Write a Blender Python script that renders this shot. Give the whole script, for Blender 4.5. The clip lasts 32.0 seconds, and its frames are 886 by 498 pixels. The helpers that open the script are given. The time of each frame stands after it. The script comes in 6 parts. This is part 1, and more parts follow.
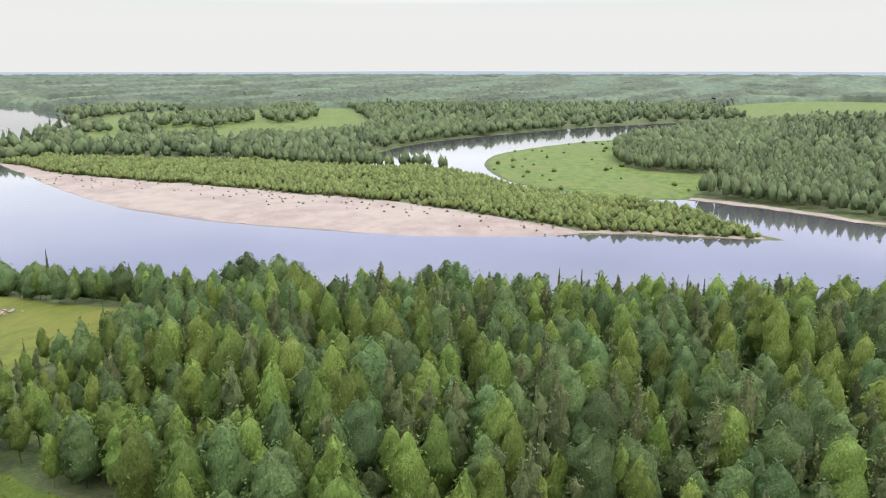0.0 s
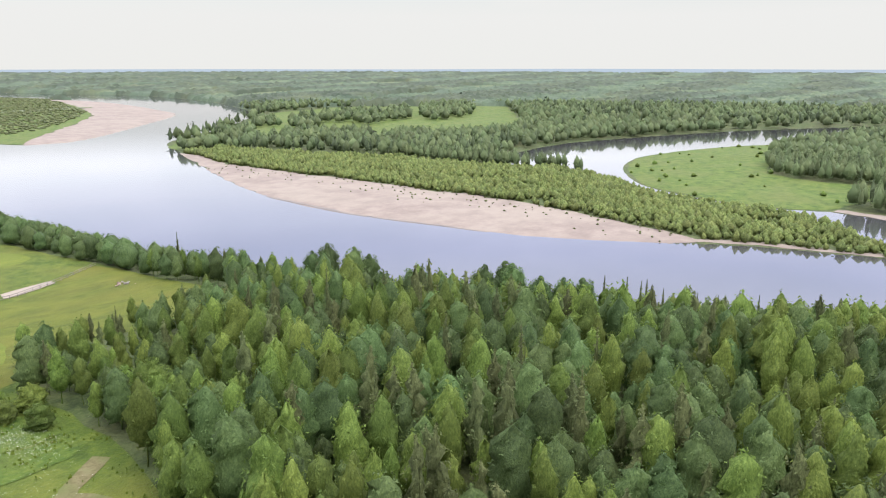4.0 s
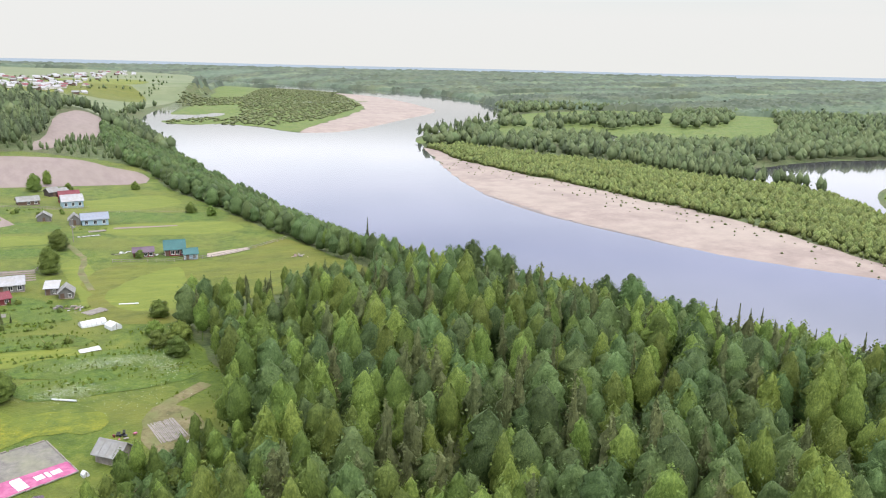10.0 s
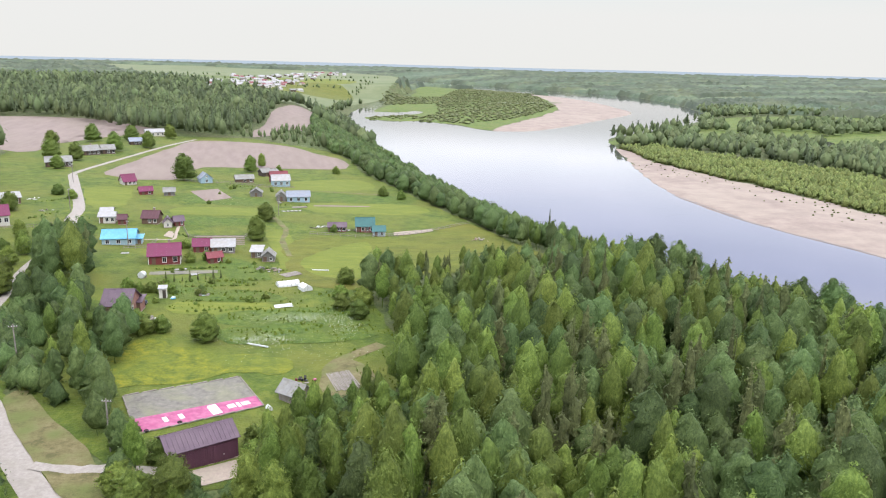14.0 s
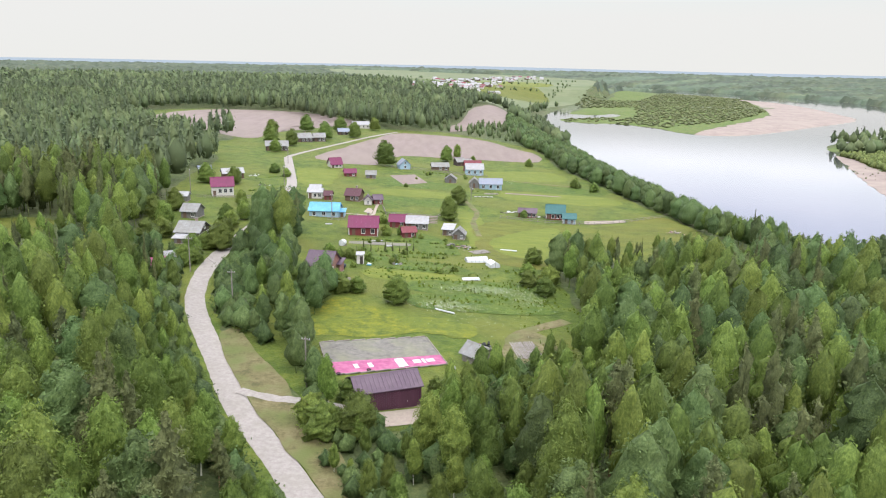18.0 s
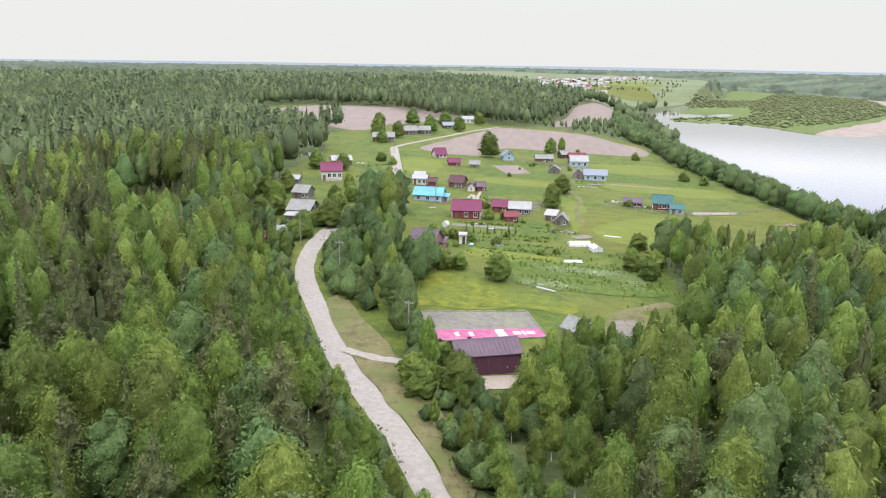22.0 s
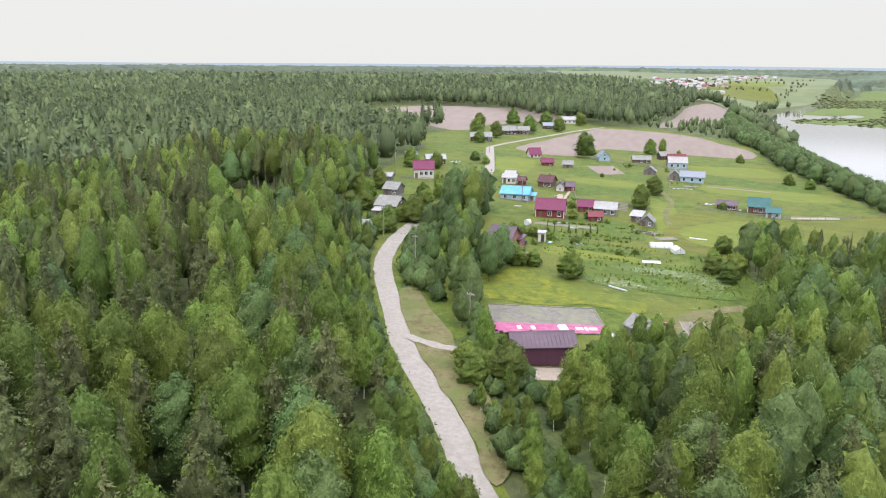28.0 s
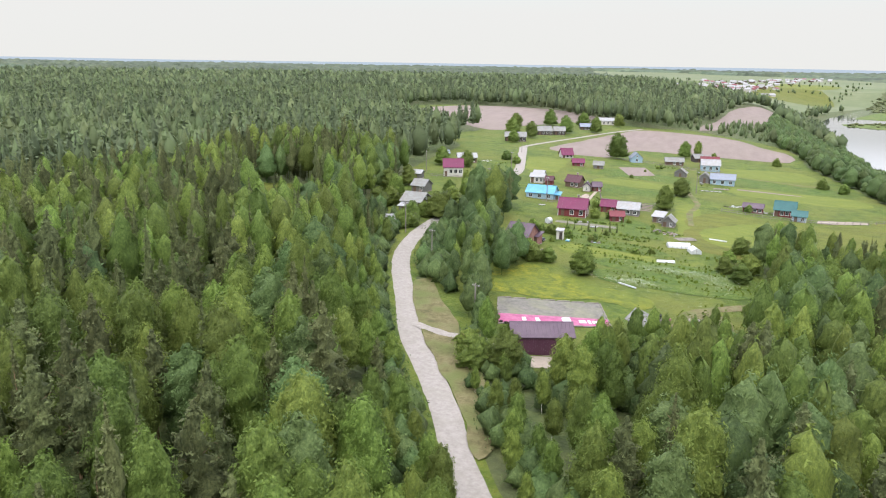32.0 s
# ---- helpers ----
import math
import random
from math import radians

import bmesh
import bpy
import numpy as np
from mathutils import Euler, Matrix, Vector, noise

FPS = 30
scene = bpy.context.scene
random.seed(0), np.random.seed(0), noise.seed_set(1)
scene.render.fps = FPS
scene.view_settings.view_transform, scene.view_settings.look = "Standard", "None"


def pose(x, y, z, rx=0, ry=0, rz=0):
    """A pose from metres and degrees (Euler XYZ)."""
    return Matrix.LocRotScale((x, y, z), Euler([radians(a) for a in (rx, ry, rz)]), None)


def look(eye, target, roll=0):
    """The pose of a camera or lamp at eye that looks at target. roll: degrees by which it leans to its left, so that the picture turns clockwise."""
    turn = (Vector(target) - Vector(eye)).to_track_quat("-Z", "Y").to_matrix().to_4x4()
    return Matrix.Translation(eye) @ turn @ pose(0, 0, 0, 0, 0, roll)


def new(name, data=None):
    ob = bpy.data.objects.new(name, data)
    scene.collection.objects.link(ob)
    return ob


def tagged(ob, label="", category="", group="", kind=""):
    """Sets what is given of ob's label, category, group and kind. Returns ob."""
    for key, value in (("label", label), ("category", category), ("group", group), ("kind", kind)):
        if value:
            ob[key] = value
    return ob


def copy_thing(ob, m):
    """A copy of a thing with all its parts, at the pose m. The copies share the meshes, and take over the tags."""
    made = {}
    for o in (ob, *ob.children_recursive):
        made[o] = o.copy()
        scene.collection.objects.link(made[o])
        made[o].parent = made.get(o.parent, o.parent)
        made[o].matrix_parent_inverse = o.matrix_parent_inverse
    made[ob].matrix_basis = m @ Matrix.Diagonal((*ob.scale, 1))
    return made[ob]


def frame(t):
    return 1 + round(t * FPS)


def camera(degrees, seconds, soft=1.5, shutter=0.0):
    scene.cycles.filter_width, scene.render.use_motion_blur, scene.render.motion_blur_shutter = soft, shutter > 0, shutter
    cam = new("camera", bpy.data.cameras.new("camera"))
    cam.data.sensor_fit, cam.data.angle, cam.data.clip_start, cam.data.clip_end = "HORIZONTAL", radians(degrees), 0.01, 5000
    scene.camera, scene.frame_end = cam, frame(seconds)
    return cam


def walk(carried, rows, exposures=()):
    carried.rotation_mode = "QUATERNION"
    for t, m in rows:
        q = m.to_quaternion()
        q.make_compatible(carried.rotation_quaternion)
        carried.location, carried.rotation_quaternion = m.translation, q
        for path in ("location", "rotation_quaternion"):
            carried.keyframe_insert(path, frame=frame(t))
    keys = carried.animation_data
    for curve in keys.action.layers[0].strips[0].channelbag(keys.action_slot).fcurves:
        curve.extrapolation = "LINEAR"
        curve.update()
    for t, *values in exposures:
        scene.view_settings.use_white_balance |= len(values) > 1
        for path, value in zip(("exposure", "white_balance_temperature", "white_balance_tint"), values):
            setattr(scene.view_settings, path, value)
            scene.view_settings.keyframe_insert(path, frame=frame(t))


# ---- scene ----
# ---- camera ----
cam = camera(61.59, 32.0, soft=1.1)
# seconds, x, y, z, yaw to the left of north, pitch, roll
PATH = [
    (0.0, -21.96, 62.51, 50.85, -62.86, -13.69, 0.02),
    (0.5, -21.57, 58.97, 51.22, -61.53, -13.71, -0.00),
    (1.0, -20.92, 55.83, 51.59, -60.27, -13.71, 0.07),
    (1.5, -20.36, 52.29, 52.08, -58.62, -13.71, 0.15),
    (2.0, -19.78, 48.72, 52.67, -57.03, -13.76, 0.21),
    (2.5, -19.01, 45.12, 53.18, -55.30, -13.80, 0.26),
    (3.0, -18.13, 41.52, 53.67, -53.53, -13.85, 0.25),
    (3.5, -17.26, 38.00, 53.91, -51.76, -13.89, 0.13),
    (5.5, -12.16, 24.80, 55.45, -45.25, -13.98, 0.06),
    (6.0, -10.52, 21.48, 55.68, -43.64, -13.98, 0.12),
    (6.5, -9.03, 18.31, 56.01, -42.01, -14.01, 0.16),
    (7.0, -7.26, 15.32, 56.26, -40.54, -14.04, 0.25),
    (7.5, -5.34, 12.43, 56.35, -39.03, -14.01, 0.41),
    (8.0, -3.87, 9.82, 56.44, -37.67, -13.97, 0.62),
    (8.5, -2.29, 7.42, 56.75, -36.20, -13.96, 0.79),
    (9.0, -1.30, 5.58, 57.33, -35.94, -14.00, 0.97),
    (9.5, -0.55, 4.29, 57.33, -33.46, -14.00, 1.10),
    (10.0, 0.15, 3.09, 57.50, -30.20, -14.04, 1.33),
    (10.5, 0.39, 2.06, 57.64, -27.22, -14.11, 1.42),
    (11.0, 0.61, 1.39, 57.70, -23.28, -14.21, 1.67),
    (11.5, 1.02, 0.95, 57.09, -21.90, -14.18, 1.70),
    (12.0, 1.22, 0.56, 56.56, -20.82, -14.21, 1.71),
    (12.5, 1.23, 0.41, 55.78, -19.51, -14.19, 1.69),
    (13.0, 1.40, 0.41, 54.86, -18.13, -14.22, 1.54),
    (13.5, 1.51, 0.36, 53.82, -16.90, -14.18, 1.44),
    (15.5, 1.37, 0.09, 50.01, -10.16, -14.06, 1.34),
    (16.0, 1.27, 0.11, 49.06, -8.20, -14.02, 1.30),
    (16.5, 1.23, -0.10, 48.51, -6.21, -14.04, 1.30),
    (17.0, 1.16, -0.14, 47.79, -4.24, -14.02, 1.31),
    (17.5, 1.11, -0.16, 47.20, -2.29, -14.04, 1.29),
    (18.0, 1.05, -0.16, 46.56, -0.73, -14.05, 1.26),
    (18.5, 1.02, -0.05, 45.70, -0.06, -14.02, 1.20),
    (19.0, 0.80, 0.15, 44.59, 0.25, -13.92, 1.17),
    (19.5, 0.97, -0.17, 44.08, 0.57, -13.95, 1.03),
    (20.0, 0.90, -0.17, 43.36, 0.70, -13.91, 0.96),
    (20.5, 0.85, -0.47, 42.65, 0.79, -13.88, 0.90),
    (21.0, 0.88, -0.98, 42.39, 3.73, -13.96, 0.89),
    (21.5, 0.80, -1.68, 42.26, 5.66, -14.03, 0.95),
    (22.0, 0.80, -2.42, 42.10, 7.21, -14.07, 0.94),
    (22.5, 0.83, -3.06, 41.94, 8.65, -14.06, 0.98),
    (23.0, 0.81, -3.66, 41.85, 9.94, -14.07, 0.97),
    (23.5, 0.82, -4.21, 41.82, 11.18, -14.12, 0.97),
    (24.0, 0.87, -4.76, 41.81, 12.43, -14.12, 0.98),
    (24.5, 0.97, -5.21, 41.82, 13.15, -14.14, 0.95),
    (26.5, 3.63, -5.89, 41.90, 14.60, -14.12, 0.68),
    (27.0, 5.09, -5.77, 42.00, 14.95, -14.13, 0.58),
    (27.5, 6.71, -5.68, 42.14, 15.29, -14.13, 0.53),
    (28.0, 8.23, -5.46, 42.21, 15.74, -14.12, 0.48),
    (28.5, 9.56, -5.34, 42.24, 16.18, -14.07, 0.45),
    (29.0, 10.60, -5.27, 42.26, 16.56, -14.06, 0.49),
    (29.5, 11.63, -5.45, 42.44, 16.94, -14.09, 0.50),
    (30.0, 12.63, -5.88, 42.63, 17.39, -14.14, 0.62),
    (30.5, 13.19, -6.50, 42.59, 17.75, -14.16, 0.79),
    (31.0, 13.97, -7.28, 42.39, 18.26, -14.09, 0.80),
    (31.5, 14.71, -8.39, 42.62, 18.78, -14.18, 0.91),
    (32.0, 15.38, -9.43, 42.59, 19.21, -14.19, 0.96),
]


def aimed(x, y, z, yaw, pitch, roll):
    a, p = radians(yaw), radians(pitch)
    ahead = Vector((-math.sin(a) * math.cos(p), math.cos(a) * math.cos(p), math.sin(p)))
    eye = Vector((x, y, z))
    return look(eye, eye + ahead * 100.0, roll)


walk(cam, [(row[0], aimed(*row[1:])) for row in PATH])

# ---- sky and sun ----
SUN_EL, SUN_AZ = radians(50), radians(168)
world = bpy.data.worlds.new("world")
scene.world = world
world.use_nodes = True
wn, wl = world.node_tree.nodes, world.node_tree.links
wn.clear()
w_out = wn.new("ShaderNodeOutputWorld")
w_bg = wn.new("ShaderNodeBackground")
w_bg.inputs["Strength"].default_value = 1.0
w_sky = wn.new("ShaderNodeTexSky")
w_sky.sky_type = "NISHITA"
w_sky.sun_disc = False
w_sky.sun_elevation, w_sky.sun_rotation = SUN_EL, SUN_AZ
w_dim = wn.new("ShaderNodeVectorMath")
w_dim.operation = "SCALE"
w_dim.inputs["Scale"].default_value = 0.15
wl.new(w_sky.outputs[0], w_dim.inputs[0])
# a thin bright cloud sheet: white low down, broken by greyer and bluer patches higher up
w_co = wn.new("ShaderNodeTexCoord")
w_sep = wn.new("ShaderNodeSeparateXYZ")
wl.new(w_co.outputs["Generated"], w_sep.inputs[0])
w_ramp = wn.new("ShaderNodeValToRGB")
cr = w_ramp.color_ramp
cr.elements[0].position, cr.elements[0].color = 0.0, (0.85, 0.85, 0.83, 1)
cr.elements[1].position, cr.elements[1].color = 1.0, (4.3, 4.35, 4.45, 1)
for at, col in ((0.08, (0.86, 0.86, 0.85, 1)), (0.115, (1.75, 1.78, 1.88, 1)), (0.24, (1.25, 1.36, 1.98, 1)), (0.42, (2.6, 2.68, 2.95, 1))):
    e = cr.elements.new(at)
    e.color = col
wl.new(w_sep.outputs["Z"], w_ramp.inputs[0])
w_noise = wn.new("ShaderNodeTexNoise")
w_noise.inputs["Scale"].default_value = 3.0
w_noise.inputs["Detail"].default_value = 6
w_map = wn.new("ShaderNodeMapping")
w_map.inputs["Scale"].default_value = (1.0, 1.0, 4.0)
wl.new(w_co.outputs["Generated"], w_map.inputs[0])
wl.new(w_map.outputs[0], w_noise.inputs["Vector"])
w_cover = wn.new("ShaderNodeMapRange")
w_cover.inputs[1].default_value, w_cover.inputs[2].default_value = 0.35, 0.62
w_cover.inputs[3].default_value, w_cover.inputs[4].default_value = 0.98, 0.75
wl.new(w_noise.outputs[0], w_cover.inputs[0])
w_low = wn.new("ShaderNodeMapRange")
w_low.inputs[1].default_value, w_low.inputs[2].default_value = 0.06, 0.20
w_low.inputs[3].default_value, w_low.inputs[4].default_value = 1.0, 0.0
wl.new(w_sep.outputs["Z"], w_low.inputs[0])
w_max = wn.new("ShaderNodeMath")
w_max.operation = "MAXIMUM"
wl.new(w_cover.outputs[0], w_max.inputs[0])
wl.new(w_low.outputs[0], w_max.inputs[1])
w_mix = wn.new("ShaderNodeMix")
w_mix.data_type = "RGBA"
wl.new(w_max.outputs[0], w_mix.inputs["Factor"])
wl.new(w_dim.outputs[0], w_mix.inputs["A"])
wl.new(w_ramp.outputs[0], w_mix.inputs["B"])
wl.new(w_mix.outputs["Result"], w_bg.inputs["Color"])
wl.new(w_bg.outputs[0], w_out.inputs[0])

sun_data = bpy.data.lights.new("sun", "SUN")
sun_data.energy, sun_data.angle, sun_data.color = 1.7, radians(25), (1.0, 0.96, 0.9)
sun = new("sun", sun_data)
sun.matrix_world = look((math.sin(SUN_AZ) * math.cos(SUN_EL) * 100, math.cos(SUN_AZ) * math.cos(SUN_EL) * 100, math.sin(SUN_EL) * 100), (0, 0, 0))


# ---- materials ----
def material(name, stops, scale=1.0, detail=6, rough=0.9, metal=0.0, bump=0.0, bump_scale=None, second=None, spread=0.0, stretch=(1, 1, 1),
             through_light=0.0, tint="", specular=0.3, bump_distance=0.1, coarse=0.65):
    """stops: colours of a ramp over noise of that scale; second: (scale, colour, amount) of a broader stain; tint: 'object' or a named value that shifts the colour."""
    m = bpy.data.materials.new(name)
    m.use_nodes = True
    nt = m.node_tree
    n, l = nt.nodes, nt.links
    b = n["Principled BSDF"]
    b.inputs["Roughness"].default_value = rough
    b.inputs["Metallic"].default_value = metal
    b.inputs["Specular IOR Level"].default_value = specular
    co = n.new("ShaderNodeTexCoord")
    geo = n.new("ShaderNodeNewGeometry")
    mp = n.new("ShaderNodeMapping")
    mp.inputs["Scale"].default_value = stretch
    l.new(geo.outputs["Position"] if tint != "local" else co.outputs["Object"], mp.inputs[0])
    no = n.new("ShaderNodeTexNoise")
    no.inputs["Scale"].default_value, no.inputs["Detail"].default_value = scale, detail
    no.inputs["Roughness"].default_value = coarse
    l.new(mp.outputs[0], no.inputs["Vector"])
    ramp = n.new("ShaderNodeValToRGB")
    r = ramp.color_ramp
    k = len(stops)
    for i, c in enumerate(stops):
        at = 0.5 + (0.4 if coarse < 0.7 else 0.24) * (i / max(1, k - 1) - 0.5)
        e = r.elements[i] if i < 2 else r.elements.new(at)
        e.position, e.color = at, (*c, 1)
    l.new(no.outputs[0], ramp.inputs[0])
    col = ramp.outputs[0]
    if second:
        n2 = n.new("ShaderNodeTexNoise")
        n2.inputs["Scale"].default_value, n2.inputs["Detail"].default_value = second[0], 4
        l.new(mp.outputs[0], n2.inputs["Vector"])
        mr = n.new("ShaderNodeMapRange")
        mr.inputs[1].default_value, mr.inputs[2].default_value = 0.42, 0.66
        mr.inputs[4].default_value = second[2]
        l.new(n2.outputs[0], mr.inputs[0])
        mx = n.new("ShaderNodeMix")
        mx.data_type = "RGBA"
        l.new(mr.outputs[0], mx.inputs["Factor"])
        l.new(col, mx.inputs["A"])
        mx.inputs["B"].default_value = (*second[1], 1)
        col = mx.outputs["Result"]
    if tint and tint != "local":
        if tint == "object":
            src = n.new("ShaderNodeObjectInfo").outputs["Random"]
        else:
            at = n.new("ShaderNodeAttribute")
            at.attribute_name = tint
            src = at.outputs["Fac"]
        hs = n.new("ShaderNodeHueSaturation")
        h1 = n.new("ShaderNodeMapRange")
        h1.inputs[3].default_value, h1.inputs[4].default_value = 0.5 - 0.022 * spread, 0.5 + 0.005 * spread
        l.new(src, h1.inputs[0])
        l.new(h1.outputs[0], hs.inputs["Hue"])
        wv = n.new("ShaderNodeMath")
        wv.operation = "FRACT" if name != "hazed_canopy" else "MULTIPLY"
        wv.inputs[1].default_value = 1.0
        ml = n.new("ShaderNodeMath")
        ml.operation = "MULTIPLY"
        ml.inputs[1].default_value = 7.31 if name != "hazed_canopy" else 1.0
        l.new(src, ml.inputs[0])
        l.new(ml.outputs[0], wv.inputs[0])
        h2 = n.new("ShaderNodeMapRange")
        h2.inputs[3].default_value, h2.inputs[4].default_value = 1 - 0.26 * spread, 1 + 0.26 * spread
        l.new(wv.outputs[0], h2.inputs[0])
        l.new(h2.outputs[0], hs.inputs["Value"])
        l.new(col, hs.inputs["Color"])
        col = hs.outputs[0]
    l.new(col, b.inputs["Base Color"])
    if bump:
        bn = n.new("ShaderNodeTexNoise")
        bn.inputs["Scale"].default_value, bn.inputs["Detail"].default_value = bump_scale or scale * 3, 5
        l.new(mp.outputs[0], bn.inputs["Vector"])
        bp = n.new("ShaderNodeBump")
        bp.inputs["Strength"].default_value, bp.inputs["Distance"].default_value = bump, bump_distance
        l.new(bn.outputs[0], bp.inputs["Height"])
        l.new(bp.outputs[0], b.inputs["Normal"])
    if through_light:
        tr = n.new("ShaderNodeBsdfTranslucent")
        l.new(col, tr.inputs["Color"])
        ms = n.new("ShaderNodeMixShader")
        ms.inputs[0].default_value = through_light
        l.new(b.outputs[0], ms.inputs[1])
        l.new(tr.outputs[0], ms.inputs[2])
        l.new(ms.outputs[0], n["Material Output"].inputs["Surface"])
    return m


M = {}
M["forest_floor"] = material("forest_floor", [(0.028, 0.042, 0.014), (0.055, 0.078, 0.024), (0.10, 0.115, 0.042)], 0.25, detail=12, coarse=0.78, second=(0.03, (0.085, 0.075, 0.04), 0.5), bump=0.7, bump_scale=1.2, bump_distance=0.6)
M["grass"] = material("grass", [(0.030, 0.054, 0.005), (0.060, 0.090, 0.009), (0.104, 0.122, 0.017)], 0.22, detail=13, coarse=0.8, second=(0.045, (0.105, 0.107, 0.018), 0.6), bump=0.9, bump_scale=2.2, bump_distance=0.35)
M["field_grass"] = material("field_grass", [(0.047, 0.062, 0.006), (0.075, 0.090, 0.009), (0.104, 0.112, 0.014)], 0.15, detail=13, coarse=0.78, second=(0.05, (0.106, 0.100, 0.015), 0.6), bump=0.6, bump_scale=2.5, bump_distance=0.25, stretch=(0.6, 1.6, 1))
M["mown_grass"] = material("mown_grass", [(0.075, 0.100, 0.011), (0.100, 0.122, 0.014), (0.128, 0.142, 0.020)], 0.3, detail=12, coarse=0.75, second=(0.06, (0.085, 0.108, 0.013), 0.6), bump=0.5, bump_scale=3, bump_distance=0.2, stretch=(0.5, 2.0, 1))
M["rank_grass"] = material("rank_grass", [(0.026, 0.054, 0.006), (0.054, 0.092, 0.010), (0.088, 0.122, 0.018)], 0.5, detail=12, coarse=0.8, second=(0.12, (0.080, 0.098, 0.016), 0.6), bump=1.0, bump_scale=2.5, bump_distance=0.4)
M["yellow_meadow"] = material("yellow_meadow", [(0.0451, 0.0697, 0.0082), (0.0984, 0.1148, 0.0090), (0.1804, 0.1681, 0.0115)], 0.45, detail=13, coarse=0.8, second=(0.12, (0.07, 0.10, 0.014), 0.6), bump=0.7, bump_scale=2.5, bump_distance=0.3)
M["flood_meadow"] = material("flood_meadow", [(0.036, 0.066, 0.010), (0.068, 0.105, 0.016), (0.105, 0.132, 0.026)], 0.12, detail=12, coarse=0.75, second=(0.03, (0.10, 0.11, 0.032), 0.55), bump=0.6, bump_scale=0.8, bump_distance=0.5)
M["sand"] = material("sand", [(0.176, 0.138, 0.123), (0.206, 0.163, 0.144), (0.236, 0.192, 0.168)], 0.08, detail=11, coarse=0.7, second=(0.02, (0.255, 0.215, 0.182), 0.5), bump=0.3, bump_scale=0.8, bump_distance=0.2)
M["wet_sand"] = material("wet_sand", [(0.075, 0.055, 0.045), (0.105, 0.080, 0.066), (0.14, 0.108, 0.09)], 0.3, detail=9, rough=0.45, bump=0.4)
M["soil"] = material("soil", [(0.148, 0.114, 0.104), (0.166, 0.129, 0.117), (0.184, 0.145, 0.131)], 0.08, detail=12, coarse=0.72, second=(0.02, (0.150, 0.125, 0.100), 0.3), bump=0.4, bump_scale=1.0, stretch=(2.5, 0.5, 1))
M["gravel"] = material("gravel", [(0.205, 0.182, 0.170), (0.235, 0.212, 0.200), (0.265, 0.242, 0.230)], 1.5, detail=10, coarse=0.7, second=(0.3, (0.195, 0.175, 0.150), 0.35), bump=0.15, bump_scale=4)
M["dirt"] = material("dirt", [(0.0673, 0.0634, 0.0238), (0.1188, 0.1014, 0.0475), (0.1584, 0.1346, 0.0752)], 0.5, detail=12, coarse=0.75, second=(0.25, (0.07, 0.095, 0.02), 0.75), bump=0.5, bump_scale=3)
M["leaf"] = material("leaf", [(0.068, 0.110, 0.019), (0.105, 0.162, 0.029), (0.156, 0.220, 0.046)], 2.6, rough=0.7, through_light=0.32, tint="object", spread=1.15, bump=0.8, bump_scale=3.2, bump_distance=0.28, coarse=0.72, stretch=(1.3, 1.3, 0.6))
M["leaf_mass"] = material("leaf_mass", [(0.068, 0.110, 0.019), (0.105, 0.162, 0.029), (0.156, 0.220, 0.046)], 2.6, rough=0.7, through_light=0.32, tint="shade_of_leaf", spread=1.15, bump=0.8, bump_scale=3.2, bump_distance=0.28, coarse=0.72, stretch=(1.3, 1.3, 0.6))
M["cool_leaf"] = material("cool_leaf", [(0.044, 0.080, 0.023), (0.069, 0.117, 0.034), (0.106, 0.162, 0.053)], 2.6, rough=0.65, through_light=0.28, tint="object", spread=1.15, bump=0.8, bump_scale=3.2, bump_distance=0.28, coarse=0.72, stretch=(1.3, 1.3, 0.6))
M["cool_leaf_mass"] = material("cool_leaf_mass", [(0.044, 0.080, 0.023), (0.069, 0.117, 0.034), (0.106, 0.162, 0.053)], 2.6, rough=0.65, through_light=0.28, tint="shade_of_leaf", spread=1.15, bump=0.8, bump_scale=3.2, bump_distance=0.28, coarse=0.72, stretch=(1.3, 1.3, 0.6))
# foliage for the farther woods, with distance haze mixed into its base colours
M["hazed_leaf"] = material("hazed_leaf", [(0.076, 0.110, 0.046), (0.106, 0.144, 0.062), (0.142, 0.182, 0.080)], 0.06, rough=0.75, through_light=0.25, tint="shade_of_leaf", spread=0.9)
M["hazed_needle"] = material("hazed_needle", [(0.060, 0.084, 0.044), (0.085, 0.114, 0.057), (0.114, 0.144, 0.074)], 0.06, rough=0.8, through_light=0.15, tint="shade_of_leaf", spread=0.6)
M["needle"] = material("needle", [(0.056, 0.072, 0.026), (0.086, 0.106, 0.038), (0.124, 0.146, 0.056)], 2.6, rough=0.8, through_light=0.18, tint="object", spread=0.85, bump=0.8, bump_scale=3.2, bump_distance=0.28, coarse=0.72, stretch=(1.3, 1.3, 0.6))
M["needle_mass"] = material("needle_mass", [(0.056, 0.072, 0.026), (0.086, 0.106, 0.038), (0.124, 0.146, 0.056)], 2.6, rough=0.8, through_light=0.18, tint="shade_of_leaf", spread=0.85, bump=0.8, bump_scale=3.2, bump_distance=0.28, coarse=0.72, stretch=(1.3, 1.3, 0.6))
M["willow"] = material("willow", [(0.062, 0.088, 0.025), (0.144, 0.186, 0.052), (0.224, 0.272, 0.088)], 1.2, rough=0.75, through_light=0.25, tint="shade_of_leaf", spread=0.9, bump=1.0, bump_scale=2, bump_distance=0.4, coarse=0.75)
# tree tops out to the horizon: blue-grey haze is painted into ramp and stain
M["hazed_canopy"] = material("hazed_canopy", [(0.036, 0.056, 0.039), (0.066, 0.092, 0.056), (0.130, 0.155, 0.082)], 0.008, detail=10, coarse=0.68, rough=0.8, through_light=0.15, tint="shade_of_leaf", spread=1.0, second=(0.0035, (0.066, 0.092, 0.064), 0.6))
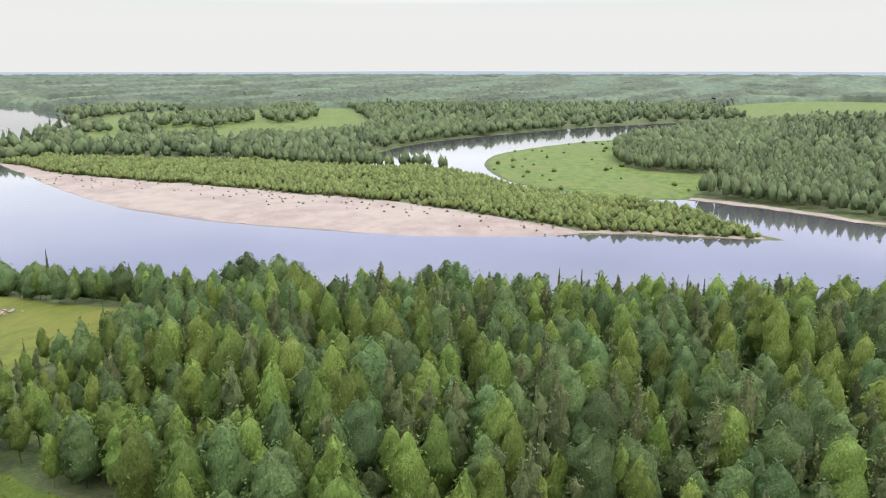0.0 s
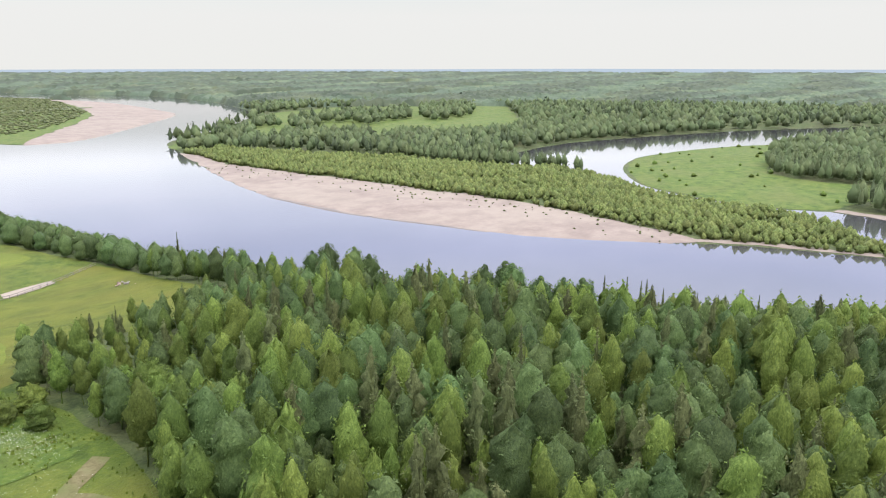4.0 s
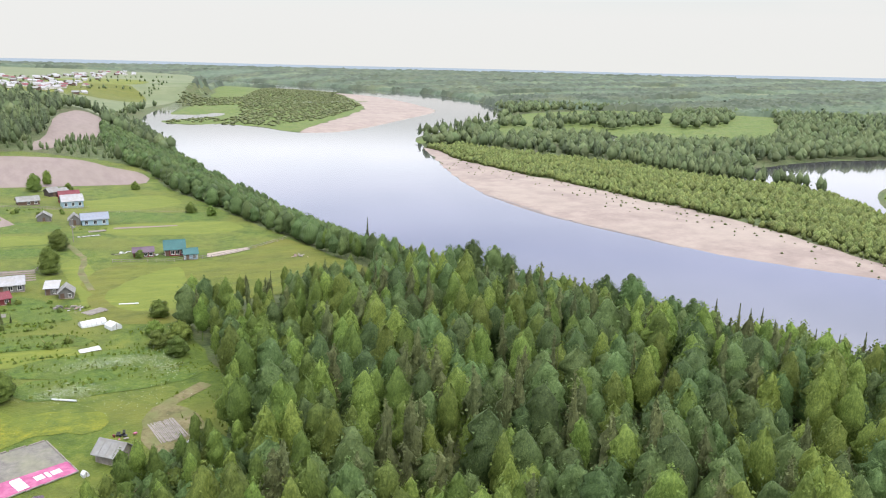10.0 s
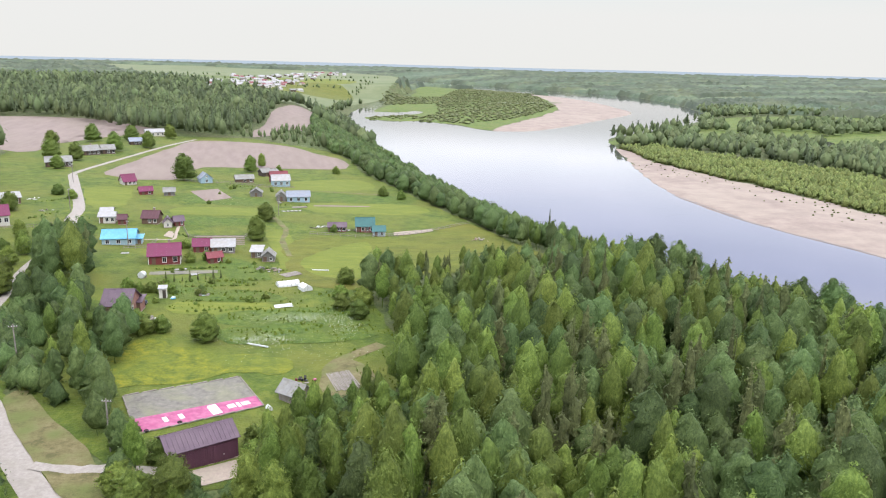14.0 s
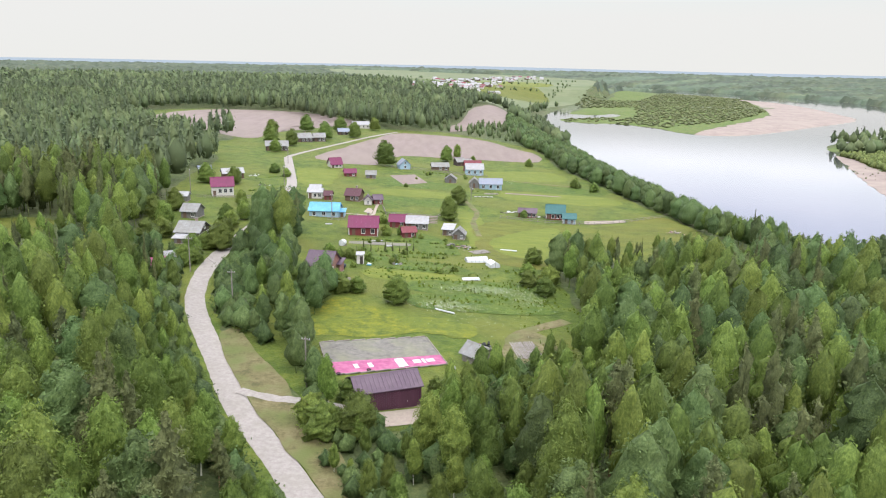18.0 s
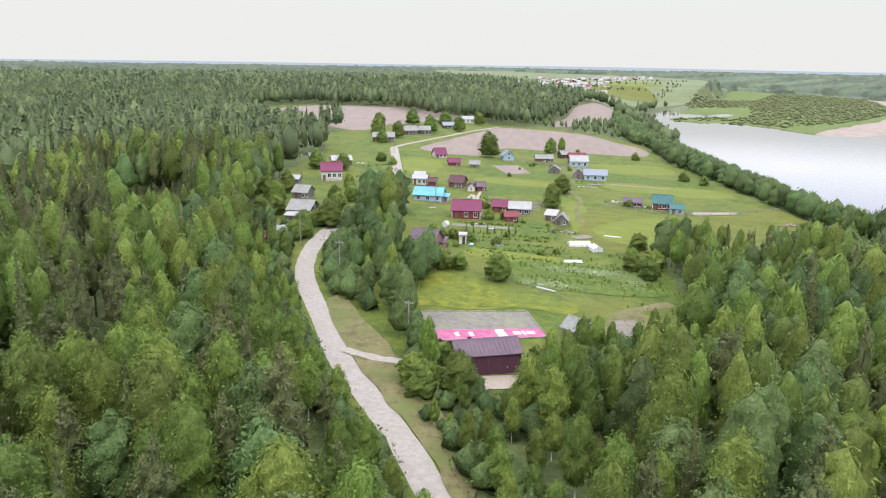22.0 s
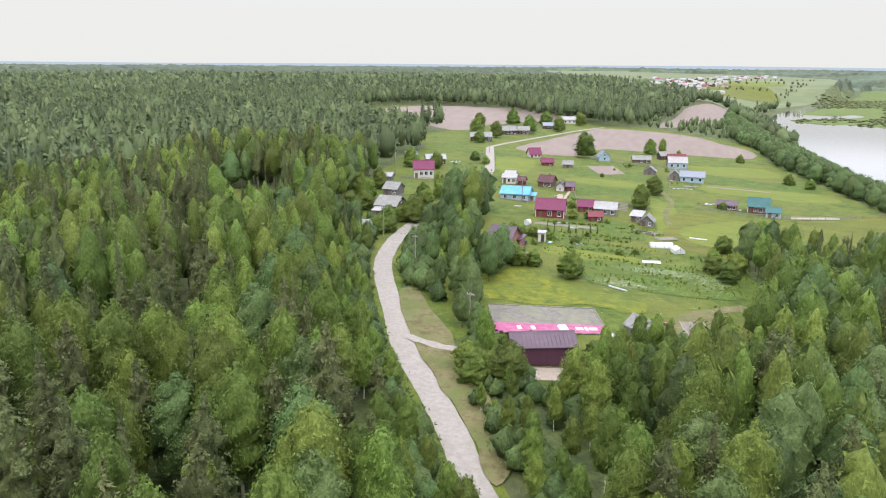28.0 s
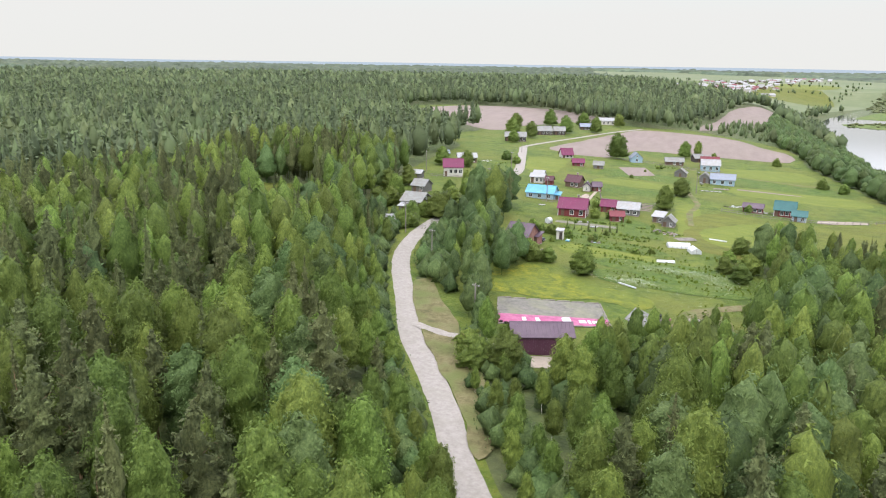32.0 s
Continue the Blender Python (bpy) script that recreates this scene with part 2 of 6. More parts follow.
M["hay"] = material("hay", [(0.088, 0.108, 0.052), (0.112, 0.130, 0.066), (0.142, 0.155, 0.088)], 0.02, detail=9, second=(0.006, (0.085, 0.112, 0.048), 0.6))
M["sallow"] = material("sallow", [(0.0864, 0.1035, 0.0428), (0.1296, 0.1530, 0.0641), (0.1728, 0.1935, 0.0940)], 1.2, rough=0.75, through_light=0.3, tint="shade_of_leaf", spread=0.8)
M["birch_bark"] = material("birch_bark", [(0.10, 0.09, 0.08), (0.55, 0.53, 0.48), (0.62, 0.60, 0.55)], 3.0, stretch=(1, 1, 0.5), bump=0.2)
M["pine_bark"] = material("pine_bark", [(0.12, 0.08, 0.06), (0.22, 0.14, 0.09), (0.30, 0.18, 0.10)], 3.0, stretch=(1, 1, 0.3), bump=0.5)
water = material("water", [(0.045, 0.045, 0.052), (0.06, 0.058, 0.065)], 0.02, rough=0.05, specular=0.5, bump=0.05, bump_scale=0.3, bump_distance=0.2)
water.node_tree.nodes["Principled BSDF"].inputs["IOR"].default_value = 1.7
M["water"] = water


# ---- geometry helpers ----
def mesh_of(name, verts, faces, mats, attr=None, smooth=False):
    """A mesh from arrays of corners and of triangles or quads."""
    me = bpy.data.meshes.new(name)
    verts, faces = np.asarray(verts, np.float32), np.asarray(faces, np.int32)
    k = faces.shape[1]
    me.vertices.add(len(verts))
    me.vertices.foreach_set("co", verts.ravel())
    me.loops.add(faces.size)
    me.loops.foreach_set("vertex_index", faces.ravel())
    me.polygons.add(len(faces))
    me.polygons.foreach_set("loop_start", np.arange(0, faces.size, k, dtype=np.int32))
    if smooth:
        me.polygons.foreach_set("use_smooth", np.ones(len(faces), bool))
    if attr is not None:
        a = me.attributes.new("shade_of_leaf", "FLOAT", "POINT")
        a.data.foreach_set("value", np.asarray(attr, np.float32))
    me.materials.append(mats)
    me.update(calc_edges=True)
    return me


def curve_through(points, step, closed=True):
    """A smooth line through a few plan points (Catmull-Rom), about one corner a step."""
    p = np.array(points, float)
    n = len(p)
    out = []
    for i in range(n if closed else n - 1):
        if closed:
            a, b, c, d = p[i - 1], p[i], p[(i + 1) % n], p[(i + 2) % n]
        else:
            a, b, c, d = p[max(i - 1, 0)], p[i], p[i + 1], p[min(i + 2, n - 1)]
        m = max(1, int(np.linalg.norm(c - b) / step))
        for s in range(m):
            u = s / m
            out.append(0.5 * ((2 * b) + (c - a) * u + (2 * a - 5 * b + 4 * c - d) * u * u + (3 * b - a - 3 * c + d) * u ** 3))
    if not closed:
        out.append(p[-1])
    return np.array(out)


def inside(poly, x, y):
    """Which of the plan points x, y lie inside the outline poly."""
    x, y = np.asarray(x, float), np.asarray(y, float)
    r = np.zeros(x.shape, bool)
    for (ax, ay), (bx, by) in zip(poly, np.roll(poly, -1, 0)):
        if ay != by:
            r ^= ((ay > y) != (by > y)) & (x < (bx - ax) * (y - ay) / (by - ay) + ax)
    return r


def away(poly, x, y, closed=True):
    """The distance of plan points from the line poly."""
    x, y = np.asarray(x, float), np.asarray(y, float)
    best = np.full(x.shape, 1e12)
    ends = zip(poly, np.roll(poly, -1, 0)) if closed else zip(poly[:-1], poly[1:])
    for (ax, ay), (bx, by) in ends:
        dx, dy = bx - ax, by - ay
        u = np.clip(((x - ax) * dx + (y - ay) * dy) / (dx * dx + dy * dy + 1e-9), 0, 1)
        best = np.minimum(best, (x - ax - u * dx) ** 2 + (y - ay - u * dy) ** 2)
    return np.sqrt(best)


def ease(a, b, v):
    u = np.clip((v - a) / (b - a), 0, 1)
    return u * u * (3 - 2 * u)


def wavy(x, y, size, seed=0):
    """Smooth uneven values in about -1..1 over the plan, from a few crossed waves."""
    rg = np.random.RandomState(seed)
    v = 0
    for k in range(6):
        a, f, ph = rg.rand() * 6.283, (0.6 + rg.rand() * 1.6) / size, rg.rand() * 6.283
        v = v + np.sin((np.cos(a) * x + np.sin(a) * y) * f * 6.283 + ph)
    return v / 3.2


# ---- the plan: river, banks and land ----
WATER = -35.0
WEST_SHORE = [(345, -700), (300, -250), (275, -60), (252, 41), (232, 82), (215, 120), (188, 168), (172, 205), (160, 270), (152, 340), (146, 405), (140, 505), (137, 622), (141, 788), (148, 1040), (158, 1190)]
SPIT_SHORE = [(190, 1160), (215, 1095), (266, 1105), (300, 1039), (325, 942), (368, 936), (435, 983), (551, 1100), (690, 1245), (752, 1345), (812, 1560), (855, 1760), (868, 1950), (845, 2150), (750, 2500), (620, 2950), (480, 3500)]
EAST_SHORE = [(790, 3500), (905, 2950), (990, 2600), (1030, 2422), (1100, 2237), (1112, 1991), (1034, 1649), (884, 1294), (811, 1177), (620, 985), (500, 893), (440, 835), (412, 765), (397, 730), (362, 642), (328, 557), (302, 472), (292, 410), (293, 360), (300, 310), (312, 250), (328, 215), (346, 184), (366, 145), (374, 111), (384, 80), (420, 40), (455, 20), (480, -60), (520, -250), (580, -700)]
BROOK = [(396, 60), (393, 84), (408, 100), (440, 126), (460, 150), (467, 185), (474, 225), (491, 267), (523, 313), (545, 350), (556, 390), (548, 434), (570, 458), (642, 476), (745, 484), (850, 458), (950, 425), (1037, 391), (1130, 338), (1250, 260), (1400, 150), (1600, 60), (1560, 20), (1330, 110), (1150, 190), (1010, 240), (914, 278), (847, 322), (765, 349), (690, 360), (646, 355), (588, 334), (528, 294), (500, 262), (480, 210), (478, 165), (488, 143), (485, 120), (474, 85), (462, 55), (440, 20)]
RIVER = curve_through(WEST_SHORE + SPIT_SHORE + EAST_SHORE, 25)
STREAM = curve_through(BROOK, 20)
POND = curve_through([(640, 735), (668, 705), (690, 745), (722, 770), (728, 805), (690, 800), (660, 780)], 10)
POND_B = curve_through([(600, 655), (640, 660), (655, 680), (615, 685)], 10)
INLET = curve_through([(170, 1200), (200, 1320), (239, 1439), (302, 1626), (292, 1528), (232, 1310), (267, 1284), (322, 1340), (312, 1276), (250, 1213), (203, 1190), (160, 1120)], 30)
WATERS = (RIVER, STREAM, POND, POND_B, INLET)
WEST_LAND = np.array(WEST_SHORE[:-1] + [(150, 1180), (150, 1300), (330, 1650), (470, 2100), (560, 2700), (440, 3600), (300, 5200), (-5200, 5200), (-5200, -5200), (400, -5200)], float)


def shore(x, y):
    """Metres from the nearest waterline; below zero on the water."""
    d = np.full(np.shape(x), 1e9)
    wet = np.zeros(np.shape(x), bool)
    for w in WATERS:
        d = np.minimum(d, away(w, x, y))
        wet |= inside(w, x, y)
    return np.where(wet, -d, d)


def land(x, y):
    """The ground's height."""
    x, y = np.asarray(x, float), np.asarray(y, float)
    s = shore(x, y)
    west = inside(WEST_LAND, x, y)
    far = np.hypot(x, y)
    # high bank and plateau on the village's side
    plateau = np.clip(-0.05 * x - 0.3, -3, 3.5) + 0.5 * wavy(x, y, 160, 3) * ease(150, 400, far)
    width = 85 + 25 * ease(200, 110, y)
    main = away(RIVER, x, y)
    high = WATER + (plateau - WATER) * np.maximum(ease(0, 1, main / width), 0.02 * np.minimum(main, 10) / 10)
    # flood plain on the other side
    low = WATER + 0.04 * np.clip(s, 0, 40) + 0.015 * np.clip(s - 40, 0, 120) + 0.5 * wavy(x, y, 90, 5) * ease(20, 80, s)
    z = np.where(west, high, low)
    rise = ease(1500, 4900, far)
    z = np.where(west & (s < main - 1), low + (high - low) * ease(50, 240, s), z)
    z = z + (1 + 1.5 * wavy(x, y, 2500, 9) - z) * rise * ease(40, 300, s)
    return np.where(s < 0, WATER - 0.08 * np.minimum(-s, 25), z)


# ground sheet: finer near the village and the river, out to the horizon
def ticks(lo, hi, fine_lo, fine_hi, fine, growth):
    v = list(np.arange(fine_lo, fine_hi + fine, fine))
    st = fine
    while v[-1] < hi:
        st *= growth
        v.append(v[-1] + st)
    st = fine
    while v[0] > lo:
        st *= growth
        v.insert(0, v[0] - st)
    return np.array(v)


gx, gy = ticks(-4900, 4900, -130, 620, 7.0, 1.06), ticks(-4900, 4900, 30, 800, 7.0, 1.06)
GX, GY = np.meshgrid(gx, gy)
GZ = land(GX.ravel(), GY.ravel()).reshape(GX.shape)
nx, ny = len(gx), len(gy)
quad = (np.arange(ny - 1)[:, None] * nx + np.arange(nx - 1)[None, :]).ravel()
ground = new("ground", mesh_of("ground", np.stack([GX.ravel(), GY.ravel(), GZ.ravel()], -1), np.stack([quad, quad + 1, quad + nx + 1, quad + nx], -1), M["forest_floor"], smooth=True))
tagged(ground, "mossy forest floor and rough grass over rolling river land", "ground", kind="structure")


def land_at(x, y):
    """The height of the ground sheet itself, between its corners."""
    x, y = np.asarray(x, float), np.asarray(y, float)
    i = np.clip(np.searchsorted(gx, x) - 1, 0, nx - 2)
    j = np.clip(np.searchsorted(gy, y) - 1, 0, ny - 2)
    u, v = (x - gx[i]) / (gx[i + 1] - gx[i]), (y - gy[j]) / (gy[j + 1] - gy[j])
    return GZ[j, i] * (1 - u) * (1 - v) + GZ[j, i + 1] * u * (1 - v) + GZ[j + 1, i] * (1 - u) * v + GZ[j + 1, i + 1] * u * v


wx = 4900.0
river_water = new("river_water", mesh_of("river_water", [(-wx, -wx, WATER), (wx, -wx, WATER), (wx, wx, WATER), (-wx, wx, WATER)], [(0, 1, 2, 3)], M["water"]))
tagged(river_water, "calm wide river reflecting the pale cloudy sky", "water", kind="structure")


def patch(name, outline, mat, label, category, step=4.0, lift=0.10, jag=0.0, seed=1, smooth_line=True):
    """A piece of ground cover with a free outline, laid on the ground sheet."""
    line = curve_through(outline, step) if smooth_line else np.array(outline, float)
    if jag:
        line = line + jag * np.stack([wavy(line[:, 0], line[:, 1], 14, seed), wavy(line[:, 0], line[:, 1], 11, seed + 1)], -1)
    bm = bmesh.new()
    vs = [bm.verts.new((x, y, 0)) for x, y in line]
    f = bm.faces.new(vs)
    lo, hi = line.min(0), line.max(0)
    bmesh.ops.triangulate(bm, faces=[f])
    for axis in (0, 1):
        cuts = (gx, gy)[axis]
        for c in cuts[(cuts > lo[axis]) & (cuts < hi[axis])]:
            no = (1, 0, 0) if axis == 0 else (0, 1, 0)
            bmesh.ops.bisect_plane(bm, geom=bm.verts[:] + bm.edges[:] + bm.faces[:], plane_co=(c, c, 0), plane_no=no, dist=1e-4)
    co = np.array([v.co[:] for v in bm.verts])
    z = land_at(co[:, 0], co[:, 1]) + lift
    for v, h in zip(bm.verts, z):
        v.co.z = h
    for f in bm.faces:
        f.smooth = True
        if f.normal.z < 0:
            f.normal_flip()
    me = bpy.data.meshes.new(name)
    bm.to_mesh(me)
    bm.free()
    me.materials.append(mat)
    return tagged(new(name, me), label, category, kind="structure")


# glowing backdrop past the last woods: emission stands in for the blue haze of distance
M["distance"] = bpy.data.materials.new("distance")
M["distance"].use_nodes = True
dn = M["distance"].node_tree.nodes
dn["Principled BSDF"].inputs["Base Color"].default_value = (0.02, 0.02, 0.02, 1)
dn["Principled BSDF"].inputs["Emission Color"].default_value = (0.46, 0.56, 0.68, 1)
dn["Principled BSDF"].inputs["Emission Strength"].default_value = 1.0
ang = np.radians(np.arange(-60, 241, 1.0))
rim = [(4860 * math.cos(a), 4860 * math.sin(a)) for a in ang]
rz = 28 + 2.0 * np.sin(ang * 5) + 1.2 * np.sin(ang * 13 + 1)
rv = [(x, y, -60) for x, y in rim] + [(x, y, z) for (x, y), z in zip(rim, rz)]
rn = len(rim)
glow_rim = new("backdrop", mesh_of("backdrop", rv, [(i, i + 1, rn + i + 1, rn + i) for i in range(rn - 1)], M["distance"], smooth=True))
tagged(glow_rim, "glowing blue-grey haze line of distant land on the horizon", "horizon", kind="structure")

# ---- ground cover ----
SAND = [(397, 738), (362, 642), (328, 557), (301, 472), (290, 410), (291, 360), (298, 310), (310, 250), (326, 215), (343, 184), (362, 176), (368, 218), (379, 270), (384, 329), (382, 383), (379, 443), (376, 524), (378, 622), (398, 700)]
patch("sandbar", SAND, M["sand"], "long pale pinkish sandbar along the river bend", "sandbar", step=8, lift=0.12, jag=2.5)
SPIT_SAND = [(750, 1345), (690, 1240), (551, 1096), (435, 978), (368, 932), (325, 938), (399, 1051), (506, 1199), (612, 1380), (693, 1596), (771, 1855), (821, 2050), (866, 1950), (853, 1760), (810, 1560)]
patch("sandbar", SPIT_SAND, M["sand"], "curved pinkish sandbar at the tip of the wooded island", "sandbar", step=20, lift=0.15, jag=4)
patch("meadow", [(185, 1200), (222, 1105), (300, 1055), (325, 955), (400, 1055), (506, 1199), (612, 1380), (693, 1596), (771, 1855), (760, 2150), (600, 2420), (440, 1900), (300, 1500)], M["flood_meadow"], "rough grass of the low wooded island", "meadow", step=30, lift=0.12, jag=4)
LOOP_MEADOW = [(900, 278), (847, 318), (765, 345), (690, 356), (646, 351), (590, 330), (532, 292), (504, 262), (484, 210), (482, 165), (492, 146), (540, 128), (604, 137), (596, 166), (612, 211), (700, 245), (763, 262), (850, 268)]
patch("meadow", LOOP_MEADOW, M["flood_meadow"], "bright green flood meadow inside the side channel's bend", "meadow", step=12, lift=0.15, jag=2)
PARK_OUTLINE = [(418, 775), (512, 758), (618, 777), (655, 697), (724, 592), (900, 655), (1235, 910), (1310, 1000), (1200, 1180), (905, 1190), (740, 1075), (620, 965), (500, 873), (445, 825)]
patch("meadow", PARK_OUTLINE, M["flood_meadow"], "green parkland meadow among clumps of riverside trees", "meadow", step=20, lift=0.15, jag=4)
patch("field", [(1460, 243), (1779, 260), (2050, 100), (1980, -160), (1508, -60), (1399, 150)], M["flood_meadow"], "pale green hayfield beyond the woods", "field", step=40, lift=0.2)
CLEARING = [(-13, 93), (-10, 87), (0, 88), (5, 97), (14, 106), (24, 111), (28, 121), (31, 141), (30, 160), (31, 174), (36, 183), (53, 187), (76, 187), (91, 193), (89, 206), (85, 222), (83, 242), (78, 274), (72, 314), (62, 377), (62, 430), (50, 470), (24, 500), (4, 520), (-20, 510), (-60, 530), (-90, 570), (-130, 640), (-200, 660), (-235, 600), (-212, 560), (-140, 470), (-110, 410), (-125, 375), (-95, 330), (-92, 290), (-88, 255), (-82, 225), (-78, 200), (-74, 177), (-68, 160), (-60, 148), (-52, 147), (-45, 147), (-38, 130), (-30, 115), (-22, 102)]
GROVES = [np.array(o, float) for o in (
    [(-44, 178), (-38, 174.5), (-33, 180), (-32.5, 188), (-35, 197), (-38, 204), (-44.5, 206), (-45, 190)],
    [(-44, 150), (-44.3, 160), (-38, 165), (-30.5, 162), (-29, 149), (-27, 146), (-18, 144), (-20, 135), (-21, 118), (-17, 104), (-14, 96), (-20, 98), (-29, 114), (-38, 131)],
    [(-70, 158), (-62, 146), (-53, 149), (-53, 158), (-60, 164)])]
patch("clearing", CLEARING, M["grass"], "lush green grass of the village clearing", "grass", step=6, lift=0.10, jag=0.8)
patch("meadow", [(14, 182), (27, 172), (35, 183), (53, 188), (76, 188), (90, 194), (88, 206), (84, 222), (82, 240), (76, 248), (56, 231), (36, 226), (20, 228), (13, 214)], M["field_grass"], "yellowish mown meadow by the wood's edge", "meadow", step=3, lift=0.16, jag=1.2)
patch("meadow", [(-19, 119.5), (-1, 124.5), (6, 122), (8, 127), (1, 133), (-8, 136), (-14, 141), (-21, 140), (-22, 130)], M["yellow_meadow"], "meadow patch full of yellow flowers", "meadow", step=1.5, lift=0.16, jag=1.6)
BANK_GLADE = [(97, 166), (105, 171), (113, 165), (114, 154), (106, 150), (99, 156)]
patch("meadow", BANK_GLADE, M["field_grass"], "small grassy glade above the river bank", "meadow", step=3, lift=0.16, jag=0.8)
PLOUGH_A = [(-54, 340), (-26, 333), (-16, 377), (20, 383), (55, 390), (59, 418), (45, 450), (26, 485), (-21, 495), (-36, 450), (-47, 393)]
patch("ploughed_field", PLOUGH_A, M["soil"], "bare ploughed field of pinkish brown soil", "field", step=10, lift=0.16, jag=0.8)
patch("ploughed_field", [(-211, 570), (-160, 490), (-105, 420), (-96, 492), (-88, 550), (-45, 535), (-66, 572), (-116, 640), (-190, 655)], M["soil"], "bare ploughed field below the dark wood", "field", step=12, lift=0.16, jag=1)
patch("ploughed_field", [(11, 525), (14, 580), (22, 630), (48, 892), (92, 954), (72, 760), (57, 600), (36, 600), (22, 540)], M["soil"], "narrow ploughed field running between woods", "field", step=20, lift=0.2, jag=1)
patch("vegetable_plot", [(-17.9, 306.7), (-7.7, 314.3), (-1.9, 293.9), (-11.1, 285.2)], M["soil"], "small rectangular plot of tilled soil", "plot", lift=0.18, smooth_line=False)
patch("field", [(-120, 192), (-103, 197), (-96, 181), (-104, 170)], M["field_grass"], "small strip of grass field beside the pine wood", "field", lift=0.16)


def band(name, points, width, mat, label, category, lift=0.22, step=2.5, jag=0.15):
    """A road or path of even width along a line of plan points."""
    line = curve_through(points, step, closed=False)
    d = np.gradient(line, axis=0)
    d /= np.linalg.norm(d, axis=1)[:, None]
    side = np.stack([-d[:, 1], d[:, 0]], -1)
    cols = np.linspace(-0.5, 0.5, 5) * width
    rg = np.random.RandomState(4)
    v = []
    for c in cols:
        j = rg.randn(len(line)) * jag if abs(c) > width * 0.4 else 0
        p = line + side * (c + j)[:, None] if abs(c) > width * 0.4 else line + side * c
        z = land_at(p[:, 0], p[:, 1]) + lift - (0.05 if abs(c) > width * 0.4 else 0)
        v.append(np.column_stack([p, z]))
    n = len(line)
    q = [(k * n + i, k * n + n + i, k * n + n + i + 1, k * n + i + 1) for k in range(4) for i in range(n - 1)]
    q = [f[::-1] for f in q]
    return tagged(new(name, mesh_of(name, np.concatenate(v), q, mat, smooth=True)), label, category, kind="structure")


ROAD = [(150, -150), (90, -70), (45, -14), (14, 28), (4, 43), (-3.5, 55), (-7, 61), (-11.5, 70), (-18, 81), (-25, 92), (-32, 107), (-40, 124), (-45, 138), (-48.5, 160), (-48.5, 193), (-47, 225), (-50, 250), (-51, 268), (-59, 306), (-66, 338)]
band("field_track", [(-65.6, 335), (-66, 342), (-60, 372), (-40, 453), (-25, 500)], 2.3, M["gravel"], "narrow pale track up to the ploughed fields", "path", lift=0.24, jag=0.1)
band("verge", ROAD, 7.0, M["grass"], "rough green roadside grass", "verge", lift=0.145, jag=0.8)
band("road", ROAD, 3.7, M["gravel"], "pale grey gravel village road with potholes", "road", step=1.5, jag=0.05)
patch("verge", [(-4.6, 61.5), (-3.8, 68), (-8, 78), (-13, 86.5), (-20, 99.5), (-27, 111.5), (-32, 120), (-34.8, 118), (-31, 108), (-25, 96), (-17.4, 83), (-12.4, 75.5), (-8.2, 67.5)], M["dirt"], "dry trampled grass verge beside the gravel road", "verge", step=1.5, lift=0.3, jag=0.35)

band("waterline", [(344, 182), (327, 204), (317, 228), (306, 256), (302, 294), (295, 335), (291, 365), (294, 412), (296, 454), (303, 494), (322, 562), (352, 637), (378, 695), (397, 738)], 3.2, M["wet_sand"], "dark wet sand along the sandbar's edge", "shore", lift=0.2, step=6, jag=0.7)
band("sandbar", [(350, 188), (360, 172), (371, 148), (379, 114), (388, 86)], 6, M["sand"], "narrow sandy edge of the wooded spit", "sandbar", lift=0.2, step=6, jag=0.8)
band("sandbar", [(493, 140), (491, 126), (481, 90), (469, 58), (458, 24), (486, -60), (526, -250)], 8, M["sand"], "narrow sandy bank at the side channel's mouth", "sandbar", lift=0.3, step=6, jag=1.0)
band("driveway", [(-26, 96.5), (-20, 94.8), (-14, 94.2), (-9.5, 92.5)], 1.8, M["gravel"], "short pale gravel driveway to the garage", "driveway", lift=0.36, step=1.0)
# ---- trees ----
rng = np.random.RandomState(11)


def sprays(centres, size, rg, out, hang=0.45):
    """Small pointed leaf sprays at the given places, facing outwards and reaching up or hanging."""
    n = len(centres)
    nrm = out + np.array([0, 0, 0.2]) + rg.randn(n, 3) * 0.36
    nrm /= np.linalg.norm(nrm, axis=1)[:, None]
    tip = np.array([0, 0, hang]) + out * 0.7 + rg.randn(n, 3) * 0.45
    tip -= nrm * (tip * nrm).sum(1)[:, None]
    tip /= np.linalg.norm(tip, axis=1)[:, None] + 1e-9
    side = np.cross(nrm, tip)
    s = (size * (0.6 + 0.8 * rg.rand(n)))[:, None]
    v = np.stack([centres - tip * s * 0.45 - side * s * 0.34, centres - tip * s * 0.4 + side * s * 0.34, centres + tip * s * 0.75], 1)
    return v.reshape(-1, 3), np.arange(n * 3).reshape(-1, 3)


def profile(kind, u):
    """Crown radius, as a share of its widest, at u of the crown's height."""
    if kind == "birch":
        return np.minimum(1, u * 2.2 + 0.45) * np.clip(1 - u ** 2.2, 0, 1) ** 0.62
    if kind == "spruce":
        return np.clip(1 - u, 0, 1) ** 0.95
    if kind == "pine":
        return np.minimum(1, u * 3 + 0.25) * np.clip(1.02 - u, 0, 1) ** 0.5
    return np.minimum(1, u * 4 + 0.4) * np.clip(1 - u * u, 0, 1) ** 0.55


KINDS = {  # height, crown's start, widest radius
    "birch": (14.5, 0.24, 2.4), "spruce": (15.5, 0.05, 1.85), "pine": (14.5, 0.26, 2.15), "alder": (9.0, 0.10, 2.9), "aspen": (13.0, 0.18, 3.0), "shrub": (4.6, 0.04, 2.4), "bush": (1.6, 0.0, 1.1)}


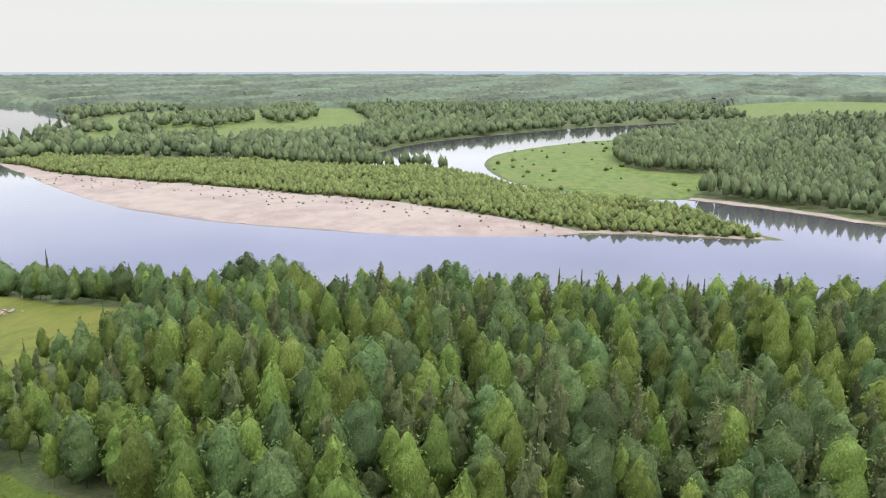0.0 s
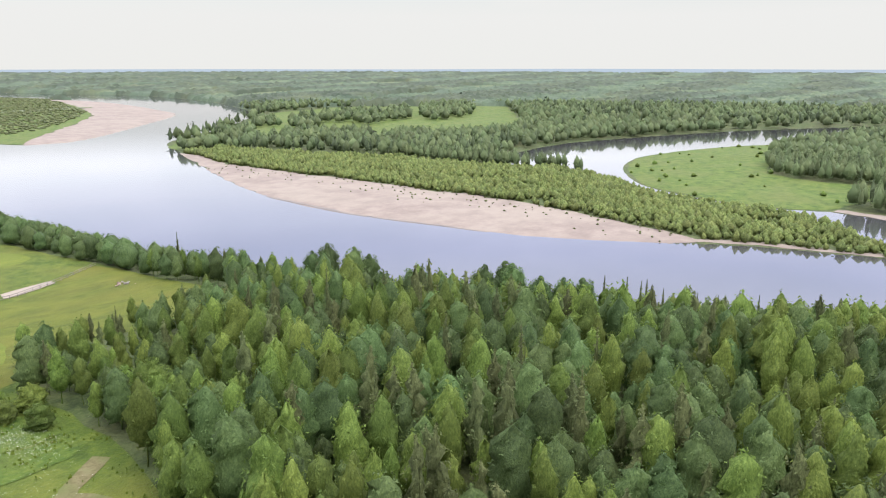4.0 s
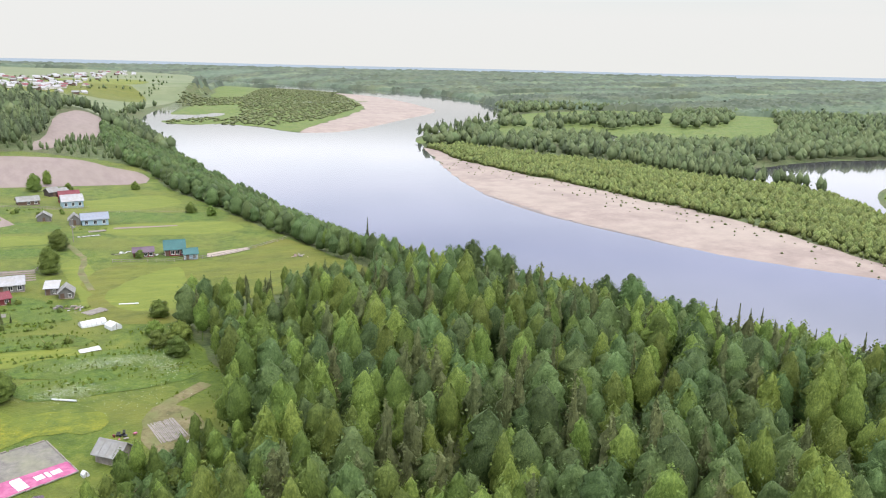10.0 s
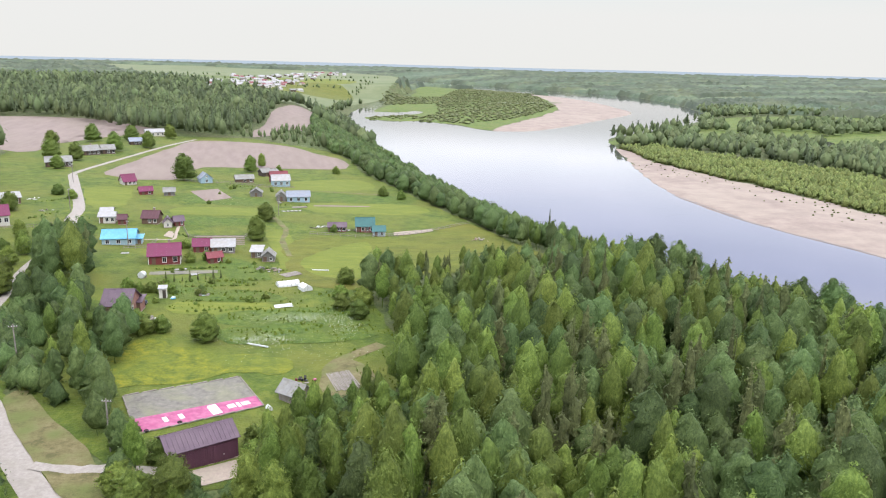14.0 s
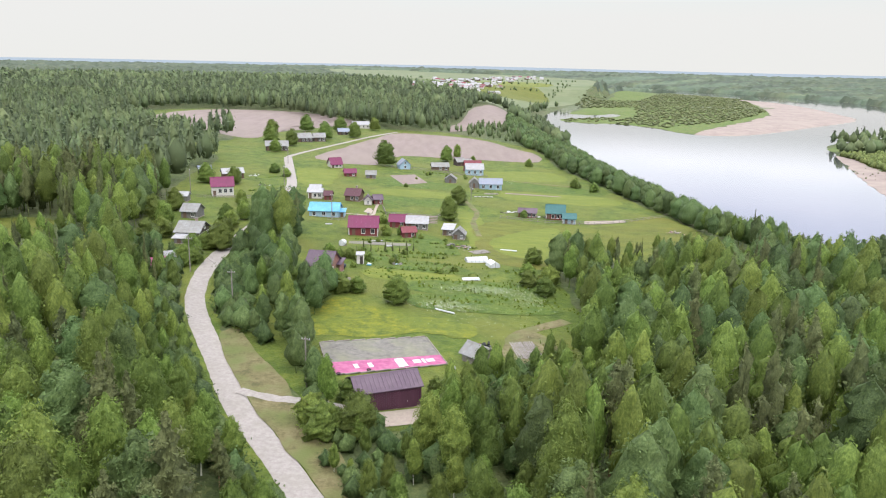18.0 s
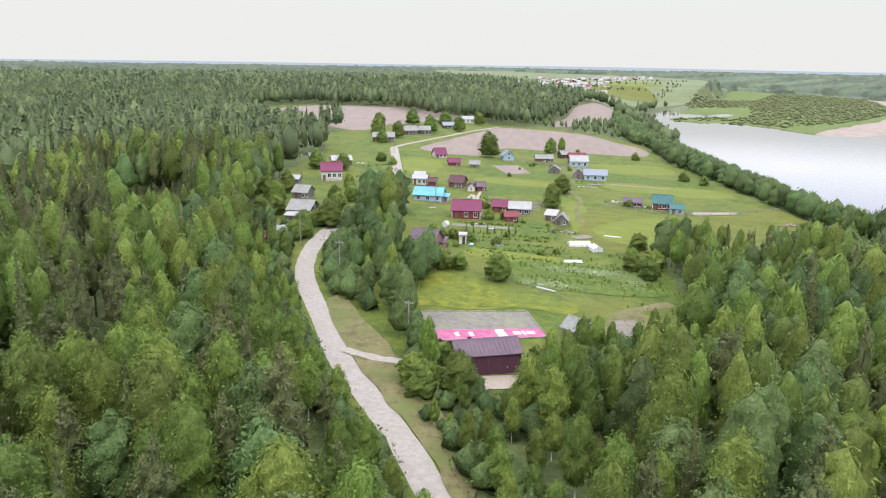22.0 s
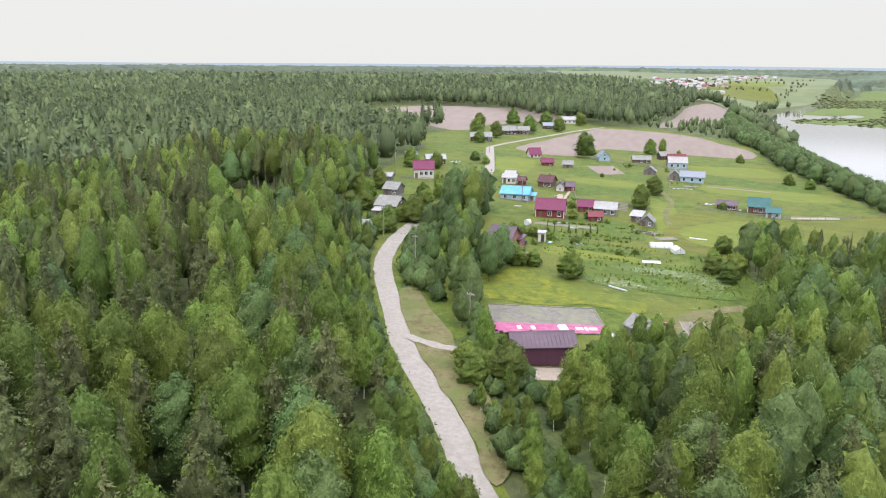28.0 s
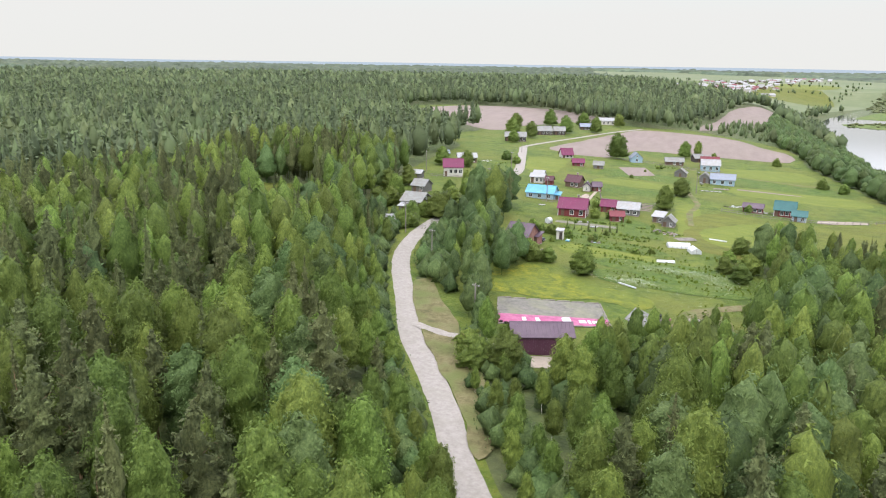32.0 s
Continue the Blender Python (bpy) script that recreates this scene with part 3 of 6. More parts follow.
def crown(kind, count, size, seed, sides=9, rings=7):
    """A lobed mass of boughs with leaf sprays standing out of it, so that the outline is uneven."""
    h, lo, rad = KINDS[kind]
    rg = np.random.RandomState(seed)
    span = h * (1 - lo)
    m = {"birch": 44, "aspen": 36, "pine": 26, "alder": 30, "spruce": 44}.get(kind, 16)
    lu = (np.arange(m) + 0.5 * rg.rand(m)) / m
    lu = 1 - (1 - lu) ** (0.8 if kind != "spruce" else 0.65)
    la = np.arange(m) * 2.4 + rg.rand(m) * 0.9
    core = 0.66 if kind != "spruce" else 0.55
    lr = profile(kind, lu) * rad * (core - 0.06 + 0.30 * rg.rand(m))
    ls = rad * (0.24 + 0.18 * rg.rand(m)) * (0.50 + 0.60 * profile(kind, lu))
    tall = {"birch": 1.8, "pine": 0.8, "aspen": 1.6, "alder": 1.7, "spruce": 0.55}.get(kind, 1.3)
    lc = np.stack([np.cos(la) * lr, np.sin(la) * lr, h * lo + span * lu * 0.93 + 0.02 * span], -1)
    lc[-1, :2] *= 0.15
    if kind == "spruce":
        lc[:, 2] -= 0.25 * lr
    hull_share = 0.84 if count > 20 else 0.95
    inner = 0.50 if kind != "pine" else 0.32

    def reach_out(u, a):
        """The mass's radius and its outward direction at height u and angle a."""
        z = h * lo + span * u
        c, q = np.cos(a)[:, None], np.sin(a)[:, None]
        p = c * lc[None, :, 0] + q * lc[None, :, 1]
        w = 1 - ((z[:, None] - lc[None, :, 2]) / (ls * tall)[None]) ** 2
        disc = p * p - (lc[:, 0] ** 2 + lc[:, 1] ** 2)[None] + (ls ** 2)[None] * w
        r = np.where((w > 0) & (disc > 0), p + np.sqrt(np.maximum(disc, 0)), 0)
        k = r.argmax(1)
        best = r.max(1)
        floor = inner * profile(kind, u) * rad
        pos = np.stack([np.cos(a) * best, np.sin(a) * best, z], -1)
        nrm = (pos - lc[k]) / np.stack([ls[k], ls[k], ls[k] * tall], -1) ** 2
        low = best < floor
        best = np.maximum(best, floor)
        nrm[low] = np.stack([np.cos(a), np.sin(a), np.full(len(a), 0.4)], -1)[low]
        return best, nrm / (np.linalg.norm(nrm, axis=1)[:, None] + 1e-9)

    ru = np.repeat(np.linspace(0, 0.985, rings - 1), sides)
    ra = (np.tile(np.arange(sides), rings - 1) + 0.5 * (np.repeat(np.arange(rings - 1), sides) % 2)) * 6.283 / sides
    rr, _ = reach_out(ru, ra)
    rr = rr * hull_share * np.clip(1 + (0.17 if count > 100 else 0.10) * rg.randn(len(rr)), 0.62, 1.35) * np.where(ru > 0.97, 0.5, 1)
    V = np.stack([np.cos(ra) * rr, np.sin(ra) * rr, h * lo + span * ru * (0.95 if count > 20 else 1.0)], -1)
    V = np.concatenate([V, [[0.08 * rg.randn(), 0.08 * rg.randn(), h * (0.95 if count > 20 else 1.0)]]])
    F = []
    for i in range(rings - 2):
        for k in range(sides):
            p, q = i * sides + k, i * sides + (k + 1) % sides
            F += [(p, q, q + sides), (p, q + sides, p + sides)]
    top = (rings - 2) * sides
    F += [(top + k, top + (k + 1) % sides, len(V) - 1) for k in range(sides)]
    F += [(0, k + 1, k) for k in range(1, sides - 1)]
    F = np.array(F)
    u = np.clip(1 - rg.rand(count) ** 0.72 if kind in ("spruce", "birch") else rg.rand(count) ** 1.05, 0, 0.99)
    a = rg.rand(count) * 6.283
    r, nrm = reach_out(u, a)
    r = r * (0.80 + 0.30 * rg.rand(count))
    c = np.stack([np.cos(a) * r, np.sin(a) * r, h * lo + span * u], -1)
    lv, lf = sprays(c, size, rg, nrm, {"birch": -0.55, "spruce": -0.2}.get(kind, 0.4))
    return np.concatenate([V, lv]), np.concatenate([F, lf + len(V)])


def stem(h, r0, r1, sides, seed, limbs=0, lo=0.3):
    """A slightly crooked tapered trunk with a few limbs."""
    rg = np.random.RandomState(seed)
    v, f = [], []

    def tube(path, radii):
        n0 = len(v)
        for p, r in zip(path, radii):
            for k in range(sides):
                a = 6.283 * k / sides
                v.append((p[0] + r * math.cos(a), p[1] + r * math.sin(a), p[2]))
        for i in range(len(path) - 1):
            for k in range(sides):
                a, b = n0 + i * sides + k, n0 + i * sides + (k + 1) % sides
                f.append((a, b, b + sides))
                f.append((a, b + sides, a + sides))

    zs = np.linspace(-0.3, h * 0.82, 6)
    bend = np.cumsum(rg.randn(6, 2) * 0.09, 0)
    tube([(bend[i][0], bend[i][1], zs[i]) for i in range(6)], np.linspace(r0, r1, 6))
    for k in range(limbs):
        z = h * (lo + (0.85 - lo) * rg.rand())
        a, le = rg.rand() * 6.283, (0.9 + rg.rand()) * (1.1 - z / h) * 2
        tube([(0, 0, z), (math.cos(a) * le * 0.5, math.sin(a) * le * 0.5, z + le * 0.3), (math.cos(a) * le, math.sin(a) * le, z + le * 0.75)], [r1 * 1.4, r1, r1 * 0.4])
    return np.array(v), np.array(f)


# kinds of near trees: a trunk with limbs and a leafy crown each
LOOK = {"birch": ("leaf", "birch_bark"), "alder": ("leaf", "pine_bark"), "pine": ("needle", "pine_bark"), "spruce": ("needle", "pine_bark"), "aspen": ("cool_leaf", "birch_bark"), "shrub": ("leaf", "pine_bark"), "bush": ("leaf", "pine_bark")}
LABELS = {"birch": ("birch_tree", "tall young birch with a light green narrow crown", "tree", "birches of the near wood"),
          "alder": ("alder_tree", "broad leafy deciduous tree standing in grass", "tree", "broad trees of the village"),
          "pine": ("pine_tree", "grey-green pine with a sparse upper crown", "tree", "pines of the near wood"),
          "spruce": ("spruce_tree", "dark pointed spruce among birches", "tree", "spruces of the near wood"),
          "aspen": ("aspen_tree", "full round-topped aspen at the wood", "tree", "aspens of the near wood"),
          "shrub": ("shrub", "bushy green shrub with many stems", "shrub", "shrubs round the village"),
          "bush": ("currant_bush", "small rounded green garden bush", "bush", "garden bushes")}
COUNT0 = {"birch": (2700, 0.23), "alder": (2300, 0.24), "aspen": (2700, 0.25), "pine": (2300, 0.24), "spruce": (2300, 0.25), "shrub": (800, 0.22), "bush": (130, 0.18)}
MESH = {}
for kind in KINDS:
    h, lo, rad = KINDS[kind]
    for k in range(4 if kind == "birch" else 3):
        cv, cf = crown(kind, COUNT0[kind][0], COUNT0[kind][1], 100 + k * 7 + len(kind), 15, 15)
        sv, sf = stem(h, 0.011 * h, 0.03, 6, 50 + k, limbs=5 if kind not in ("bush", "spruce") else 2, lo=max(lo, 0.15))
        MESH[kind, k] = (mesh_of(kind + "_crown", cv, cf, M[LOOK[kind][0]], smooth=True), mesh_of(kind + "_trunk", sv, sf, M[LOOK[kind][1]], smooth=True))


def tree(kind, x, y, size=1.0, variant=0, turn=0.0, wide=1.0, label=""):
    name, lab, cat, grp = LABELS[kind]
    top = new(name)
    top.matrix_world = Matrix.LocRotScale((x, y, float(land_at(x, y))), Euler((0, 0, turn)), (size * wide, size * wide, size))
    cm, tm = MESH[kind, variant % (4 if kind == "birch" else 3)]
    for nm, me in (("trunk", tm), ("crown", cm)):
        new(nm, me).parent = top
    return tagged(top, label or lab, cat, grp)


def mass(name, kind, spots, sizes, count, size, mat, label, category, seeds=5, trunks=False, hull=(6, 5), wide=1.0):
    """Many far trees of one kind as one mesh: the same crowns, with fewer and larger sprays."""
    spots = np.asarray(spots, float)
    if not len(spots):
        return
    zs = land_at(spots[:, 0], spots[:, 1])
    rg = np.random.RandomState(7)
    which, turn = rg.randint(0, seeds, len(spots)), rg.rand(len(spots)) * 6.283
    V, F, A, n = [], [], [], 0
    for s in range(seeds):
        cv, cf = crown(kind, count, size, 300 + s, *hull)
        if trunks:
            sv, sf = stem(KINDS[kind][0], 0.16, 0.05, 3, s)
            cf = np.concatenate([cf, sf + len(cv)])
            cv = np.concatenate([cv, sv])
        idx = np.where(which == s)[0]
        if not len(idx):
            continue
        c, q = np.cos(turn[idx])[:, None], np.sin(turn[idx])[:, None]
        sc = np.asarray(sizes)[idx][:, None]
        wd = sc * wide * (0.85 + 0.4 * rg.rand(len(idx)))[:, None]
        x = (cv[None, :, 0] * c - cv[None, :, 1] * q) * wd + spots[idx, 0][:, None]
        y = (cv[None, :, 0] * q + cv[None, :, 1] * c) * wd + spots[idx, 1][:, None]
        z = cv[None, :, 2] * sc + zs[idx][:, None]
        V.append(np.stack([x, y, z], -1).reshape(-1, 3))
        F.append((cf[None] + (np.arange(len(idx)) * len(cv))[:, None, None] + n).reshape(-1, 3))
        A.append(np.repeat(rg.rand(len(idx)), len(cv)))
        n += len(idx) * len(cv)
    return tagged(new(name, mesh_of(name, np.concatenate(V), np.concatenate(F), mat, np.concatenate(A), smooth=True)), label, category, kind="stuff")


def scatter(x0, x1, y0, y1, step, rg, jitter=0.42):
    xs, ys = np.meshgrid(np.arange(x0, x1, step), np.arange(y0, y1, step))
    p = np.stack([xs.ravel(), ys.ravel()], -1)
    return p + rg.uniform(-jitter, jitter, p.shape) * step


CLEAR_LINE = curve_through(CLEARING, 6)
VERGE_LINE = np.array([(-6, 76), (-12, 86), (-18, 100), (-26, 114), (-31, 120), (-33, 116), (-24, 96), (-14, 80)], float)
ROAD_LINE = curve_through(ROAD, 4, closed=False)
OPEN_LAND = [curve_through(o, 20) for o in (
    SAND, SPIT_SAND, LOOP_MEADOW,
    [(1460, 243), (1779, 260), (2050, 100), (1980, -160), (1508, -60), (1399, 150)],
    [(11, 525), (14, 580), (22, 630), (48, 892), (92, 954), (72, 760), (57, 600), (36, 600), (22, 540)],
    [(-122, 194), (-102, 199), (-88, 177), (-97, 162)],
    BANK_GLADE)]
# the far side's open farmland round the distant settlement
FARM = np.array([(60, 1000), (140, 1050), (160, 1320), (330, 1700), (470, 2150), (560, 2700), (500, 3400), (0, 3800), (-700, 4200), (-420, 2900), (-250, 2000), (-60, 1450), (30, 1180)], float)
# low willow scrub: behind the sandbar, on the spit and on the island
SCRUB = [np.array(o, float) for o in (
    [(362, 176), (372, 145), (386, 84), (400, 98), (440, 130), (464, 165), (472, 225), (491, 270), (523, 316), (545, 360), (520, 420), (500, 520), (470, 600), (440, 720), (398, 740), (376, 622), (376, 524), (382, 383), (379, 276)],
    [(449, 1709), (724, 2396), (860, 2500), (840, 2058), (624, 1425), (495, 1215), (402, 1100), (325, 1040), (262, 1110), (338, 1267)],
    [(279, 1500), (332, 1763), (483, 1786), (399, 1519)], [(192, 1145), (216, 1210), (255, 1230), (287, 1217), (270, 1135), (217, 1119)])]
ISLE = np.array([(150, 1195), (215, 1085), (300, 1035), (325, 930), (399, 1040), (520, 1199), (640, 1380), (720, 1596), (800, 1855), (820, 2200), (640, 2560), (420, 1950), (290, 1640), (210, 1400)], float)
PARK = curve_through(PARK_OUTLINE, 30)
# clumps of tall round trees standing in the parkland
CLUMPS = [np.array(o, float) for o in (
    [(470, 842), (547, 888), (588, 868), (526, 790), (483, 783)], [(619, 914), (670, 982), (724, 998), (662, 909)], [(663, 892), (729, 968), (797, 993), (694, 856), (636, 824)], [(729, 903), (824, 1012), (898, 1029), (780, 889)],
    [(753, 858), (886, 1008), (982, 1024), (830, 858), (773, 831)], [(835, 857), (1000, 1023), (1085, 1055), (883, 852)], [(874, 820), (1112, 1041), (1301, 1084), (1128, 904), (992, 823), (880, 795)])]
START, END = np.array([-21.0, 63.0]), np.array([16.0, -9.0])


def is_open(p):
    x, y = p[:, 0], p[:, 1]
    o = inside(CLEAR_LINE, x, y)
    for g in GROVES:
        o &= ~inside(g, x, y)
    o |= (shore(x, y) < 2.5) | (away(ROAD_LINE, x, y, closed=False) < 3.8)
    o |= inside(VERGE_LINE, x, y)
    for a in OPEN_LAND:
        o |= inside(a, x, y)
    return o


def in_glade(p):
    """Open grass of the parkland between its clumps."""
    g = inside(PARK, p[:, 0], p[:, 1])
    for o in CLUMPS:
        g &= ~inside(o, p[:, 0], p[:, 1])
    return g


def on_bank(p):
    """The steep slope between the fields and the river, where only low trees grow."""
    return (p[:, 0] > 55) & (p[:, 1] > 228) & (p[:, 1] < 760) & (away(RIVER, p[:, 0], p[:, 1]) < 95)


def reach(p):
    """Metres from the line above which the view begins, and whether it lies in the open quarter ahead."""
    d = away(np.array([START, END]), p[:, 0], p[:, 1], closed=False)
    a = np.degrees(np.arctan2(-(p[:, 0] - 5), p[:, 1] + 5))
    return d, (a > -105) & (a < 56)


# woods in rings of falling detail
rg = np.random.RandomState(21)
near = scatter(-140, 200, -20, 240, 4.6, rg, 0.38)
d, ahead = reach(near)
keep = ahead & ~is_open(near) & (d < 230) & ~on_bank(near)
near, d = near[keep], d[keep]
east = near[:, 0] > 5 + 0.05 * near[:, 1]
pick = rg.rand(len(near))
off_road = away(ROAD_LINE, near[:, 0], near[:, 1], closed=False)
conifer_share = np.where(east, 0.14, 0.18 + 0.38 * ease(12, 48, off_road)) + 0.16 * wavy(near[:, 0], near[:, 1], 45, 2)
spruce_share = np.where(east, 0.15, 0.30)
sort_of = np.where(pick < conifer_share, np.where(rg.rand(len(near)) < spruce_share, "spruce", "pine"), np.where(rg.rand(len(near)) < np.where(east, np.where(near[:, 0] > 60, 0.55, 0.42), 0.15), "aspen", "birch"))
size_of = 0.74 + 0.42 * rg.rand(len(near)) + 0.08 * wavy(near[:, 0], near[:, 1], 45, 8)
size_of = np.where(sort_of == "spruce", size_of * 1.05, size_of)
size_of *= np.where((near[:, 1] > 208) & (near[:, 0] > 55), 0.62, 1.0)
# young low growth beside the road, before the garage and on its verge
by_road = away(ROAD_LINE, near[:, 0], near[:, 1], closed=False)
young = 0.45 + 0.55 * ease(5, 16, by_road)
size_of *= np.where((near[:, 1] > 12) & (near[:, 1] < 160), np.where(near[:, 1] < 50, 0.3 + 0.7 * young, young), 1.0)
front = inside(np.array([(-15, 74), (12, 78), (24, 91), (30, 105), (19, 111), (4, 98), (-13, 90)], float), near[:, 0], near[:, 1])
belt = inside(np.array([(-14, 60), (14, 58), (12, 80), (-15, 76)], float), near[:, 0], near[:, 1])
size_of = np.where(front, np.minimum(size_of, np.where(near[:, 0] > 0, np.where(near[:, 1] < 90, 0.62, 0.5), 0.22) + 0.10 * rg.rand(len(near))), np.where(belt, np.minimum(size_of, np.where(near[:, 1] > 66, 0.42, 0.72)), size_of))
for g in GROVES[1:]:
    size_of = np.where(inside(g, near[:, 0], near[:, 1]), size_of * 0.72, size_of)
edge = inside(np.array([(20, 130), (48, 130), (62, 200), (40, 205), (28, 170)], float), near[:, 0], near[:, 1])
size_of = np.where(edge, size_of * 0.72, size_of)
sort_of = np.where(front | belt, "birch", sort_of)
for g in GROVES:
    sort_of = np.where(inside(g, near[:, 0], near[:, 1]) & (rg.rand(len(near)) < 0.8), "aspen", sort_of)
screen = inside(np.array([(-103, 164), (-86, 179), (-60, 142), (-72, 125)], float), near[:, 0], near[:, 1])
size_of = np.where(screen, np.minimum(size_of, 0.55), size_of)
behind = inside(np.array([(-128, 195), (-102, 200), (-84, 222), (-112, 240)], float), near[:, 0], near[:, 1])
size_of = np.where(behind, size_of * 1.2, size_of)
meadow_edge = inside(np.array([(42, 158), (96, 162), (98, 204), (80, 192), (50, 192), (36, 185)], float), near[:, 0], near[:, 1])
brow = inside(np.array([(98, 160), (136, 156), (136, 208), (98, 208)], float), near[:, 0], near[:, 1])
size_of = np.where(meadow_edge | brow, size_of * 0.72, size_of)
# the nearest of each kind stand as trees of their own
close = np.zeros(len(near), bool)
for kd, most in (("birch", 170), ("pine", 80), ("spruce", 40), ("aspen", 40)):
    i = np.where(sort_of == kd)[0]
    close[i[np.argsort(d[i])[:most]]] = True
for (x, y), s, kd in zip(near[close], size_of[close], sort_of[close]):
    tree(kd, x, y, s, int(rg.randint(4)), rg.rand() * 6.28, 0.9 + 0.35 * rg.rand())
middle = d < 135
for kd, mt, ct in (("birch", "leaf_mass", "birches"), ("aspen", "cool_leaf_mass", "aspens"), ("pine", "needle_mass", "pines"), ("spruce", "needle_mass", "spruces")):
    q = ~close & (sort_of == kd)
    mass(kd + "_wood", kd, near[q & middle], size_of[q & middle], 330, 0.34, M[mt], "dense mixed wood of %s on the high bank" % ct, "woods", trunks=True, hull=(9, 10))
    mass(kd + "_wood", kd, near[q & ~middle], size_of[q & ~middle], 150, 0.5, M[mt], "dense mixed wood of %s towards the river" % ct, "woods", trunks=True, hull=(8, 8))

rear = scatter(-150, 230, -170, 60, 7.5, rg)
d, ahead = reach(rear)
rear = rear[~ahead & ~is_open(rear)]
dark = rg.rand(len(rear)) < 0.4
mass("rear_wood", "birch", rear[~dark], 0.75 + 0.4 * rg.rand((~dark).sum()), 12, 1.6, M["leaf_mass"], "birch wood on the plateau along the road", "woods", trunks=True, hull=(6, 6))
mass("rear_wood", "pine", rear[dark], 0.75 + 0.4 * rg.rand(dark.sum()), 12, 1.6, M["needle_mass"], "pine wood on the plateau along the road", "woods", trunks=True, hull=(6, 6))
mid = np.concatenate([scatter(-700, 720, -60, 760, 6.9, rg)])
d, ahead = reach(mid)
scrub = np.zeros(len(mid), bool)
for o in SCRUB:
    scrub |= inside(o, mid[:, 0], mid[:, 1])
park_gap = in_glade(mid) | ((mid[:, 0] < 640) & (mid[:, 0] > 380) & (mid[:, 1] < 345) & (away(STREAM, mid[:, 0], mid[:, 1]) < 14)) | ((mid[:, 0] > 270) & (mid[:, 0] < 405) & (mid[:, 1] < 740)) | ((mid[:, 0] > 360) & (mid[:, 0] < 560) & (mid[:, 1] > 55) & (mid[:, 1] < np.where(mid[:, 0] < 505, 400, 300)) & (mid[:, 0] < 505 + 0.6 * (mid[:, 1] - 240)))
keep = ahead & ~park_gap & ~on_bank(mid) & ~is_open(mid) & ~scrub & (d >= 150) & (d < 720) & ((mid[:, 0] < -140) | (mid[:, 0] > 200) | (mid[:, 1] > 240) | (d >= 230))
mid, d = mid[keep], d[keep]
pick = rg.rand(len(mid))
share = 0.45 + 0.35 * wavy(mid[:, 0], mid[:, 1], 160, 2)
conif = pick < np.where(mid[:, 0] > 150, share * 0.3, share)
size_of = 0.85 + 0.35 * rg.rand(len(mid)) + 0.1 * wavy(mid[:, 0], mid[:, 1], 90, 8)
low_edge = inside(np.array([(-120, 440), (-169, 512), (-232, 606), (-225, 530), (-165, 430), (-128, 375)], float), mid[:, 0], mid[:, 1]) | inside(np.array([(-8, 505), (62, 470), (62, 600), (36, 606), (8, 585)], float), mid[:, 0], mid[:, 1])
size_of = np.where(low_edge, size_of * 0.42, size_of)
conif &= ~low_edge
young_wood = inside(np.array([(440, 580), (560, 480), (720, 560), (650, 700), (610, 760), (480, 770)], float), mid[:, 0], mid[:, 1])
size_of = np.where(young_wood, size_of * 0.55, size_of)
round_top = ~conif & (rg.rand(len(mid)) < np.where(mid[:, 0] > 150, 0.85, 0.35))
mass("mid_wood", "birch", mid[~conif & ~round_top], size_of[~conif & ~round_top], 26, 1.4, M["hazed_leaf"], "unbroken birch woods beyond the village and the river", "woods", hull=(5, 5))
mass("mid_wood", "aspen", mid[round_top], size_of[round_top] * 1.05, 36, 1.1, M["hazed_leaf"], "round-topped deciduous woods beyond the village and the river", "woods", hull=(5, 5))
mass("mid_wood", "pine", mid[conif], size_of[conif], 26, 1.4, M["hazed_needle"], "unbroken pine woods beyond the village and the river", "woods", hull=(5, 5))

wil = np.concatenate([scatter(280, 560, 70, 760, 3.9, rg), scatter(150, 860, 930, 2500, 11, rg)])
q = np.zeros(len(wil), bool)
for o in SCRUB:
    q |= inside(o, wil[:, 0], wil[:, 1])
q &= (shore(wil[:, 0], wil[:, 1]) > 3) & ~inside(OPEN_LAND[0], wil[:, 0], wil[:, 1]) & ~inside(OPEN_LAND[1], wil[:, 0], wil[:, 1])
wil = wil[q]
gap = wavy(wil[:, 0], wil[:, 1], 70, 31) + 0.4 * rg.randn(len(wil))
wil = wil[gap > np.where(wil[:, 1] > 900, -1.0, -1.0)]
wsz = (0.8 + 0.7 * rg.rand(len(wil)) + 0.25 * wavy(wil[:, 0], wil[:, 1], 60, 12)) * np.where(wil[:, 1] > 900, 1.2, 1.0)
isle = wil[:, 1] > 900
mass("willow_scrub", "shrub", wil[isle], wsz[isle] * 0.34, 3, 0.8, M["sallow"], "low willow scrub over the river island", "scrub", hull=(5, 4), wide=3.6)
wil, wsz = wil[~isle], wsz[~isle]
mass("willow_scrub", "shrub", wil, wsz * 0.9, 10, 0.9, M["willow"], "silvery green willow scrub on the low river land", "scrub", hull=(5, 4))

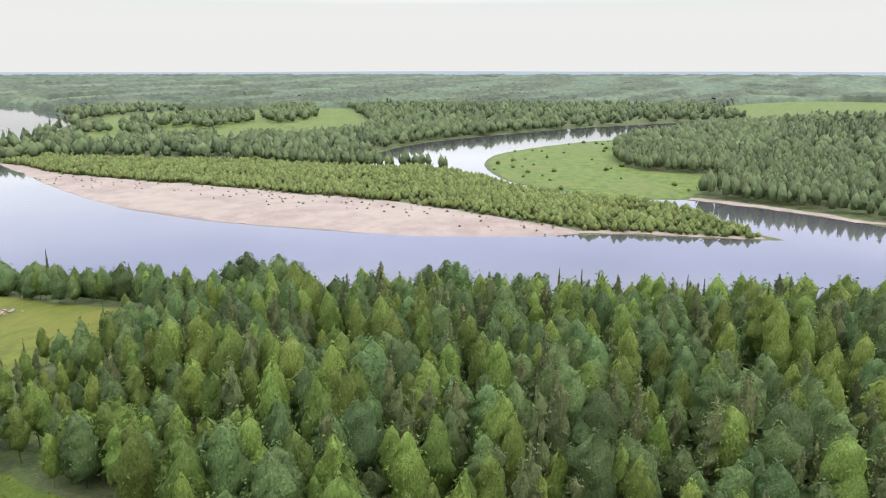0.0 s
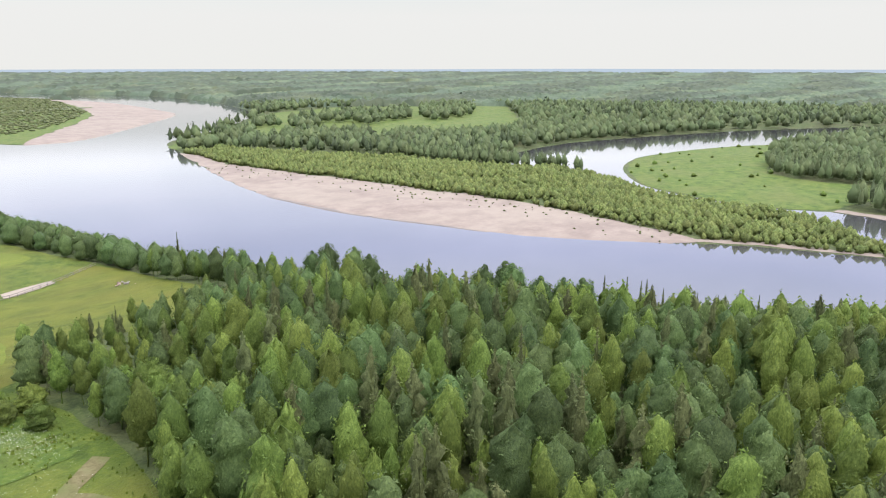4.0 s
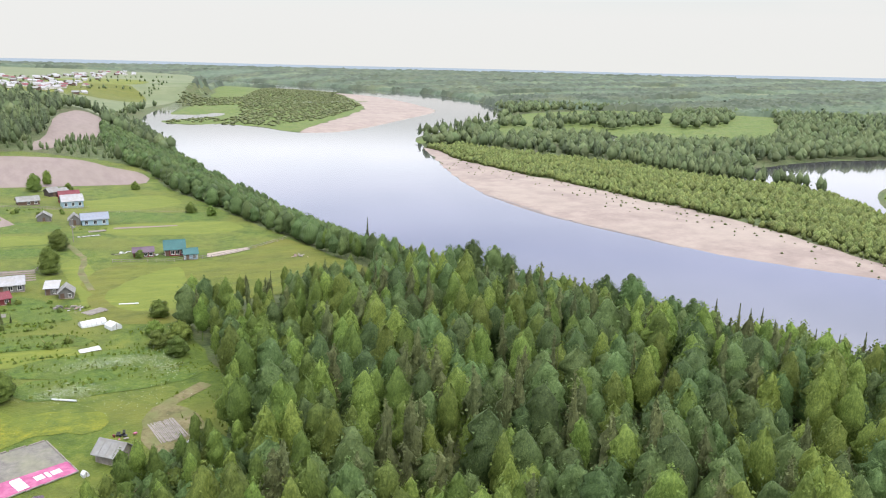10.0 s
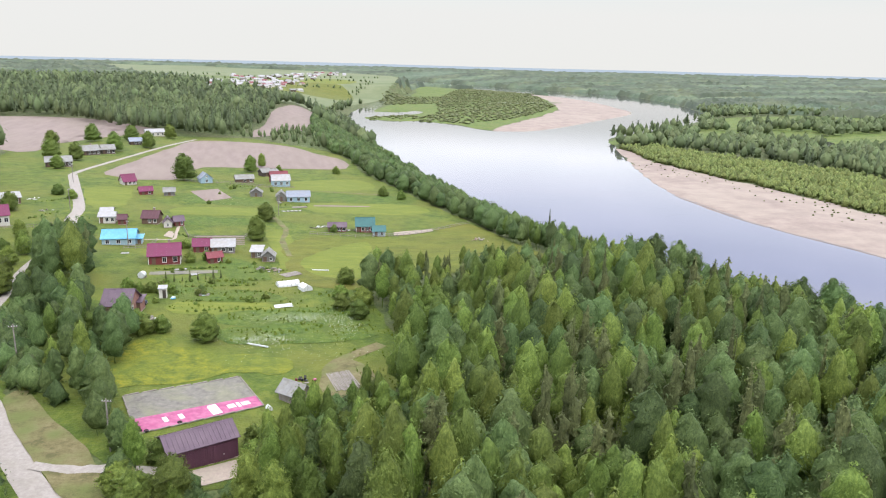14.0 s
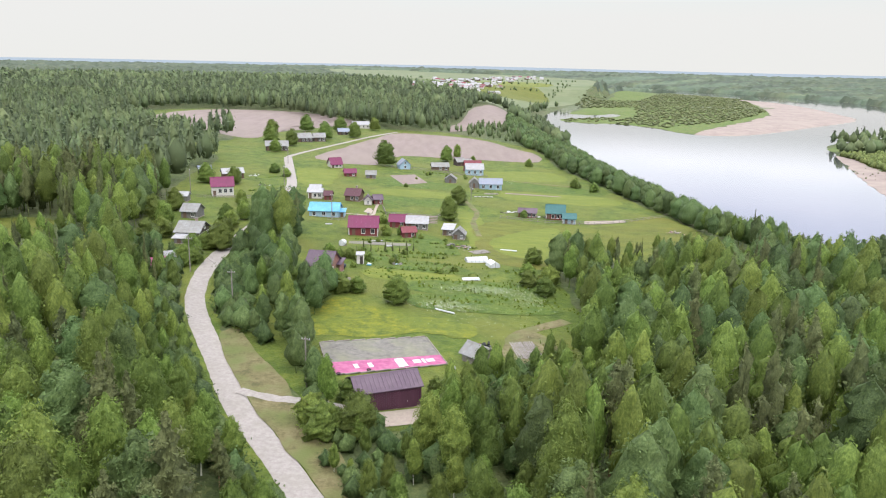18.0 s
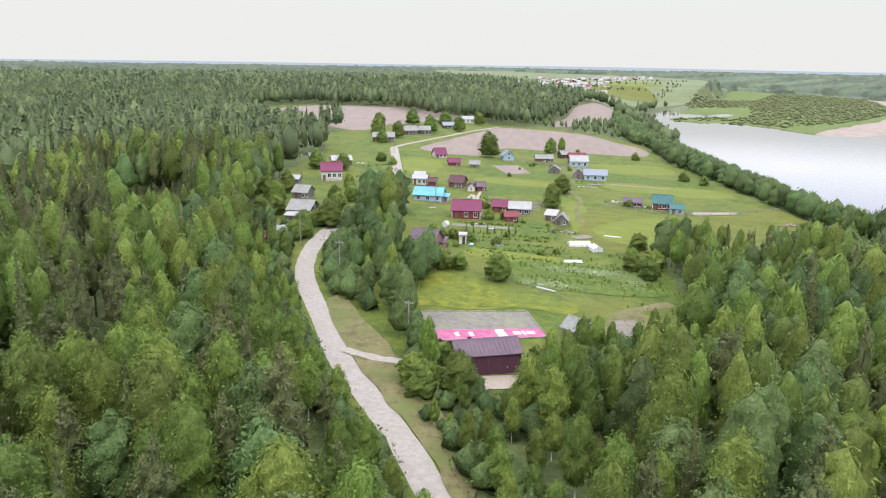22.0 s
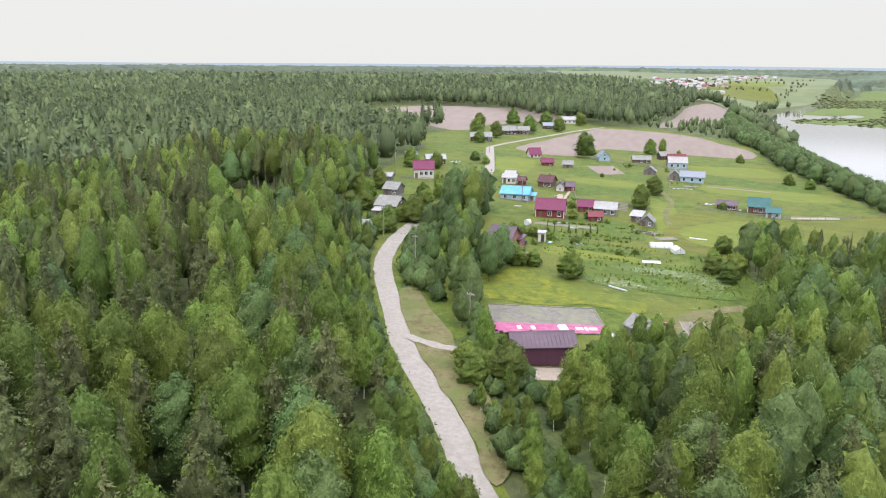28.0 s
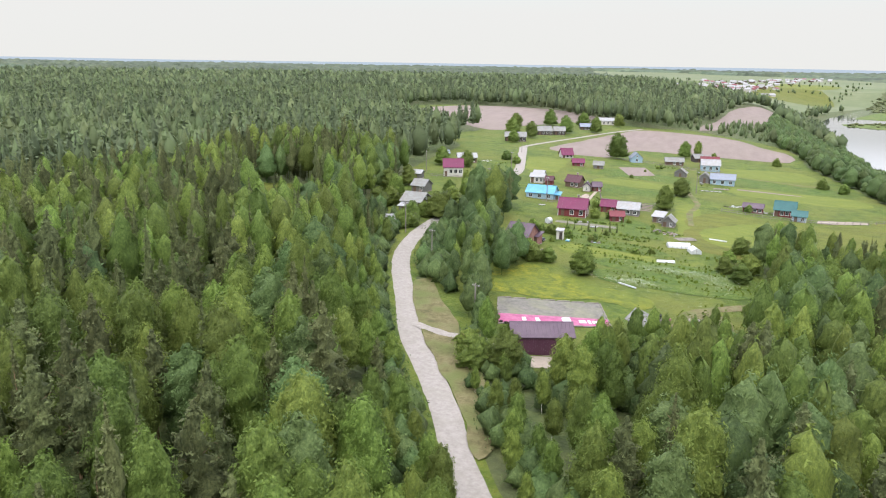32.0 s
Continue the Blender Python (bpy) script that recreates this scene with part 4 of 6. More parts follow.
# far woods, thinning with distance
rings = []
for r0, r1, st in ((700, 1100, 12.5), (1100, 1650, 18)):
    p = scatter(-r1, r1, -r1 * 0.2, r1, st, rg)
    dd, ahead = reach(p)
    q = ahead & (dd >= r0) & (dd < r1)
    p = p[q]
    p = p[(shore(p[:, 0], p[:, 1]) > 4) & ~is_open(p)]
    farm = inside(FARM, p[:, 0], p[:, 1])
    gap = in_glade(p)
    p = p[~gap & ~farm & ~inside(ISLE, p[:, 0], p[:, 1])]
    for o in SCRUB:
        p = p[~inside(o, p[:, 0], p[:, 1])]
    rings.append(p)
for i, p in enumerate(rings):
    conif = rg.rand(len(p)) < np.where(p[:, 0] > 250, 0.2, 0.5) + 0.35 * wavy(p[:, 0], p[:, 1], 500, 2)
    sz = (0.9 + 0.4 * rg.rand(len(p))) * (1.05, 1.1)[i]
    cnt, ls = ((10, 1.8), (5, 2.2))[i]
    wide = (1.35, 1.8)[i]
    mass("far_wood", "aspen", p[~conif], sz[~conif], cnt, ls, M["hazed_leaf"], "far deciduous woods beyond the river meadows", "woods", seeds=4, hull=(5, 4 + (i == 0)), wide=wide)
    mass("far_wood", "pine", p[conif], sz[conif], cnt, ls, M["hazed_needle"], "far conifer woods beyond the river meadows", "woods", seeds=4, hull=(5, 4 + (i == 0)), wide=wide)

# the farthest woods: one uneven canopy of tree tops, broken by hayfields, as far as the horizon
rad_c = 1600 * 1.0062 ** np.arange(182)
ang_c = np.radians(np.linspace(-58, 107, 760))
RC, AC = np.meshgrid(rad_c, ang_c, indexing="ij")
cx, cy = RC * np.sin(AC) + rg.uniform(-4, 4, RC.shape), RC * np.cos(AC) + rg.uniform(-6, 6, RC.shape)
fx, fy = cx.ravel(), cy.ravel()
block = ease(-0.1, 0.15, wavy(fx * 0.35, fy, 330, 15))
grow = 7.0 + 4.5 * block + 1.0 * wavy(fx, fy, 160, 5) + 2.8 * rg.randn(len(fx))
strips = wavy(fx * 0.25, fy, 420, 61) + 0.6 * wavy(fx * 0.4, fy * 1.6, 300, 62)
open_strip = strips > np.where(fx < 300, np.where(np.hypot(fx, fy) > 2600, 0.35, 0.62), 1.0)
bare = open_strip | inside(FARM, fx, fy) | inside(ISLE, fx, fy) | (shore(fx, fy) < 8)
for o in SCRUB:
    bare |= inside(o, fx, fy)
for o in OPEN_LAND:
    bare |= inside(o, fx, fy)
cz = land_at(fx, fy) + np.where(bare, -6, np.maximum(grow, 4))
cz[RC.ravel() < 1610] -= 14
nr, na = RC.shape
ii = (np.arange(nr - 1)[:, None] * na + np.arange(na - 1)[None]).ravel()
cq = np.stack([ii, ii + na, ii + na + 1, ii + 1], -1)
hay = cq[open_strip[cq].sum(1) >= 3]
tagged(new("hayfield", mesh_of("hayfield", np.column_stack([fx, fy, land_at(fx, fy) + 0.6]), hay, M["hay"], smooth=True)), "pale green hayfields between the far woods", "field", kind="stuff")
some = ~bare
cq = cq[some[cq].any(1)]
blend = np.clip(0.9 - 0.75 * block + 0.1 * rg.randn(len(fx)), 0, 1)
tagged(new("horizon_wood", mesh_of("horizon_wood", np.column_stack([fx, fy, cz]), cq, M["hazed_canopy"], blend, smooth=True)), "unbroken far woods reaching the flat horizon", "woods", kind="stuff")

# the steep bank below the fields, grown over with low trees
bank = scatter(56, 165, 205, 760, 4.7, rg)
keep = ~is_open(bank) & on_bank(bank)
bank = bank[keep]
mass("bank_wood", "alder", bank, 0.5 + 0.5 * rg.rand(len(bank)), 85, 0.5, M["cool_leaf_mass"], "thicket of low deciduous trees on the steep river bank", "woods", hull=(7, 7), wide=1.1)
# young growth close beside the road and before the garage
yg = scatter(-62, 34, 44, 168, 2.3, rg)
yb = away(ROAD_LINE, yg[:, 0], yg[:, 1], closed=False)
zone = ((yb > 4.3) & (yb < 9)) | inside(np.array([(-15, 74), (12, 78), (24, 91), (30, 105), (19, 111), (4, 98), (-13, 90)], float), yg[:, 0], yg[:, 1])
yg = yg[zone & ~is_open(yg) & (rg.rand(len(yg)) < 0.8)]
mass("roadside_thicket", "shrub", yg, (0.5 + 0.6 * rg.rand(len(yg))) * np.where((yg[:, 0] > -12) & (yg[:, 0] < 2) & (yg[:, 1] > 70), 0.7, 1.0), 150, 0.30, M["cool_leaf_mass"], "dense young thicket beside the gravel road", "thicket", hull=(6, 5))

# ---- the village ----
def paint(name, c, var=0.82, scale=1.5, rough=0.6, metal=0.0, rust=None, stretch=(1, 1, 1), bump=0.15):
    """Painted or weathered board, sheet or fabric in one colour with uneven wear."""
    d = tuple(v * var for v in c)
    e = tuple(min(1, v * (2 - var)) for v in c)
    return material(name, [d, c, e], scale, rough=rough, metal=metal, second=rust, stretch=stretch, bump=bump, bump_scale=scale * 4, bump_distance=0.03)


M["roof_magenta"] = paint("roof_magenta", (0.115, 0.012, 0.052), rust=(0.5, (0.10, 0.018, 0.05), 0.4), rough=0.45)
M["roof_maroon"] = paint("roof_maroon", (0.060, 0.018, 0.028), rough=0.45)
M["roof_mauve"] = paint("roof_mauve", (0.078, 0.050, 0.074), rust=(0.4, (0.11, 0.078, 0.10), 0.5), rough=0.45)
M["roof_blue"] = paint("roof_blue", (0.080, 0.256, 0.400), rust=(0.4, (0.13, 0.35, 0.5), 0.4), rough=0.45)
M["roof_teal"] = paint("roof_teal", (0.022, 0.085, 0.088), rust=(0.4, (0.04, 0.12, 0.12), 0.4), rough=0.45)
M["roof_slate"] = paint("roof_slate", (0.200, 0.200, 0.200), rust=(0.7, (0.15, 0.14, 0.12), 0.6), rough=0.8)
M["roof_pale"] = paint("roof_pale", (0.272, 0.272, 0.288), rust=(0.6, (0.24, 0.22, 0.20), 0.5), rough=0.6)
M["roof_red"] = paint("roof_red", (0.136, 0.024, 0.036), rust=(0.5, (0.12, 0.04, 0.04), 0.4), rough=0.5)
M["roof_bluegrey"] = paint("roof_bluegrey", (0.176, 0.200, 0.256), rust=(0.6, (0.2, 0.2, 0.22), 0.5), rough=0.6)
M["wall_white"] = paint("wall_white", (0.440, 0.424, 0.392), rust=(0.4, (0.42, 0.38, 0.32), 0.3), rough=0.8)
M["wall_brick"] = paint("wall_brick", (0.208, 0.096, 0.080), rust=(0.8, (0.32, 0.2, 0.17), 0.6), rough=0.9)
M["wall_log"] = paint("wall_log", (0.056, 0.044, 0.038), rough=0.9, stretch=(1, 1, 6))
M["wall_red"] = paint("wall_red", (0.128, 0.028, 0.028), rough=0.8, stretch=(1, 1, 5))
M["wall_grey"] = paint("wall_grey", (0.136, 0.132, 0.124), rust=(0.6, (0.1, 0.09, 0.08), 0.5), rough=0.9, stretch=(4, 4, 0.6))
M["wall_blue"] = paint("wall_blue", (0.240, 0.336, 0.400), rough=0.8, stretch=(4, 4, 1))
M["wall_brown"] = paint("wall_brown", (0.104, 0.068, 0.048), rough=0.9, stretch=(1, 1, 5))
M["sheet_maroon"] = paint("sheet_maroon", (0.066, 0.027, 0.044), rough=0.4, stretch=(1, 1, 0.2))
M["trim_white"] = paint("trim_white", (0.480, 0.480, 0.464), rough=0.7)
M["pane"] = paint("pane", (0.016, 0.018, 0.021), rough=0.1)
M["dark_wood"] = paint("dark_wood", (0.048, 0.040, 0.034), rough=0.95)
M["old_wood"] = paint("old_wood", (0.205, 0.185, 0.168), rust=(1.0, (0.12, 0.1, 0.09), 0.6), rough=0.95, scale=3)
M["concrete"] = paint("concrete", (0.264, 0.216, 0.188), rust=(0.4, (0.25, 0.22, 0.18), 0.6), rough=0.9)
M["film"] = paint("film", (0.440, 0.456, 0.464), rough=0.4)
M["film_blue"] = paint("film_blue", (0.288, 0.400, 0.440), rough=0.5)
M["pink_sheet"] = paint("pink_sheet", (0.25, 0.045, 0.125), rust=(0.9, (0.38, 0.13, 0.23), 0.6), rough=0.55)
M["brick_stove"] = paint("brick_stove", (0.240, 0.176, 0.152), rough=0.9)
M["grey_gravel"] = material("grey_gravel", [(0.0892, 0.0833, 0.0765), (0.1318, 0.1232, 0.1122), (0.1742, 0.1615, 0.1462)], 0.9, second=(0.25, (0.17, 0.17, 0.11), 0.6), bump=0.5, bump_scale=5)
M["tyre"] = paint("tyre", (0.016, 0.016, 0.016), rough=0.9)
M["flower_white"] = paint("flower_white", (0.480, 0.496, 0.440), rough=0.9)
M["tall_grass"] = material("tall_grass", [(0.070, 0.110, 0.014), (0.11, 0.150, 0.020), (0.15, 0.18, 0.03)], 0.3, detail=10, through_light=0.3)
M["wire"] = paint("wire", (0.040, 0.040, 0.040), rough=0.6)


def part(name, bm, mat, parent, label="", at=None):
    """Links a bmesh as one mesh object under a thing or a part."""
    me = bpy.data.meshes.new(name)
    bmesh.ops.recalc_face_normals(bm, faces=bm.faces[:])
    bm.to_mesh(me)
    bm.free()
    me.materials.append(mat)
    ob = new(name, me)
    ob.parent = parent
    if at is not None:
        ob.matrix_basis = at
    if label:
        ob["label"] = label
    return ob


def slab(x0, x1, y0, y1, z0, z1, bm=None, bevel=0.0, turn=None):
    """A box with slightly eased edges."""
    b = bmesh.new()
    m = Matrix.LocRotScale(((x0 + x1) / 2, (y0 + y1) / 2, (z0 + z1) / 2), None, (x1 - x0, y1 - y0, z1 - z0))
    bmesh.ops.create_cube(b, size=1.0, matrix=m)
    if bevel:
        bmesh.ops.bevel(b, geom=b.edges[:], offset=bevel, segments=1, affect="EDGES")
    if turn is not None:
        bmesh.ops.transform(b, matrix=turn, verts=b.verts[:])
    if bm is None:
        return b
    me = bpy.data.meshes.new("tmp")
    b.to_mesh(me)
    b.free()
    bm.from_mesh(me)
    bpy.data.meshes.remove(me)
    return bm


def prism(profile_yz, x0, x1, along="x"):
    """A solid with the given outline, drawn out along one axis."""
    b = bmesh.new()
    ends = []
    for x in (x0, x1):
        ends.append([b.verts.new((x, p, q) if along == "x" else (p, x, q)) for p, q in profile_yz])
    b.faces.new(ends[0])
    b.faces.new(ends[1][::-1])
    n = len(profile_yz)
    for i in range(n):
        j = (i + 1) % n
        b.faces.new((ends[0][i], ends[0][j], ends[1][j], ends[1][i]))
    return b


def roof_slope(lo_y, lo_z, hi_y, hi_z, x0, x1, along, ribs, thick=0.10):
    """One sloping roof sheet with raised seams."""
    b = prism([(lo_y, lo_z), (hi_y, hi_z), (hi_y, hi_z + thick), (lo_y, lo_z + thick)], x0, x1, along)
    return b


def roof_sheet(parent, mat, lo_y, lo_z, hi_y, hi_z, x0, x1, along, ribs):
    """A roof slope with its raised seams, each a part of its own."""
    r = part("roof", roof_slope(lo_y, lo_z, hi_y, hi_z, x0, x1, along, 0), mat, parent)
    if ribs:
        n = max(2, int((x1 - x0) / ribs))
        seam = prism([(lo_y, lo_z + 0.10), (hi_y, hi_z + 0.10), (hi_y, hi_z + 0.16), (lo_y, lo_z + 0.16)], -0.03, 0.03, along)
        first = part("seam", seam, mat, r)
        for i in range(n + 1):
            x = x0 + 0.04 + (x1 - x0 - 0.08) * i / n
            ob = first if i == 0 else new("seam", first.data)
            ob.parent = r
            ob.matrix_basis = Matrix.Translation((x, 0, 0) if along == "x" else (0, x, 0))


def window(parent, x, y, z, w, h, face):
    """A window in a wall: frame, pane and sill. face: 'front' (towards -y) or 'side' (towards +x) or 'left'."""
    turn = {"front": 0, "side": 90, "left": -90}[face]
    m = Matrix.Translation((x, y, z)) @ Matrix.Rotation(radians(turn), 4, "Z")
    fr = bmesh.new()
    for a in ((-w / 2 - 0.1, -w / 2, -h / 2 - 0.1, h / 2 + 0.1), (w / 2, w / 2 + 0.1, -h / 2 - 0.1, h / 2 + 0.1), (-w / 2, w / 2, h / 2, h / 2 + 0.1), (-w / 2, w / 2, -h / 2 - 0.1, -h / 2), (-0.03, 0.03, -h / 2, h / 2)):
        slab(a[0], a[1], -0.07, 0.03, a[2], a[3], fr)
    f = part("window", fr, M["trim_white"], parent, "white wooden window frame", at=m)
    part("pane", slab(-w / 2, w / 2, -0.025, 0.02, -h / 2, h / 2), M["pane"], f, "dark glass")
    part("sill", slab(-w / 2 - 0.12, w / 2 + 0.12, -0.14, -0.071, -h / 2 - 0.14, -h / 2 - 0.09), M["trim_white"], f)


def house(left, right, depth, wall_h, rise, walls, roof, label, name="house", ridge="x", windows=2, side_windows=0, door=True, chimney=False,
          attic=False, over=0.4, ribs=1.1, corners=False, side_door=False):
    """A gabled house by the two ends of its front at ground level. ridge 'x': parallel with the front; 'y': a gable in front; 'mono': one slope."""
    (x0, y0), (x1, y1) = left, right
    L = math.hypot(x1 - x0, y1 - y0)
    a = math.atan2(y1 - y0, x1 - x0)
    top = new(name)
    cx, cy = (x0 + x1) / 2 - math.sin(a) * depth / 2, (y0 + y1) / 2 + math.cos(a) * depth / 2
    zs = [float(land_at(cx + u * L / 2 * math.cos(a) - v * depth / 2 * math.sin(a), cy + u * L / 2 * math.sin(a) + v * depth / 2 * math.cos(a))) for u in (-1, 1) for v in (-1, 1)]
    top.matrix_world = Matrix.Translation(((x0 + x1) / 2, (y0 + y1) / 2, min(zs) + 0.10)) @ Matrix.Rotation(a, 4, "Z")
    h = wall_h
    # walls with gables, as one shell
    if ridge == "x":
        outline = [(0, 0), (depth, 0), (depth, h), (depth / 2, h + rise), (0, h)]
        b = prism(outline, -L / 2, L / 2, "x")
    elif ridge == "y":
        outline = [(-L / 2, 0), (L / 2, 0), (L / 2, h), (0, h + rise), (-L / 2, h)]
        b = prism(outline, 0, depth, "y")
    else:
        b = prism([(0, 0), (depth, 0), (depth, h + rise), (0, h)], -L / 2, L / 2, "x")
    wall = part("wall", b, M[walls], top)
    part("foundation", slab(-L / 2 - 0.05, L / 2 + 0.05, -0.05, depth + 0.05, -0.25, 0.22), M["concrete"], top)
    rf = M[roof]
    if ridge == "x":
        k = rise / (depth / 2)
        roof_sheet(top, rf, -over, h - over * k, depth / 2, h + rise, -L / 2 - over, L / 2 + over, "x", ribs)
        roof_sheet(top, rf, depth + over, h - over * k, depth / 2, h + rise, -L / 2 - over, L / 2 + over, "x", ribs)
        part("ridge_cap", prism([(depth / 2 - 0.18, h + rise + 0.06), (depth / 2, h + rise + 0.18), (depth / 2 + 0.18, h + rise + 0.06)], -L / 2 - over, L / 2 + over, "x"), rf, top)
    elif ridge == "y":
        k = rise / (L / 2)
        roof_sheet(top, rf, -L / 2 - over, h - over * k, 0, h + rise, -over, depth + over, "y", ribs)
        roof_sheet(top, rf, L / 2 + over, h - over * k, 0, h + rise, -over, depth + over, "y", ribs)
        part("ridge_cap", prism([(-0.18, h + rise + 0.06), (0, h + rise + 0.18), (0.18, h + rise + 0.06)], -over, depth + over, "y"), rf, top)
    else:
        k = rise / depth
        roof_sheet(top, rf, -over, h - over * k, depth + over, h + rise + over * k, -L / 2 - over, L / 2 + over, "x", ribs)
    if corners:
        for sx in (-1, 1):
            for y in (0, depth):
                part("corner_board", slab(sx * L / 2 - 0.1, sx * L / 2 + 0.1, y - 0.1, y + 0.1, 0.22, h - 0.1), M["trim_white"], top)
    ww, wh = min(0.9, L / 6), min(1.2, h * 0.45)
    slots = windows + (1 if door else 0)
    for i in range(windows):
        x = -L / 2 + L * (i + 0.5 + (1 if door else 0)) / slots
        window(top, x, -0.005, h * 0.55, ww, wh, "front")
    if door:
        x = -L / 2 + L * 0.5 / slots
        d = part("door", slab(x - 0.45, x + 0.45, -0.07, -0.004, 0.2, min(2.1, h - 0.2)), M["wall_brown"], top, "plank door")
        part("handle", slab(x + 0.3, x + 0.36, -0.14, -0.07, 1.05, 1.12), M["tyre"], d)
    for i in range(side_windows):
        window(top, L / 2 + 0.005, depth * (i + 0.5) / side_windows, h * 0.55, 0.8, wh, "side")
    if attic:
        if ridge == "y":
            window(top, 0, -0.005, h + rise * 0.35, 0.7, 0.7, "front")
        else:
            window(top, L / 2 + 0.005, depth / 2, h + rise * 0.35, 0.7, 0.7, "side")
    if chimney:
        zc = h + rise * 0.75
        c = part("chimney", slab(L * 0.15 - 0.28, L * 0.15 + 0.28, depth / 2 + 0.2, depth / 2 + 0.76, zc, h + rise + 0.8), M["brick_stove"], top, "brick chimney")
        part("cap", slab(L * 0.15 - 0.36, L * 0.15 + 0.36, depth / 2 + 0.12, depth / 2 + 0.84, h + rise + 0.8, h + rise + 0.9), M["roof_slate"], c)
    return tagged(top, label, "shed" if "shed" in name else "house", "buildings of the village")


house((-22.0, 196.2), (-14.3, 196.4), 6.6, 2.7, 2.3, "wall_red", "roof_magenta", "red-brown house with a bright magenta metal roof", windows=2, side_windows=1, corners=True, chimney=True)
house((-29.0, 245.6), (-24.2, 244.6), 5.0, 2.2, 1.8, "wall_brown", "roof_maroon", "brown wooden house with a dark maroon roof", windows=2, chimney=True)
house((-36.2, 217.2), (-27.6, 216.9), 6.4, 2.2, 1.8, "wall_blue", "roof_blue", "pale blue house with a sky-blue metal roof", windows=3, door=False)
house((-27.4, 218.2), (-25.9, 218.2), 3.2, 1.7, 0.4, "wall_blue", "roof_blue", "low blue lean-to shed beside the blue house", name="shed", ridge="mono", windows=0)
house((-41.2, 244.7), (-36.6, 244.8), 4.6, 2.4, 0.9, "wall_white", "roof_pale", "white house with a pale grey metal roof", windows=2, side_windows=1)
house((-42.0, 253.5), (-38.5, 253.6), 4.0, 2.2, 0.8, "wall_grey", "roof_pale", "grey shed with a pale metal roof behind the white house", name="shed", windows=0)
house((-35.6, 243.4), (-33.2, 243.4), 3.0, 1.9, 1.1, "wall_red", "roof_maroon", "tiny dark red bathhouse shed", name="shed", windows=0)
house((-22.0, 240.0), (-19.6, 240.2), 3.6, 1.8, 1.3, "wall_white", "roof_mauve", "small cabin with a white gable and mauve roof", name="shed", ridge="y", windows=1, door=False)
house((-18.9, 242.0), (-16.2, 242.8), 3.4, 1.9, 1.2, "wall_red", "roof_mauve", "small red cabin with a mauve roof", name="shed", ridge="x", windows=1)
house((-11.8, 209.2), (-7.2, 209.1), 4.2, 2.1, 1.5, "wall_red", "roof_magenta", "dark red shed with a magenta roof", name="shed", windows=1)
house((-6.9, 208.5), (-0.9, 208.3), 4.2, 2.2, 1.5, "wall_grey", "roof_pale", "long grey shed with pale rusty roof sheets", name="shed", windows=2)
house((-7.4, 197.2), (-3.9, 198.1), 3.2, 1.8, 1.0, "wall_red", "roof_red", "small red bathhouse shed with a red roof", name="shed", windows=1)
house((3.4, 203.6), (6.2, 203.0), 3.4, 1.9, 0.8, "wall_grey", "roof_pale", "small grey shed with a light flat roof", name="shed", ridge="mono", windows=1)
house((6.2, 199.4), (9.4, 199.0), 3.8, 1.7, 1.4, "wall_grey", "roof_slate", "weathered grey cabin with its gable in front", name="shed", ridge="y", windows=1)
house((28.4, 237.0), (34.0, 236.2), 3.6, 1.9, 1.0, "wall_red", "roof_mauve", "long red shed with a mauve-grey roof", name="shed", windows=3)
house((37.4, 236.6), (43.2, 235.8), 5.2, 2.5, 2.2, "wall_red", "roof_teal", "red house with a teal metal roof and white trim", windows=3, corners=True, attic=True)
house((42.0, 230.9), (45.8, 230.4), 4.2, 2.0, 1.2, "wall_blue", "roof_teal", "low pale annexe shed with a teal roof", name="shed", windows=1, corners=True)
house((18.6, 288.4), (27.2, 288.2), 5.4, 2.6, 1.7, "wall_blue", "roof_bluegrey", "light blue house with a grey-blue roof", windows=3, door=False, side_windows=1)
house((14.6, 289.4), (18.3, 289.2), 5.0, 2.2, 1.7, "wall_grey", "roof_slate", "old grey barn shed leaning on the blue house", name="shed", windows=0, ridge="y")
house((14.8, 325.6), (22.3, 326.3), 5.4, 3.1, 2.0, "wall_blue", "roof_pale", "pale house with a whitish pink roof", windows=3, door=False)
house((14.6, 336.0), (22.0, 337.0), 4.6, 3.0, 2.2, "wall_red", "roof_red", "dark red house behind the pale one", windows=2)
house((11.6, 354.4), (15.4, 356.4), 4.0, 2.3, 1.5, "wall_log", "roof_slate", "dark log shed at the field's edge", name="shed", windows=0)
house((15.8, 357.0), (19.2, 359.2), 3.8, 2.0, 1.2, "wall_log", "roof_slate", "low dark log shed by the ploughed field", name="shed", windows=0)
house((-0.4, 333.5), (7.2, 334.6), 4.2, 2.0, 1.4, "wall_brown", "roof_slate", "brown shed with a grey slate roof", name="shed", windows=2)
house((5.0, 298.4), (9.4, 298.0), 4.0, 1.8, 1.5, "wall_grey", "roof_slate", "grey cabin with a dark open gable", name="shed", ridge="y", windows=0)
house((-14.6, 327.3), (-10.0, 328.8), 5.0, 2.3, 2.1, "wall_blue", "roof_bluegrey", "small light blue house with a gable in front", ridge="y", windows=1, door=False, attic=True)
house((-43.2, 315.4), (-38.8, 317.6), 5.0, 1.8, 2.4, "wall_white", "roof_magenta", "small white house with a steep magenta roof", windows=2)
house((-35.0, 295.4), (-30.6, 296.6), 3.6, 1.7, 1.3, "wall_red", "roof_magenta", "red shed with a magenta roof", name="shed", windows=1)
house((-26.6, 295.1), (-22.7, 295.4), 3.2, 1.8, 1.2, "wall_grey", "roof_slate", "little grey shed in the grass", name="shed", windows=0)
house((-26.6, 155.4), (-21.2, 154.4), 6.6, 2.9, 2.3, "wall_brick", "roof_mauve", "brick house with a broad mauve metal roof", windows=2, side_windows=2)
